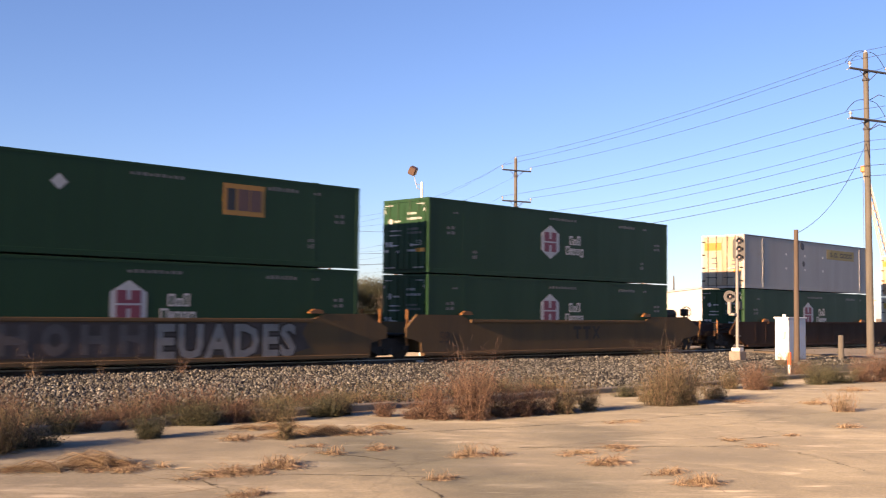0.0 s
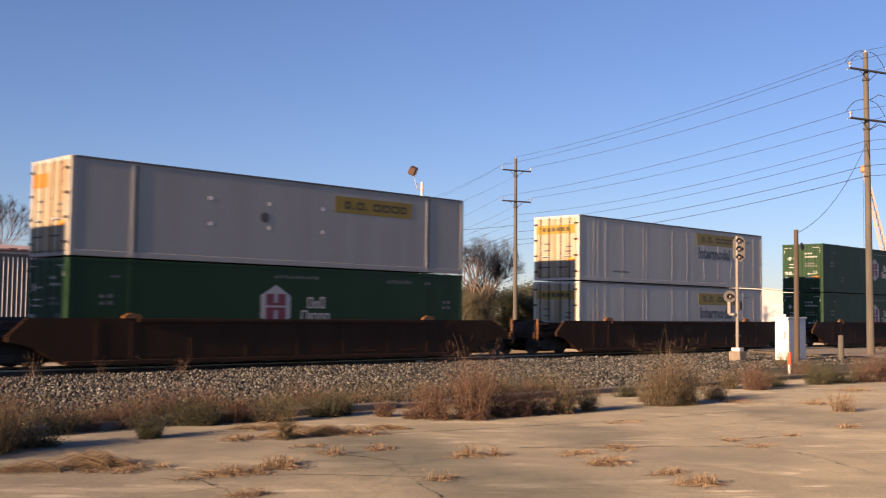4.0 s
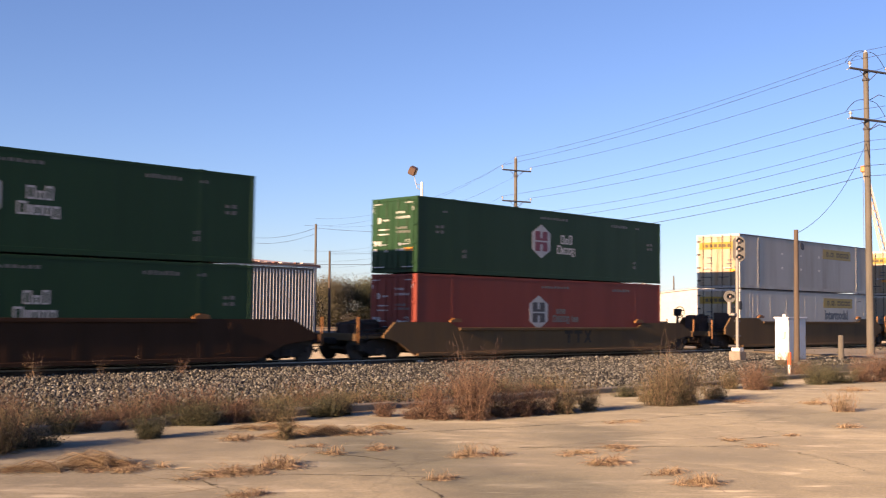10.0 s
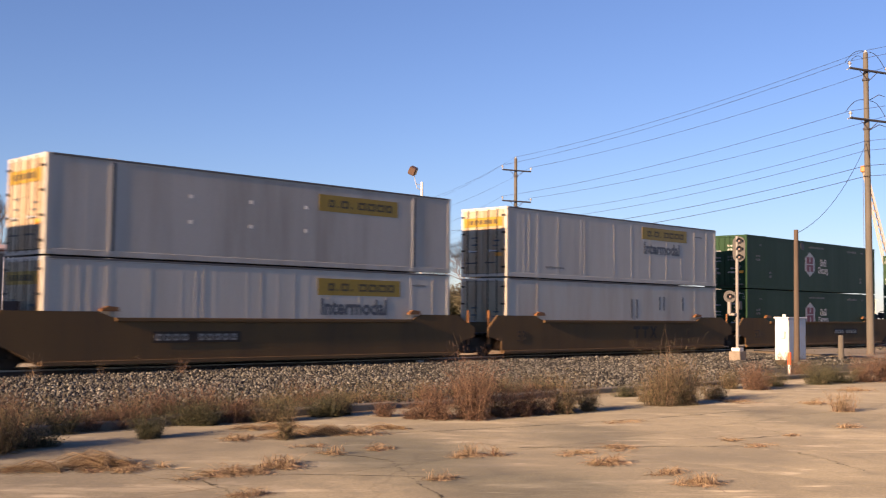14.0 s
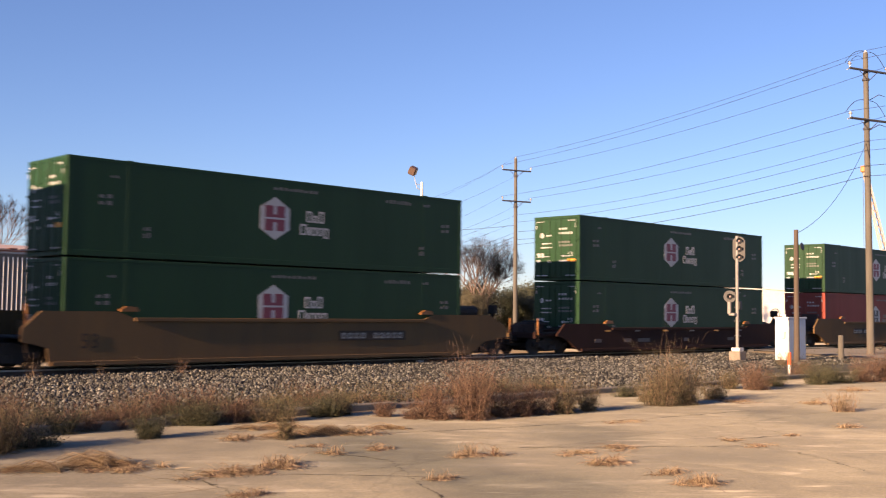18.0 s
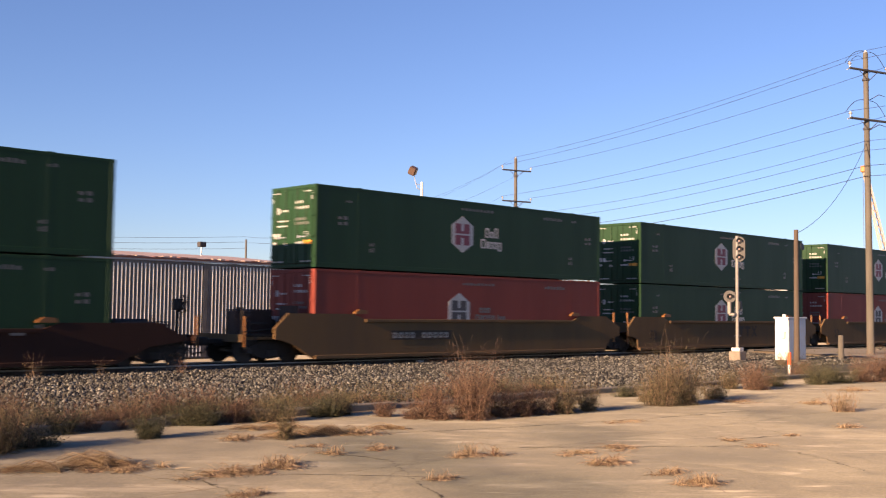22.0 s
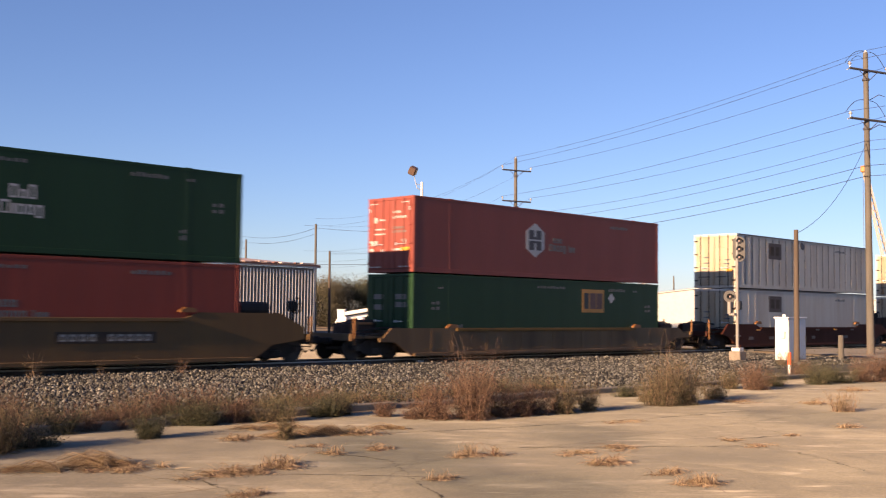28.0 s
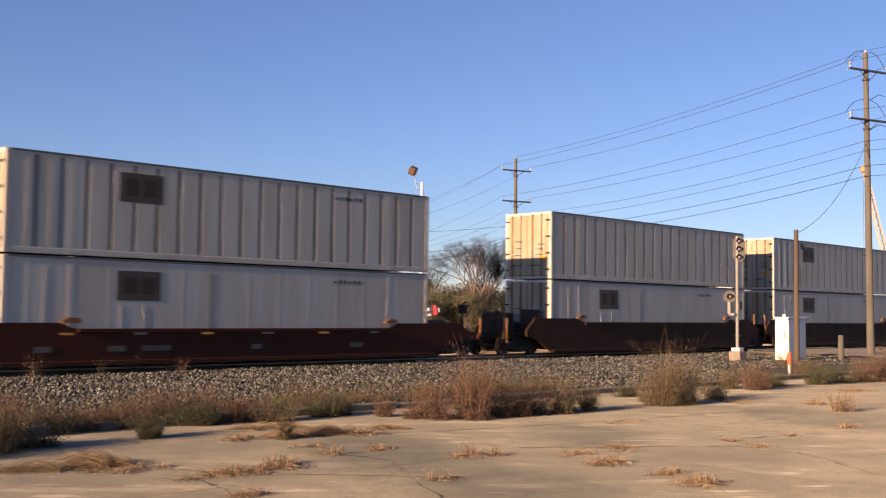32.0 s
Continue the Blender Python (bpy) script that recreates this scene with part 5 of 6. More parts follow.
for z in (13.35, 11.75):
    part("standoff", tubes(((0.0, 0.0, z), (0.45, -0.4, z + 0.35), 0.02), ((0.45, -0.4, z + 0.35), (0.8, -0.6, z + 0.25), 0.02), n=5), M_ARM, pole_a)
for z in (11.05, 10.55, 9.75, 9.2):
    part("cable_clamp", boxes((-0.36, -0.12, -0.14, 0.06, z - 0.06, z + 0.06), bev=0.02), M_PORC if z > 10 else M_ARM, pole_a)


def wire(name, p, q, sag, r, label, material=M_WIRE):
    p, q = Vector(p), Vector(q)
    bm = bmesh.new()
    k = 14
    d = (q - p).normalized()
    u = d.orthogonal().normalized()
    w = d.cross(u)
    last = None
    for i in range(k + 1):
        o = p.lerp(q, i / k) - Vector((0, 0, sag * 4 * (i / k) * (1 - i / k)))
        ring = [bm.verts.new(o + (u * math.cos(j * math.tau / 5) + w * math.sin(j * math.tau / 5)) * r) for j in range(5)]
        if last:
            for j in range(5):
                bm.faces.new((last[j], last[(j + 1) % 5], ring[(j + 1) % 5], ring[j]))
        last = ring
    return tagged(part(name, bm, material, None), label, "cable", "wires between the poles")


DIRW = Vector((10.95, 34.25, 0))
FAR_SPAN = Vector((1.8, 28.8, -3.4))
for a, b in zip(ends_a, ends_b):
    wire("power_wire", a, b, 0.45, 0.011, "thin dark overhead power wire")
    wire("power_wire", b, b + FAR_SPAN, 1.5, 0.008, "thin dark overhead power wire")
    wire("power_wire", a, a - DIRW * 0.9 + Vector((0, 0, 0.2)), 0.5, 0.011, "thin dark overhead power wire")
PA, PB = Vector((55.0, 23.75, 0.1)), Vector((66.1, 58.05, 0.0))
for za, zb, r in ((11.15, 10.15, 0.011), (10.65, 9.55, 0.011), (9.85, 8.75, 0.014), (9.3, 8.1, 0.015)):
    wire("service_wire", PA + Vector((-0.3, 0, za)), PB + Vector((0, 0, zb)), 0.55, r, "dark service cable along the pole line")
    wire("service_wire", PB + Vector((0, 0, zb)), PB + FAR_SPAN + Vector((0, 0, zb + 0.4)), 1.1, r * 0.7, "dark service cable along the pole line")
    wire("service_wire", PA + Vector((-0.3, 0, za)), PA - DIRW * 0.9 + Vector((0, 0, za + 0.1)), 0.5, r, "dark service cable along the pole line")

# the short pole beside the case, with its drop wire
p = thing("short_pole", "short weathered wooden pole beside the white case", "pole", "", pose(42.35, 21.45, -0.05))
part("shaft", tubes(((0, 0, -0.3), (0.12, 0.05, 5.75), 0.125, 0.095), n=12), M_POLE2, p)
part("wire_coil", lathe(bmesh.new(), [(0.15, -0.02), (0.17, 0.0), (0.15, 0.02)], 14, Matrix.Translation((0.32, -0.12, 5.05)) @ Matrix.Rotation(radians(80), 4, "X")), M_WIRE, p)
wire("drop_wire", (42.5, 21.5, 5.55), PA + Vector((-0.3, 0, 11.0)), 0.75, 0.012, "drop wire sagging to the short pole")

# the signal mast
SX, SY = 42.4, 24.25
s = thing("railway_signal", "grey railway signal mast with three-light head", "railway signal", "", pose(SX, SY, 0.05))
part("footing", boxes((-0.28, 0.28, -0.28, 0.28, -0.3, 0.42), bev=0.03), M_BASE, s, "stained concrete footing")
part("mast_base", boxes((-0.20, 0.20, -0.20, 0.20, 0.42, 0.58), bev=0.03), M_CASE, s)
part("mast", tubes(((0, 0, 0.5), (0, 0, 5.5), 0.075), n=12), M_SIGNAL, s)
for z in (1.1, 1.75, 2.35, 3.0, 3.6):
    part("step_bolt", tubes(((-0.17, 0.06, z), (0.17, -0.06, z), 0.018), n=6), M_SIGNAL, s)
face = Vector((-0.78, -0.62, 0)).normalized()
right = Vector((0.62, -0.78, 0))


def head(parent, centre, rows, high, wide):
    """A signal head: an oval shield, lenses with hoods."""
    m = Matrix((( *right, 0), (*(-face), 0), (0, 0, 1, 0), (0, 0, 0, 1))).transposed()
    m = Matrix.Translation(centre) @ m
    pts = []
    r = wide / 2
    for k in range(13):
        a = math.pi * k / 12
        pts.append((r * math.cos(a), high / 2 - r + r * math.sin(a)))
    for k in range(13):
        a = math.pi + math.pi * k / 12
        pts.append((r * math.cos(a), -high / 2 + r + r * math.sin(a)))
    bm = slab(bmesh.new(), pts, -0.01, 0.01)
    bm.transform(m)
    shield = part("shield", bm, M_SIGHEAD, parent, "grey oval signal shield")
    bm = boxes((-0.13, 0.13, 0.01, 0.28, -high / 2 + 0.1, high / 2 - 0.1), bev=0.02)
    bm.transform(m)
    part("lamp_housing", bm, M_BLACK, shield)
    for z in rows:
        # black disc stands for shade inside the hood, pale lens for the glint
        bm = bmesh.new()
        lathe(bm, [(0.135, 0.0), (0.135, 0.012)], 18, Matrix.Translation((0, -0.012, z)) @ Matrix.Rotation(radians(90), 4, "X"))
        bm.transform(m)
        part("lens_ring", bm, M_BLACK, shield, "black disc for the shade inside the hood")
        bm = lathe(bmesh.new(), [(0.05, 0.0), (0.04, 0.02), (0.015, 0.028)], 14, Matrix.Translation((0.01, -0.026, z)) @ Matrix.Rotation(radians(90), 4, "X"))
        bm.transform(m)
        part("lens", bm, M_LENS, shield, "signal lens coloured pale for its glint")
        bm = bmesh.new()
        n = 12
        for k in range(n):
            a0, a1 = math.radians(-20 + 220 * k / n), math.radians(-20 + 220 * (k + 1) / n)
            for r0 in (0.125,):
                q = [(r0 * math.cos(a0), -0.01, z + r0 * math.sin(a0)), (r0 * math.cos(a1), -0.01, z + r0 * math.sin(a1)), (r0 * math.cos(a1), -0.12 - 0.04 * math.sin(a1), z + r0 * math.sin(a1)), (r0 * math.cos(a0), -0.12 - 0.04 * math.sin(a0), z + r0 * math.sin(a0))]
                bm.faces.new([bm.verts.new(v) for v in q])
        bmesh.ops.solidify(bm, geom=bm.faces[:], thickness=0.008)
        bm.transform(m)
        part("hood", bm, M_BLACK, shield)


head(s, Vector((0.02, -0.08, 4.92)), (0.36, 0.0, -0.36), 1.12, 0.54)
head(s, Vector((-0.26, 0.22, 2.82)), (0.0,), 0.54, 0.54)
part("head_bracket", boxes((-0.34, -0.20, 0.14, 0.30, 2.05, 2.6), (-0.30, 0.05, -0.02, 0.25, 1.98, 2.10), bev=0.02), M_SIGNAL, s)
part("junction_box", boxes((-0.02, 0.20, -0.14, 0.10, 2.25, 2.62), bev=0.02), M_BLACK, s)

# the white equipment case
c = thing("equipment_case", "white steel trackside equipment case on legs", "cabinet", "", pose(44.04, 22.71, 0.0))
part("footing", boxes((0.1, 1.55, 0.08, 0.55, -0.2, 0.12), bev=0.02), M_BASE, c)
part("case_body", boxes((0.0, 1.65, 0.0, 0.62, 0.10, 1.93), bev=0.015), M_CASE, c)
part("case_lid", boxes((-0.05, 1.70, -0.05, 0.67, 1.93, 2.0), bev=0.015), M_CASE, c)
part("case_door", boxes((-0.022, 0.0, 0.04, 0.58, 0.16, 1.86), bev=0.006), M_CASE, c)
for x0 in (0.04, 0.845):
    part("case_door", boxes((x0, x0 + 0.765, -0.022, 0.0, 0.16, 1.86), bev=0.006), M_CASE, c)
part("vent_box", boxes((-0.14, -0.02, 0.10, 0.30, 1.05, 1.38), bev=0.02), M_CASE, c)
part("roof_vent", tubes(((0.25, 0.3, 2.0), (0.25, 0.3, 2.12), 0.08), n=10), M_CASE, c)
part("door_handle", boxes((1.58, 1.64, -0.06, -0.022, 0.95, 1.15), bev=0.008), M_BLACK, c)

mk = thing("marker_post", "orange and white plastic marker post", "marker post", "", pose(34.0, 17.5, -0.02))
part("post", tubes(((0, 0, -0.1), (0.02, 0, 0.48), 0.05), n=10), M_CASE, mk)
part("orange_sleeve", tubes(((0.02, 0, 0.40), (0.03, 0, 0.82), 0.062), n=10), M_MARKER, mk)
b = thing("timber_bollard", "short weathered timber bollard by the road", "bollard", "", pose(48.8, 22.5, 0.05))
part("post", tubes(((0, 0, -0.2), (0, 0, 1.08), 0.14, 0.13), n=12), M_POLE, b)
part("cap", lathe(bmesh.new(), [(0.13, 1.08), (0.11, 1.12), (0.05, 1.13)], 12), M_POLE, b)
j = thing("rail_marker", "small pale block beside the rail", "marker", "", pose(27.75, 29.2, 0.09))
part("block", boxes((0, 0.30, 0, 0.14, -0.05, 0.13), bev=0.012), M_MARK, j)

# the flood light mast beyond the track
lp = thing("light_mast", "white steel mast with brown floodlight", "lamp post", "", pose(42.85, 44.9, -0.15))
part("shaft", tubes(((0.03, 0.02, -1.45), (-0.2, -0.15, 9.75), 0.12, 0.075), n=14), M_CASE, lp)
part("bracket", tubes(((-0.2, -0.15, 9.25), (-0.40, 0.05, 9.40), 0.022), ((-0.40, 0.05, 9.40), (-0.60, 0.14, 10.15), 0.022), ((-0.22, -0.15, 9.55), (-0.46, 0.08, 9.65), 0.016), n=8), M_GALV, lp)
bm = boxes((-0.25, 0.25, -0.20, 0.22, -0.23, 0.23), bev=0.05)
bm.transform(pose(-0.68, 0.12, 10.38, 25, -18, 30))
flood = part("floodlight", bm, M_LAMPBOX, lp, "brown square floodlight housing")
bm = boxes((-0.20, 0.20, -0.22, -0.203, -0.18, 0.17), bev=0.004)
bm.transform(pose(-0.68, 0.12, 10.38, 25, -18, 30))
part("lamp_glass", bm, M_GLASS, flood)

# the crossing signal beyond the track
x = thing("crossing_signal", "black and white level crossing signal with crossbuck", "crossing signal", "", pose(60.3, 41.5, 0.0))
part("mast", tubes(((0, 0, 0), (0, 0, 4.2), 0.065), n=10), M_SIGNAL, x)
part("light_arm", tubes(((-0.40, 0.42, 2.75), (0.40, -0.42, 2.75), 0.03), n=8), M_BLACK, x)
for sgn in (-1, 0, 1):
    o = Vector((0.40 * sgn, -0.42 * sgn, 2.75))
    lamp = part("flasher", lathe(bmesh.new(), [(0.30, 0.0), (0.30, 0.02), (0.12, 0.05), (0.12, 0.16)], 18, Matrix.Translation(o) @ Matrix.Rotation(radians(90), 4, "X") @ Matrix.Rotation(radians(-35), 4, "Y")), M_BLACK, x, "black flasher disc")
for a in (42, -42):
    bm = boxes((-0.62, 0.62, -0.012, 0.012, -0.11, 0.11), bev=0.004)
    bm.transform(pose(0, -0.09 - 0.02 * (a > 0), 3.75, 0, a, 33))
    part("crossbuck_blade", bm, M_CASE, x, "white crossbuck blade")
part("bell", lathe(bmesh.new(), [(0.16, 4.2), (0.14, 4.3), (0.04, 4.36)], 12), M_BLACK, x)
g = thing("gate_mast", "white crossing gate mast with raised counterweight", "crossing gate", "", pose(62.6, 42.8, 0.0))
part("mast", tubes(((0, 0, 0), (0, 0, 3.9), 0.06), n=10), M_SIGNAL, g)
part("target", boxes((-0.16, 0.16, -0.05, 0.05, 3.2, 4.2), bev=0.04), M_BLACK, g)
part("gate_machine", boxes((-0.3, 0.3, -0.25, 0.25, 0.6, 1.3), bev=0.03), M_CASE, g)

# ---- buildings beyond ----
hall = thing("metal_hall", "grey ribbed metal hall with pinkish roof edge", "building", "", pose(53.37, 68.45, -1.5, 0, 0, -0.5))
W_HALL, D_HALL, EAVE = 62.0, 26.0, 6.98


def hall_rib():
    bm = slab(bmesh.new(), [(0, 0), (0.002, 0.032), (0.070, 0.055), (0.085, 0.055), (0.115, 0)], 0, EAVE - 0.30)
    bm.transform(Matrix.Rotation(radians(90), 4, "X"))
    bmesh.ops.recalc_face_normals(bm, faces=bm.faces)
    return bm


# dark wall and pale ribs carry the lit rib edges in their colour
front_wall = part("wall", boxes((-W_HALL, 0.0, 0.0, 0.10, 0.0, EAVE)), M_SIDING, hall, "dark weathered front wall, ribs coloured pale as if sunlit")
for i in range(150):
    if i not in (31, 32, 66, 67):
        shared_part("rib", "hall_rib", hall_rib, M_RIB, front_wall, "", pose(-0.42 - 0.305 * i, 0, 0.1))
part("wall", boxes((-0.1, 0.0, 0.1, D_HALL, 0.0, EAVE)), M_SIDING, hall)
part("wall", boxes((-W_HALL, -W_HALL + 0.1, 0.1, D_HALL, 0.0, EAVE)), M_SIDING, hall)
part("wall", boxes((-W_HALL, 0.0, D_HALL, D_HALL + 0.1, 0.0, EAVE)), M_SIDING, hall)
part("corner_trim", boxes((-0.12, 0.06, -0.075, 0.1, 0.0, EAVE + 0.1)), M_SHEDROOF, hall)
part("eave_trim", boxes((-W_HALL - 0.4, 0.55, -0.085, 0.05, EAVE + 0.02, EAVE + 0.17)), M_SHEDROOF, hall, "dark grey eave trim")
for x0 in (-10.28, -20.95):
    part("downpipe", boxes((x0, x0 + 0.36, -0.055, -0.006, 0.0, EAVE), bev=0.01), M_SIDING, hall, "flat grey downpipe panel")
bm = bmesh.new()
slab(bm, [(0, 0), (13.4, 1.1), (26.8, 0), (26.8, 0.1), (13.4, 1.2), (0, 0.1)], 0, W_HALL + 0.9)
bm.transform(Matrix.Translation((0.5, -0.10, EAVE + 0.17)) @ Matrix.Rotation(radians(90), 4, "Z"))
part("roof", bm, M_ROOF, hall, "weathered pinkish sheet roof")
part("fascia", boxes((-W_HALL - 0.4, 0.52, -0.125, -0.10, EAVE + 0.15, EAVE + 0.24)), M_FASCIA, hall, "rusty red fascia strip")
for i in range(90):
    x0 = -W_HALL + 0.69 * i
    part("roof_sheet_edge", boxes((x0, x0 + rng.uniform(0.35, 0.7), -0.135, rng.uniform(0.6, 2.2), EAVE + 0.28 + rng.uniform(-0.03, 0.05), EAVE + 0.31 + rng.uniform(0.0, 0.10))), M_ROOF if i % 3 else M_FASCIA, hall)
fl = thing("roof_floodlight", "small floodlight on the roof of the hall", "floodlight", "", pose(41.8, 66.9, 5.85))
part("stalk", tubes(((0, 0, 0.1), (0.05, 0, 0.75), 0.05), n=8), M_GALV, fl)
part("lamp_box", boxes((-0.22, 0.32, -0.2, 0.2, 0.70, 1.08), bev=0.03), M_ARM, fl)

shed = thing("white_shed", "white metal shed with low gable and annex", "building", "", pose(99.7, 68.8, -0.15, 0, 0, -45))
SD, GABLE = 16.0, [(0, 0), (26, 0), (26, 4.1), (9.5, 5.6), (0, 4.35)]
for y0 in (0.0, SD):
    part("wall", slab(bmesh.new(), GABLE, y0 - 0.1, y0 + 0.1), M_SHED, shed)
for x0, top in ((0.0, 4.3), (25.8, 4.05)):
    part("wall", boxes((x0, x0 + 0.2, 0.1, SD - 0.1, 0.0, top)), M_SHED, shed)
part("roof", slab(bmesh.new(), [(-0.2, 4.36), (9.5, 5.62), (26.2, 4.11), (26.2, 4.2), (9.5, 5.72), (-0.2, 4.46)], -0.25, SD + 0.25), M_SHED, shed, "white sheet roof")
for x0 in (6.0, 13.0):
    part("shed_door", boxes((x0, x0 + 3.6, -0.16, -0.1, 0.0, 3.6), bev=0.02), M_CASE, shed)
part("annex", boxes((-3.9, -0.02, 0.2, 4.2, 0.0, 2.45), (-4.0, 0.0, 0.1, 4.3, 2.45, 2.55), bev=0.02), M_SHED, shed, "low white annex")

# the lift truck that creeps along beyond the hall
lift_truck = thing("lift_truck", "white bucket lift truck with folded red-tipped boom", "truck", "", pose(59.6, 70.3, -0.12, 0, 0, -45))
part("chassis", boxes((-1.9, 1.6, -0.8, 0.8, 0.50, 0.85), bev=0.04), M_ARM, lift_truck)
part("bed", boxes((-1.0, 1.7, -0.85, 0.85, 0.85, 1.30), bev=0.03), M_CASE, lift_truck)
part("cab", slab(bmesh.new(), [(-1.95, 0.8), (-1.1, 0.8), (-1.1, 1.75), (-1.7, 1.75), (-1.95, 1.35)], -0.8, 0.8), M_CASE, lift_truck)
part("windscreen", slab(bmesh.new(), [(-1.90, 1.38), (-1.72, 1.68), (-1.75, 1.70), (-1.93, 1.40)], -0.65, 0.65), M_GLASS, lift_truck)
for nm, z, y, ln in (("lower_boom", 1.82, 0.25, 1.35), ("upper_boom", 2.20, -0.2, 1.55)):
    bm = boxes((-ln, ln, -0.13, 0.13, -0.14, 0.14), bev=0.03)
    bm.transform(pose(0.0, y, z, 0, -10, 0))
    part(nm, bm, M_CASE, lift_truck, "white boom section")
bm = boxes((1.42, 1.75, -0.34, 0.44, -0.52, 0.24), bev=0.04)
bm.transform(pose(0.0, -0.1, 2.20, 0, -10, 0))
part("boom_tip", bm, M_REDPAINT, lift_truck, "red boom end")
bm = boxes((1.75, 1.95, -0.2, 0.2, -0.35, 0.02), bev=0.03)
bm.transform(pose(0.0, -0.1, 2.20, 0, -10, 0))
part("tip_lamp", bm, M_CASE, lift_truck)
part("turret", lathe(bmesh.new(), [(0.35, 1.30), (0.30, 1.62), (0.16, 1.75)], 12), M_CASE, lift_truck)
part("bucket", boxes((-1.85, -1.25, -0.35, 0.35, 1.65, 2.30), (-1.9, -1.2, -0.4, 0.4, 2.24, 2.32), bev=0.04), M_CASE, lift_truck)
truck_wheels = []
for xx in (-1.35, 1.05):
    for yy in (-0.85, 0.63):
        w = part("wheel", tubes(((0, 0, 0), (0, 0.22, 0), 0.40), ((0, -0.01, 0), (0, 0.0, 0), 0.2), n=18), M_RUBBER, lift_truck, "", pose(xx, yy, 0.40))
        for k in range(5):
            a = math.tau * k / 5
            part("wheel_bolt", tubes(((0.12 * math.cos(a), -0.03, 0.12 * math.sin(a)), (0.12 * math.cos(a), -0.005, 0.12 * math.sin(a)), 0.02), n=6), M_GALV, w)
        truck_wheels.append((w, xx, yy))

# the crane far behind the road
cr = thing("lattice_crane", "far pale lattice crane boom with orange head", "crane", "", pose(147.0, 64.1, -0.16))
rows = []
foot, tip = Vector((3.9, -3.4, 1.0)), Vector((0.0, 0.0, 23.0))
ax = (tip - foot).normalized()
sx, sy = ax.orthogonal().normalized() * 0.45, ax.cross(ax.orthogonal().normalized()) * 0.45
cor = [sx + sy, sx - sy, -sx - sy, -sx + sy]
for q in cor:
    rows.append((tuple(foot + q), tuple(tip + q * 0.5), 0.09))
n = 20
for i in range(n):
    for k in range(4):
        a = foot.lerp(tip, i / n) + cor[k] * (1 - 0.5 * i / n)
        b_ = foot.lerp(tip, (i + 1) / n) + cor[(k + 1) % 4] * (1 - 0.5 * (i + 1) / n)
        rows.append((tuple(a), tuple(b_), 0.045))
part("boom", tubes(*rows, n=5), M_CRANE, cr, "pale lattice boom")
part("boom_head", boxes((-0.55, 0.45, -0.4, 0.4, 22.6, 23.5), bev=0.1), M_CRANETIP, cr, "orange boom head")
part("hoist_line", tubes(((-0.5, 0, 22.8), (-0.5, 0, 9.0), 0.03), n=5), M_WIRE, cr)
part("crane_base", boxes((2.4, 5.6, -5.0, -1.8, 0.0, 2.6), bev=0.1), M_CRANETIP, cr)

# plain poles far off: x, y, height, radius, paint
for px, py, h, r, material, word in ((64.2, 49.0, 5.0, 0.13, M_POLE2, "short brown wooden pole"), (55.2, 60.6, 6.2, 0.17, M_POLE2, "leaning brown wooden pole"), (68.0, 87.0, 11.1, 0.15, M_POLE, "far grey utility pole"),
                                     (62.9, 78.3, 7.8, 0.13, M_POLE2, "far brown wooden pole"), (68.7, 100.5, 10.1, 0.14, M_POLE, "far grey utility pole"), (118.0, 76.5, 7.2, 0.12, M_POLE, "far grey utility pole")):
    q = thing("plain_pole", word + " beyond the track", "pole", "plain far poles", pose(px, py, -0.16))
    part("shaft", tubes(((0, 0, 0), (-0.1, 0, h), r, r * 0.75), n=8), material, q)
    part("cap", lathe(bmesh.new(), [(r * 0.8, h), (r * 0.5, h + 0.05)], 8, Matrix.Translation((-0.1, 0, 0))), M_ARM, q)
for a, b_ in (((55.1, 60.6, 5.8), (66.1, 58.0, 8.4)), ((55.1, 60.6, 5.7), (20.0, 95.0, 6.5)), ((67.9, 87.0, 10.6), (66.1, 58.0, 9.3)), ((67.9, 87.0, 10.6), (68.6, 100.5, 10.3)), ((67.9, 87.0, 10.0), (68.6, 100.5, 9.7)), ((68.6, 100.5, 10.3), (40, 130, 11.0)), ((68.6, 100.5, 9.7), (40, 130, 10.4)), ((68.6, 100.5, 9.0), (40, 130, 9.7)), ((62.8, 78.3, 7.4), (80.0, 60.0, 9.5))):
    wire("far_wire", a, b_, 0.5, 0.016, "thin far overhead cable")

# ---- trees beyond ----
def branches(bm, p, d, length, r, depth, rnd, tips, spread=0.6):
    q = p + d * length
    tube(bm, p, q, r, r * 0.68, n=5 if depth < 3 else 7, caps=False)
    if depth == 0:
        tips.append(q)
        return
    for k in range(rnd.choice((2, 3, 3))):
        v = (d + Vector((rnd.uniform(-1, 1), rnd.uniform(-1, 1), rnd.uniform(-0.35, 0.75))) * spread).normalized()
        branches(bm, p.lerp(q, rnd.uniform(0.65, 1.0)), v, length * rnd.uniform(0.62, 0.88), r * 0.62, depth - 1, rnd, tips, spread)


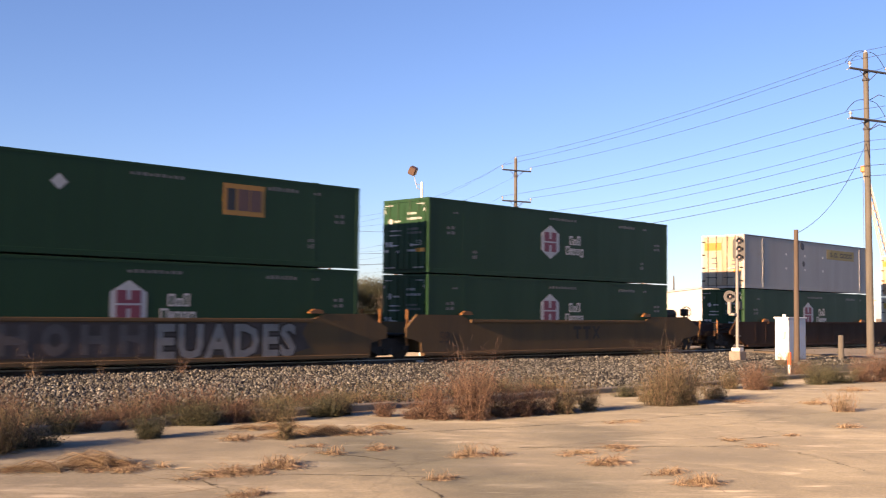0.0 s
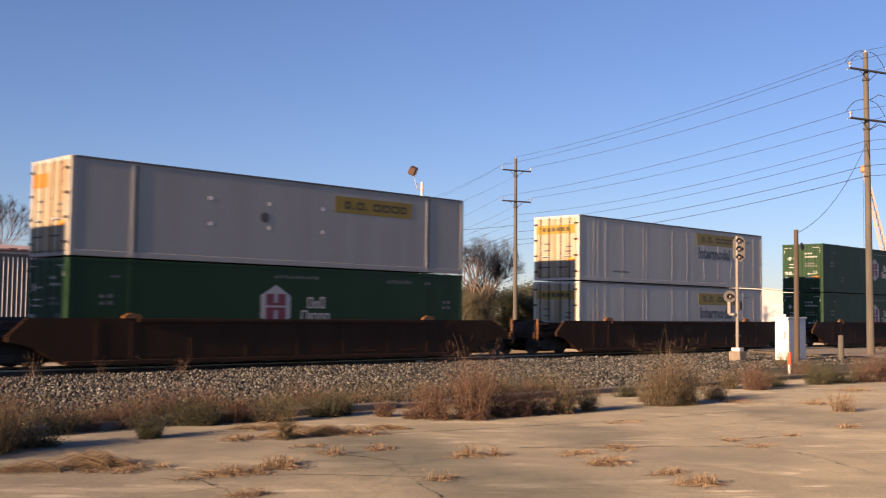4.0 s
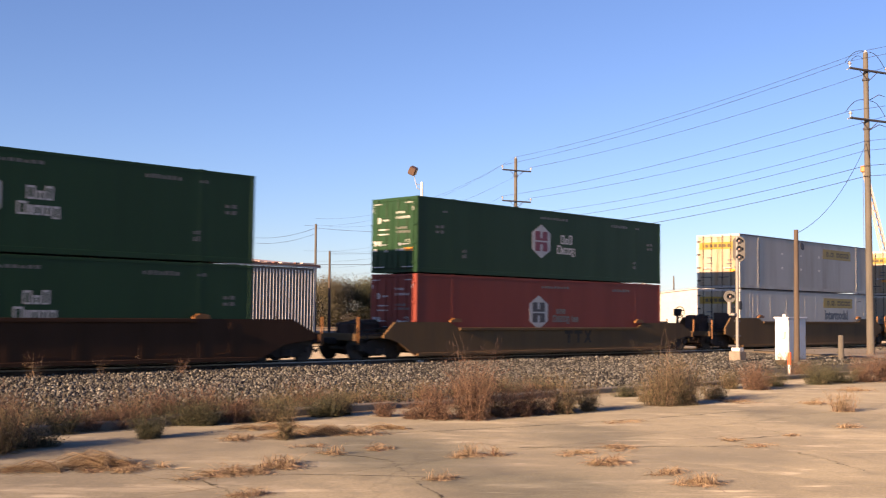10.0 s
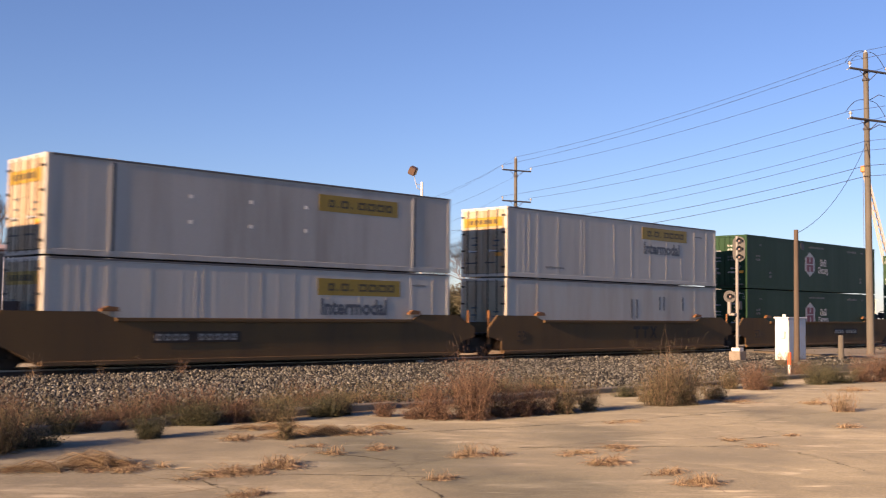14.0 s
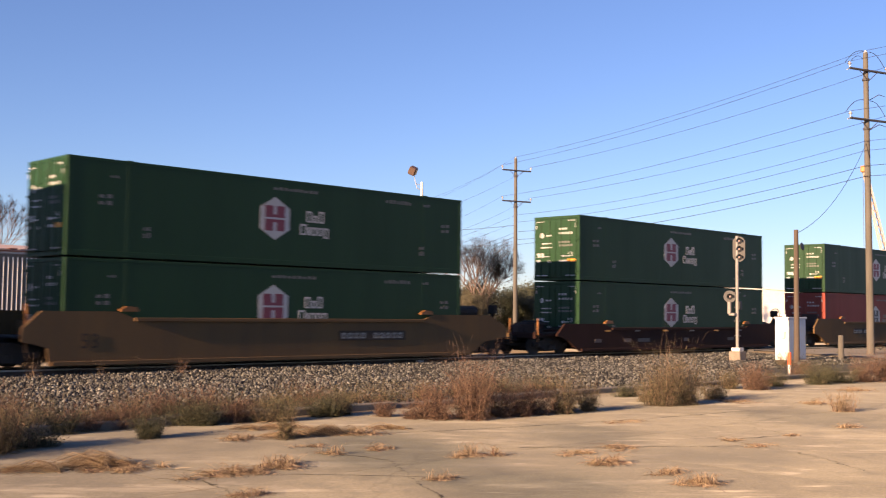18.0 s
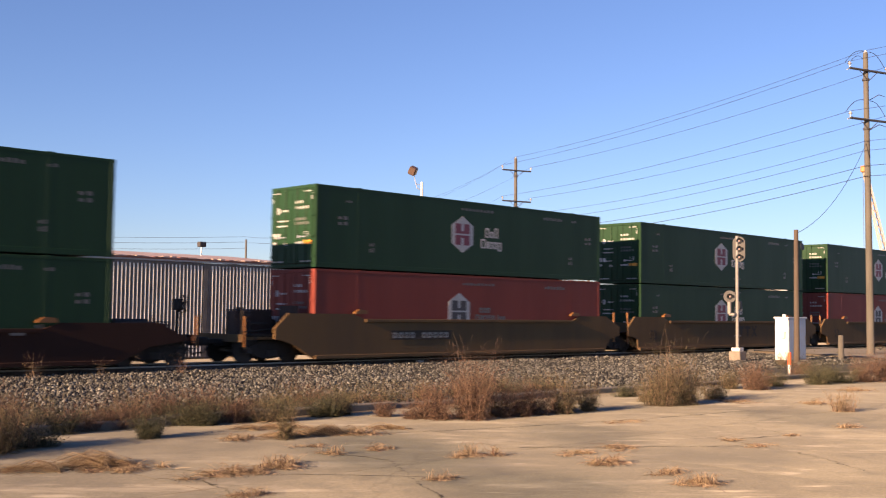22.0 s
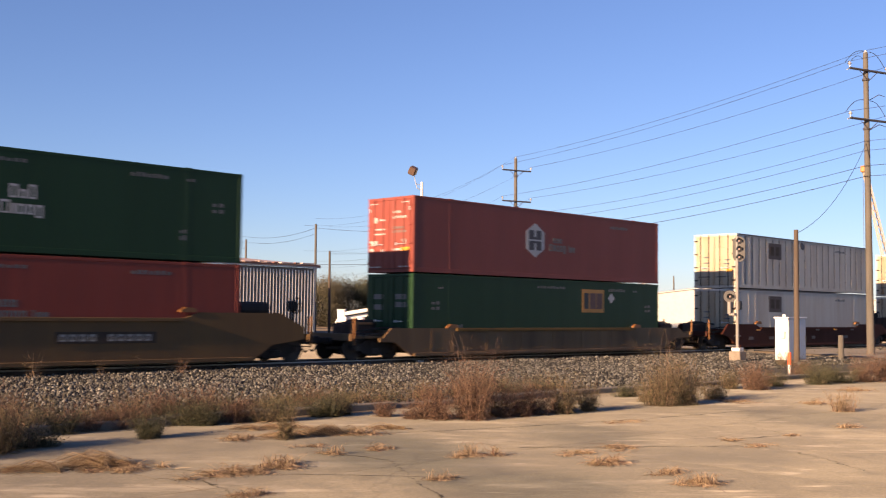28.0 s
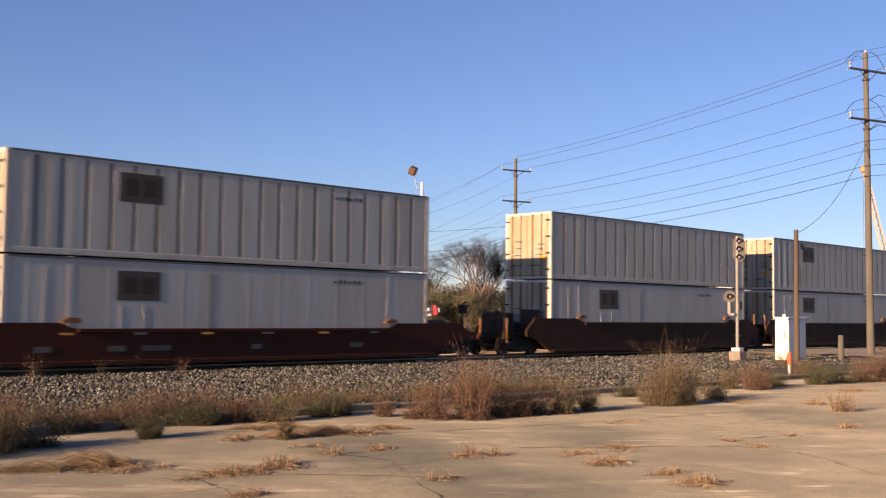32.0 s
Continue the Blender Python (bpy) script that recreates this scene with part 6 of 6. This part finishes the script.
def tree(x, y, h, wide, leaf, n, seed, label, size=0.115, low=0.08, depth=4):
    """A trunk with forking limbs, and a crown of many small leaves gathered in uneven clumps."""
    rnd = random.Random(seed)
    t = thing("tree", label, "tree", "trees beyond the track", pose(x, y, -0.16))
    bm = bmesh.new()
    tips = []
    branches(bm, Vector((0, 0, 0)), Vector((rnd.uniform(-0.08, 0.08), rnd.uniform(-0.08, 0.08), 1)).normalized(), h * 0.30, h * 0.013, depth, rnd, tips)
    sx = wide / max(0.5, max(abs(q.x) for q in tips) + max(abs(q.y) for q in tips))
    sz = h / max(q.z for q in tips)
    m = Matrix.Diagonal((sx, sx, sz, 1))
    bm.transform(m)
    tips = [m @ q for q in tips]
    part("trunk", bm, M_BARK, t, "forked grey trunk and limbs")
    if n:
        verts, faces = [], []
        cl = [q + Vector((rnd.gauss(0, 0.3), rnd.gauss(0, 0.3), rnd.gauss(0, 0.2))) for q in tips]
        while len(cl) < 160:
            q = rnd.choice(tips)
            cl.append(Vector((q.x * rnd.uniform(0.2, 1.1), q.y * rnd.uniform(0.2, 1.1), h * rnd.uniform(low, 0.9))))
        for _ in range(int(n * 6.0)):
            c = rnd.choice(cl)
            o = c + Vector((rnd.gauss(0, 1), rnd.gauss(0, 1), rnd.gauss(0, 0.75))) * (wide * 0.085)
            if o.z < 0.1:
                o.z = rnd.uniform(0.1, 1.0)
            s = size * rnd.uniform(0.5, 1.4)
            a = Vector((rnd.gauss(0, 1), rnd.gauss(0, 1), rnd.gauss(0, 1))).normalized()
            b = a.orthogonal().normalized()
            k = len(verts)
            verts += [tuple(o - a * s), tuple(o + b * s * 0.6), tuple(o + a * s), tuple(o - b * s * 0.6)]
            faces.append((k, k + 1, k + 2, k + 3))
        me = bpy.data.meshes.new("crown")
        me.from_pydata(verts, [], faces)
        soften(me, (0, 0, h * 0.35), 0.15)
        link("crown", me, leaf, t, "uneven leafy crown")
    return t


def bare_tree(x, y, h, wide, seed, label, depth=6):
    rnd = random.Random(seed)
    t = thing("bare_tree", label, "tree", "trees beyond the track", pose(x, y, -0.16))
    bm = bmesh.new()
    tips = []
    branches(bm, Vector((0, 0, 0)), Vector((0.03, 0.02, 1)).normalized(), h * 0.15, h * 0.0075, depth, rnd, tips, 0.62)
    sx = wide / max(0.5, max(abs(q.x) for q in tips) + max(abs(q.y) for q in tips))
    sz = h / max(q.z for q in tips)
    m = Matrix.Diagonal((sx, sx, sz, 1))
    bm.transform(m)
    part("trunk", bm, M_TWIG, t, "grey trunk and bare limbs")
    verts, faces = [], []
    for q in tips:
        for _ in range(14):
            p0 = m @ q
            d = Vector((rnd.gauss(0, 1), rnd.gauss(0, 1), rnd.gauss(0.3, 1))).normalized() * rnd.uniform(0.3, 0.8)
            w = Vector((0.016, 0.016, 0))
            k = len(verts)
            verts += [tuple(p0 - w), tuple(p0 + w), tuple(p0 + d)]
            faces.append((k, k + 1, k + 2))
    me = bpy.data.meshes.new("twig_crown")
    me.from_pydata(verts, [], faces)
    link("twig_crown", me, M_TWIG, t, "fine bare twigs")
    return t


bare_tree(68.5, 65.0, 9.2, 9.5, 3, "large bare grey tree", 7)
bare_tree(67.6, 69.8, 7.6, 6.0, 21, "bare grey tree behind the light mast", 7)
bare_tree(75.0, 71.0, 8.6, 8.5, 11, "large bare grey tree", 7)
bare_tree(61.5, 84.0, 7.0, 6.0, 12, "bare grey tree behind the hall", 6)
bare_tree(43.5, 109.0, 13.6, 8.0, 5, "tall bare tree behind the hall", 6)
bare_tree(110.0, 77.0, 7.6, 8.0, 14, "bare grey tree behind the shed", 6)
bare_tree(71.6, 66.6, 9.0, 7.5, 27, "large bare grey tree", 7)
for i, (x, y, h, w, leaf, n, lab) in enumerate((
    (64.5, 79.5, 5.8, 8.0, M_LEAF2, 3600, "olive brown bushy tree"), (70.5, 78.0, 6.4, 7.0, M_LEAF, 3600, "dark green bushy tree"), (59.5, 83.5, 4.6, 7.0, M_LEAF3, 2800, "dead brown bushy tree"),
    (66.5, 70.5, 4.6, 6.5, M_LEAF3, 3000, "dead brown bushy tree"), (71.0, 67.5, 3.9, 6.0, M_LEAF2, 2800, "olive brown bushy tree"), (76.0, 64.5, 4.9, 6.0, M_LEAF, 3600, "dark green bushy tree"), (79.5, 61.5, 5.1, 6.0, M_LEAF, 3600, "dark green bushy tree"),
    (84.0, 59.5, 4.0, 5.5, M_LEAF2, 2600, "olive brown bushy tree"), (91.0, 66.0, 5.2, 6.5, M_LEAF2, 2800, "olive brown bushy tree"), (96.5, 74.0, 5.4, 7.0, M_LEAF3, 2600, "dead brown bushy tree"), (73.0, 86.0, 6.2, 8.0, M_LEAF2, 2600, "olive brown bushy tree"),
    (62.0, 91.0, 4.8, 6.5, M_LEAF2, 2400, "olive brown bushy tree"), (118.0, 71.0, 4.8, 6.5, M_LEAF2, 2200, "olive brown bushy tree"), (109.0, 79.0, 5.2, 7.0, M_LEAF3, 2200, "dead brown bushy tree"), (88.0, 73.0, 5.0, 7.0, M_LEAF3, 2400, "dead brown bushy tree"),
)):
    tree(x * 1.5, y * 1.5, h * 1.1 - 0.4 if i in (0, 1, 2, 3, 10) else (h - 2.1) * 1.3 + 2.1, w * 1.45, leaf, int(n * (2.1 if i in (0, 1, 2, 3, 10) else 1.5 if i in (5, 6) else 0.5)), 40 + i, lab, 0.10 if i in (0, 1, 2, 3, 10) else 0.12 if i in (5, 6) else 0.19)
tree(79.5, 75.2, 4.6, 7.0, M_LEAF2, 4000, 77, "olive brown bushy tree under the bare trees", 0.10)
tree(83.0, 72.5, 4.2, 6.0, M_LEAF, 4000, 78, "dark green bushy tree", 0.10)
tree(67.3, 63.7, 3.6, 5.0, M_LEAF2, 5000, 79, "olive brown bush under the bare trees", 0.075)
tree(66.6, 66.2, 3.4, 4.5, M_LEAF, 4000, 80, "dark green bush under the bare trees", 0.075)

# ---- weeds ----
def bush(n, height, spread, lean, leaf_len, per, seed):
    """Wandering stems in a loose fan, with short curling leaves below and feathery sprigs towards the tips: (stem mesh, leaf mesh)."""
    r = random.Random(seed)
    sv, sf, lv, lf = [], [], [], []
    crowns = [(r.gauss(0, spread * 0.22), r.gauss(0, spread * 0.22), r.uniform(0.55, 1.0)) for _ in range(max(3, n // 60))]
    crowns[0] = (crowns[0][0] * 0.3, crowns[0][1] * 0.3, 1.0)
    for _ in range(n):
        cx, cy, big = r.choice(crowns)
        a = r.uniform(0, math.tau)
        rel = math.sqrt(r.random())
        rad = spread * 0.30 * rel
        bx, by = cx + rad * math.cos(a), cy + rad * math.sin(a)
        out = a + r.uniform(-1.2, 1.2)
        h = height * big * (0.20 + 0.80 * r.random() ** 1.05)
        tip = h * lean * (0.05 + 0.5 * rel + r.uniform(-0.2, 0.7)) + spread * 0.40 * rel * r.random()
        w = 0.0023 * r.uniform(0.5, 1.6)
        face = r.uniform(0, math.tau)
        px, py, tw = math.cos(face) * w, math.sin(face) * w, r.uniform(-0.4, 0.4) * w
        base = len(sv)
        pts = []
        kink, sag = r.gauss(0, 0.55), r.uniform(0.05, 0.40)
        for s in range(6):
            u = s / 5
            d = tip * u ** 1.35
            o2 = out + kink * u
            pts.append(Vector((bx + math.cos(o2) * d + r.gauss(0, 0.012) * s ** 0.5, by + math.sin(o2) * d + r.gauss(0, 0.012) * s ** 0.5, h * (u - sag * u ** 3 * 0.5))))
        for s, q in enumerate(pts):
            ww = 1 - 0.75 * s / 5
            sv += [(q.x - px * ww, q.y - py * ww, q.z - tw * ww), (q.x + px * ww, q.y + py * ww, q.z + tw * ww)]
        for s in range(5):
            k = base + 2 * s
            sf.append((k, k + 1, k + 3, k + 2))
        for q_ in range(per):
            sprig = q_ % 2 == 1
            u = r.uniform(0.45, 0.99) if sprig else 0.02 + 0.80 * r.random() ** 1.25
            k = min(4, int(u * 5))
            q = pts[k].lerp(pts[k + 1], u * 5 - k)
            b = r.uniform(0, math.tau)
            ln = leaf_len * r.uniform(0.4, 1.4) * (0.75 if sprig else 1.25 - 0.7 * u)
            rise = r.uniform(0.5, 1.35) if sprig else r.uniform(-0.5, 1.2)
            o = Vector((math.cos(b), math.sin(b), 0)) * math.cos(rise)
            curl = r.uniform(-0.5, 0.5)
            m = q + (o + Vector((0, 0, math.sin(rise)))) * ln * 0.55
            t = m + (Vector((o.x - o.y * curl, o.y + o.x * curl, 0)) + Vector((0, 0, math.sin(rise) * 0.5 - (0.0 if sprig else 0.45)))) * ln * 0.5
            w2 = Vector((-o.y, o.x, r.uniform(-0.8, 0.8))) * (0.0030 if sprig else 0.0042) * r.uniform(0.5, 1.5)
            for v in (q, m, t):
                v.z = max(v.z, 0.01)
            k = len(lv)
            lv += [tuple(q - w2 * 0.6), tuple(q + w2 * 0.6), tuple(m + w2), tuple(t), tuple(m - w2)]
            lf += [(k, k + 1, k + 2, k + 4), (k + 4, k + 2, k + 3)]
    return (sv, sf), (lv, lf)


def tall_weed(x, y, h, r, tone, n, seed, z=-0.01, lean=0.5):
    main = {"rust": M_RUST, "olive": M_OLIVE, "green": M_WEED, "straw": M_STRAW}[tone]
    word = {"rust": "rusty brown", "olive": "olive brown", "green": "green", "straw": "straw coloured"}[tone]
    c = thing("weed_clump", f"{word} dry weed clump at the pavement edge", "weed", "weeds along the pavement edge", pose(x, y, z))
    stems, leaves = bush(max(14, int(n * 0.95)), h * (1.30 if h > 1.2 else 1.16 if h > 0.7 else 1.25), r * 1.0, lean * (1.7 if tone == "green" else 0.85), 0.075 + 0.085 * h, 4 if tone == "straw" else 9, seed)
    for nm, (v, f), material in (("stalk", stems, M_DRYSTEM if tone != "green" else M_OLIVE), ("foliage", leaves, main)):
        me = bpy.data.meshes.new(nm)
        me.from_pydata(v, [], f)
        link(nm, me, material, c)
    return c


# x, y, height, radius, tone, blades
for i, (x, y, h, r, tone, n) in enumerate((
    (14.72, 14.07, 1.44, 0.63, "rust", 560), (14.25, 14.44, 0.80, 0.62, "rust", 380), (13.92, 14.70, 0.48, 0.41, "rust", 200), (15.43, 14.07, 0.88, 0.57, "rust", 340), (15.96, 13.95, 0.78, 0.51, "rust", 320),
    (16.59, 13.90, 0.85, 0.59, "rust", 320), (17.20, 13.74, 0.98, 0.60, "olive", 380), (17.88, 13.69, 0.70, 0.38, "olive", 260), (20.43, 13.44, 1.51, 0.65, "olive", 520), (21.06, 13.33, 1.34, 0.66, "olive", 460),
    (20.90, 14.21, 0.78, 0.51, "olive", 220), (22.95, 13.90, 0.82, 0.53, "olive", 240), (26.76, 14.88, 0.96, 0.64, "rust", 420), (26.63, 15.50, 0.78, 0.51, "olive", 240), (28.63, 15.20, 0.62, 0.53, "green", 240),
    (21.88, 15.54, 0.42, 0.54, "green", 200), (30.79, 14.88, 0.99, 0.88, "green", 460), (31.94, 14.71, 0.90, 0.90, "green", 400), (33.14, 14.53, 1.10, 0.81, "rust", 380), (34.23, 14.45, 1.27, 0.71, "rust", 360),
    (33.75, 16.90, 0.57, 0.74, "rust", 240), (22.11, 10.28, 0.60, 0.36, "straw", 260), (40.18, 20.60, 0.68, 0.88, "olive", 200), (6.12, 14.87, 1.05, 0.45, "olive", 420), (6.60, 15.25, 0.62, 0.40, "olive", 200),
    (6.98, 15.12, 0.34, 0.50, "green", 170), (6.87, 16.56, 0.95, 0.45, "rust", 400), (8.60, 15.16, 0.55, 0.32, "green", 340), (9.30, 16.71, 0.53, 0.44, "rust", 240), (10.08, 16.45, 0.54, 0.45, "green", 340),
    (10.42, 16.18, 0.49, 0.39, "green", 300), (10.04, 16.96, 0.60, 0.46, "rust", 300), (10.98, 16.23, 0.51, 0.46, "rust", 260), (11.49, 16.08, 0.46, 0.40, "olive", 260), (10.75, 17.17, 0.62, 0.54, "rust", 260),
    (10.12, 13.64, 0.62, 0.18, "olive", 150), (11.78, 15.97, 0.52, 0.40, "green", 260), (12.72, 16.18, 0.43, 0.35, "green", 220), (13.43, 16.20, 0.46, 0.36, "olive", 260), (12.98, 15.98, 0.48, 0.35, "green", 220),
    # next two clumps: added left of the view to shade the edge clump
    (5.35, 14.60, 0.90, 0.60, "rust", 240), (5.75, 15.30, 0.85, 0.55, "olive", 240), (8.33, 16.71, 0.42, 0.48, "rust", 260), (8.84, 16.74, 0.43, 0.43, "rust", 240), (7.83, 16.48, 0.41, 0.41, "green", 240), (13.74, 15.39, 0.38, 0.35, "rust", 160), (17.18, 29.08, 1.04, 0.22, "straw", 30),
    (16.06, 29.11, 0.84, 0.22, "straw", 26), (14.49, 28.17, 0.64, 0.17, "straw", 22), (16.86, 27.90, 0.67, 0.26, "rust", 40), (12.58, 28.25, 0.91, 0.32, "straw", 40),
)):
    tall_weed(x, y, h, r, tone, n, 100 + 7 * i, 0.05 if y > 16.8 else -0.01)
# a loose fringe of low weeds where the gravel meets the kerb
_r = random.Random(31)
for i in range(84):
    x = 6.4 + 15.0 * (i % 42) / 41 + _r.gauss(0, 0.2)
    back = abs(_r.gauss(0, 0.5)) + (0.7 if i >= 42 else 0.0)
    tall_weed(x, 16.95 + back, _r.uniform(0.22, 0.78) * (1.0 if i < 42 else 0.9), _r.uniform(0.3, 0.75), _r.choice(("rust", "olive", "olive", "green")), 56 if i < 42 else 44, 500 + i, 0.05, 0.95)

# low dry tufts in the joints and cracks of the slabs: x, y, reach, height, blades
def swept_tuft(x, y, reach, h, n, seed, combed):
    """A low heap of dead grass: combed over one way, or curling out from a few roots, with loose straws round it."""
    r = random.Random(seed)
    c = thing("grass_tuft", "bleached dry grass heap combed flat on the slab" if combed else "bleached dry grass tuft in a pavement crack", "grass", "dry tufts on the slabs", pose(x, y, 0.0))
    way = 2.36 + r.uniform(-0.3, 0.3)
    roots = [(r.gauss(0, reach * 0.5), r.gauss(0, reach * 0.22), r.uniform(0.35, 1.0)) for _ in range(r.randint(4, 8))]
    for nm, material, part_n in (("straw", M_STRAW, int(n * 1.4)), ("brown_straw", M_RUST, int(n * 0.8))):
        v, f = [], []
        for q in range(part_n):
            ox, oy, big = r.choice(roots)
            loose = q % 4 == 0
            sc = 0.34 * reach if loose else 0.04
            ox, oy = ox + r.gauss(0, sc), oy + r.gauss(0, sc)
            a = way + r.gauss(0, 0.28) if combed else r.uniform(0, math.tau)
            ln = reach * (r.uniform(0.5, 1.5) if combed else r.uniform(0.25, 1.0)) * big
            top = 0.02 if loose else h * big * r.uniform(0.2, 1.0) ** (1.4 if combed else 2.6) * 1.2
            w = 0.0024 * r.uniform(0.6, 1.6)
            px, py = -math.sin(a) * w, math.cos(a) * w
            bend = r.gauss(0, 0.35)
            tw = r.uniform(-1.2, 1.2) * w
            k = len(v)
            end = r.uniform(0.02, 0.4) if combed else r.uniform(0.02, 1.1)
            for u, z in ((0, 0), (0.25, 0.75), (0.55, 1.0), (1.0, end)):
                cx, cy, ww = ox + math.cos(a + bend * u) * ln * u, oy + math.sin(a + bend * u) * ln * u, 1 - 0.75 * u
                v += [(cx - px * ww, cy - py * ww, z * top + 0.003 - tw * ww * 0.5), (cx + px * ww, cy + py * ww, z * top + 0.005 + tw * ww * 0.5)]
            for s in range(3):
                f.append((k + 2 * s, k + 2 * s + 1, k + 2 * s + 3, k + 2 * s + 2))
        me = bpy.data.meshes.new(nm)
        me.from_pydata(v, [], f)
        tagged(link(nm, me, material, c), kind="stuff")


for i, (x, y, r, h, n) in enumerate((
    (5.84, 13.02, 0.49, 0.08, 160), (6.71, 12.67, 0.54, 0.17, 420), (6.78, 12.23, 0.32, 0.12, 200), (6.30, 12.39, 0.28, 0.06, 120), (7.37, 11.12, 0.38, 0.11, 240),
    (7.68, 11.09, 0.35, 0.18, 300), (8.29, 11.34, 0.29, 0.16, 240), (9.47, 11.77, 0.22, 0.12, 90), (10.42, 11.78, 0.20, 0.09, 160), (10.64, 13.81, 0.45, 0.10, 260),
    (11.26, 13.71, 0.51, 0.18, 320), (11.45, 13.36, 0.37, 0.14, 240), (12.37, 13.70, 0.44, 0.11, 200), (10.95, 14.83, 0.48, 0.11, 200), (9.55, 14.10, 0.35, 0.14, 160),
    (9.20, 9.21, 0.19, 0.12, 100), (11.09, 10.43, 0.30, 0.18, 240), (12.28, 9.60, 0.28, 0.07, 140), (11.77, 8.68, 0.32, 0.13, 260), (13.27, 9.52, 0.38, 0.07, 120),
    (11.72, 7.67, 0.25, 0.11, 160), (11.33, 6.94, 0.28, 0.15, 260), (15.21, 8.37, 0.26, 0.05, 80), (15.57, 9.01, 0.23, 0.05, 60), (19.09, 8.69, 0.27, 0.09, 100),
    (16.95, 8.70, 0.19, 0.05, 50), (23.65, 11.57, 0.52, 0.12, 120), (22.55, 12.98, 0.66, 0.09, 120), (28.90, 12.83, 0.62, 0.14, 120), (6.71, 9.79, 0.24, 0.09, 160),
    (16.52, 11.86, 0.42, 0.06, 70), (9.97, 12.66, 0.25, 0.06, 60),
)):
    swept_tuft(x, y, r, h, n, 900 + i, i in (0, 1, 9, 10, 12, 13))


# ---- what moves ----
def motions():
    times = [2.0 * i for i in range(17)]
    for ob, front, y, z in movers:
        walk(ob, [(t, pose(front - run(t), y, z)) for t in times])
    walk(lift_truck, [(0.0, pose(56.6, 101.5, -0.12, 0, 0, -90)), (8.0, pose(56.5, 91.7, -0.12, 0, 0, -90)), (16.0, pose(56.2, 81.9, -0.12, 0, 0, -90)), (22.0, pose(55.8, 74.4, -0.12, 0, 0, -90)), (25.0, pose(55.2, 69.2, -0.12, 0, 0, -88)),
                      (26.6, pose(54.5, 65.8, -0.12, 0, 0, -72)), (28.0, pose(54.6, 64.0, -0.12, 0, 0, -46)), (30.0, pose(56.5, 62.9, -0.12, 0, 0, -40)), (32.0, pose(58.3, 61.8, -0.12, 0, 0, -40))])
    for w, x, y in truck_wheels:
        walk(w, [(0.5 * i, pose(x, y, 0.40, 0, math.degrees(1.22 * 0.5 * i / 0.40), 0)) for i in range(65)])
    steps = [i / 15 for i in range(481)]
    for w, x in wheelsets:
        walk(w, [(t, pose(x, 0, WHEEL_R, 0, -math.degrees((run(t) + 153.0) / WHEEL_R), 0)) for t in steps])


motions()
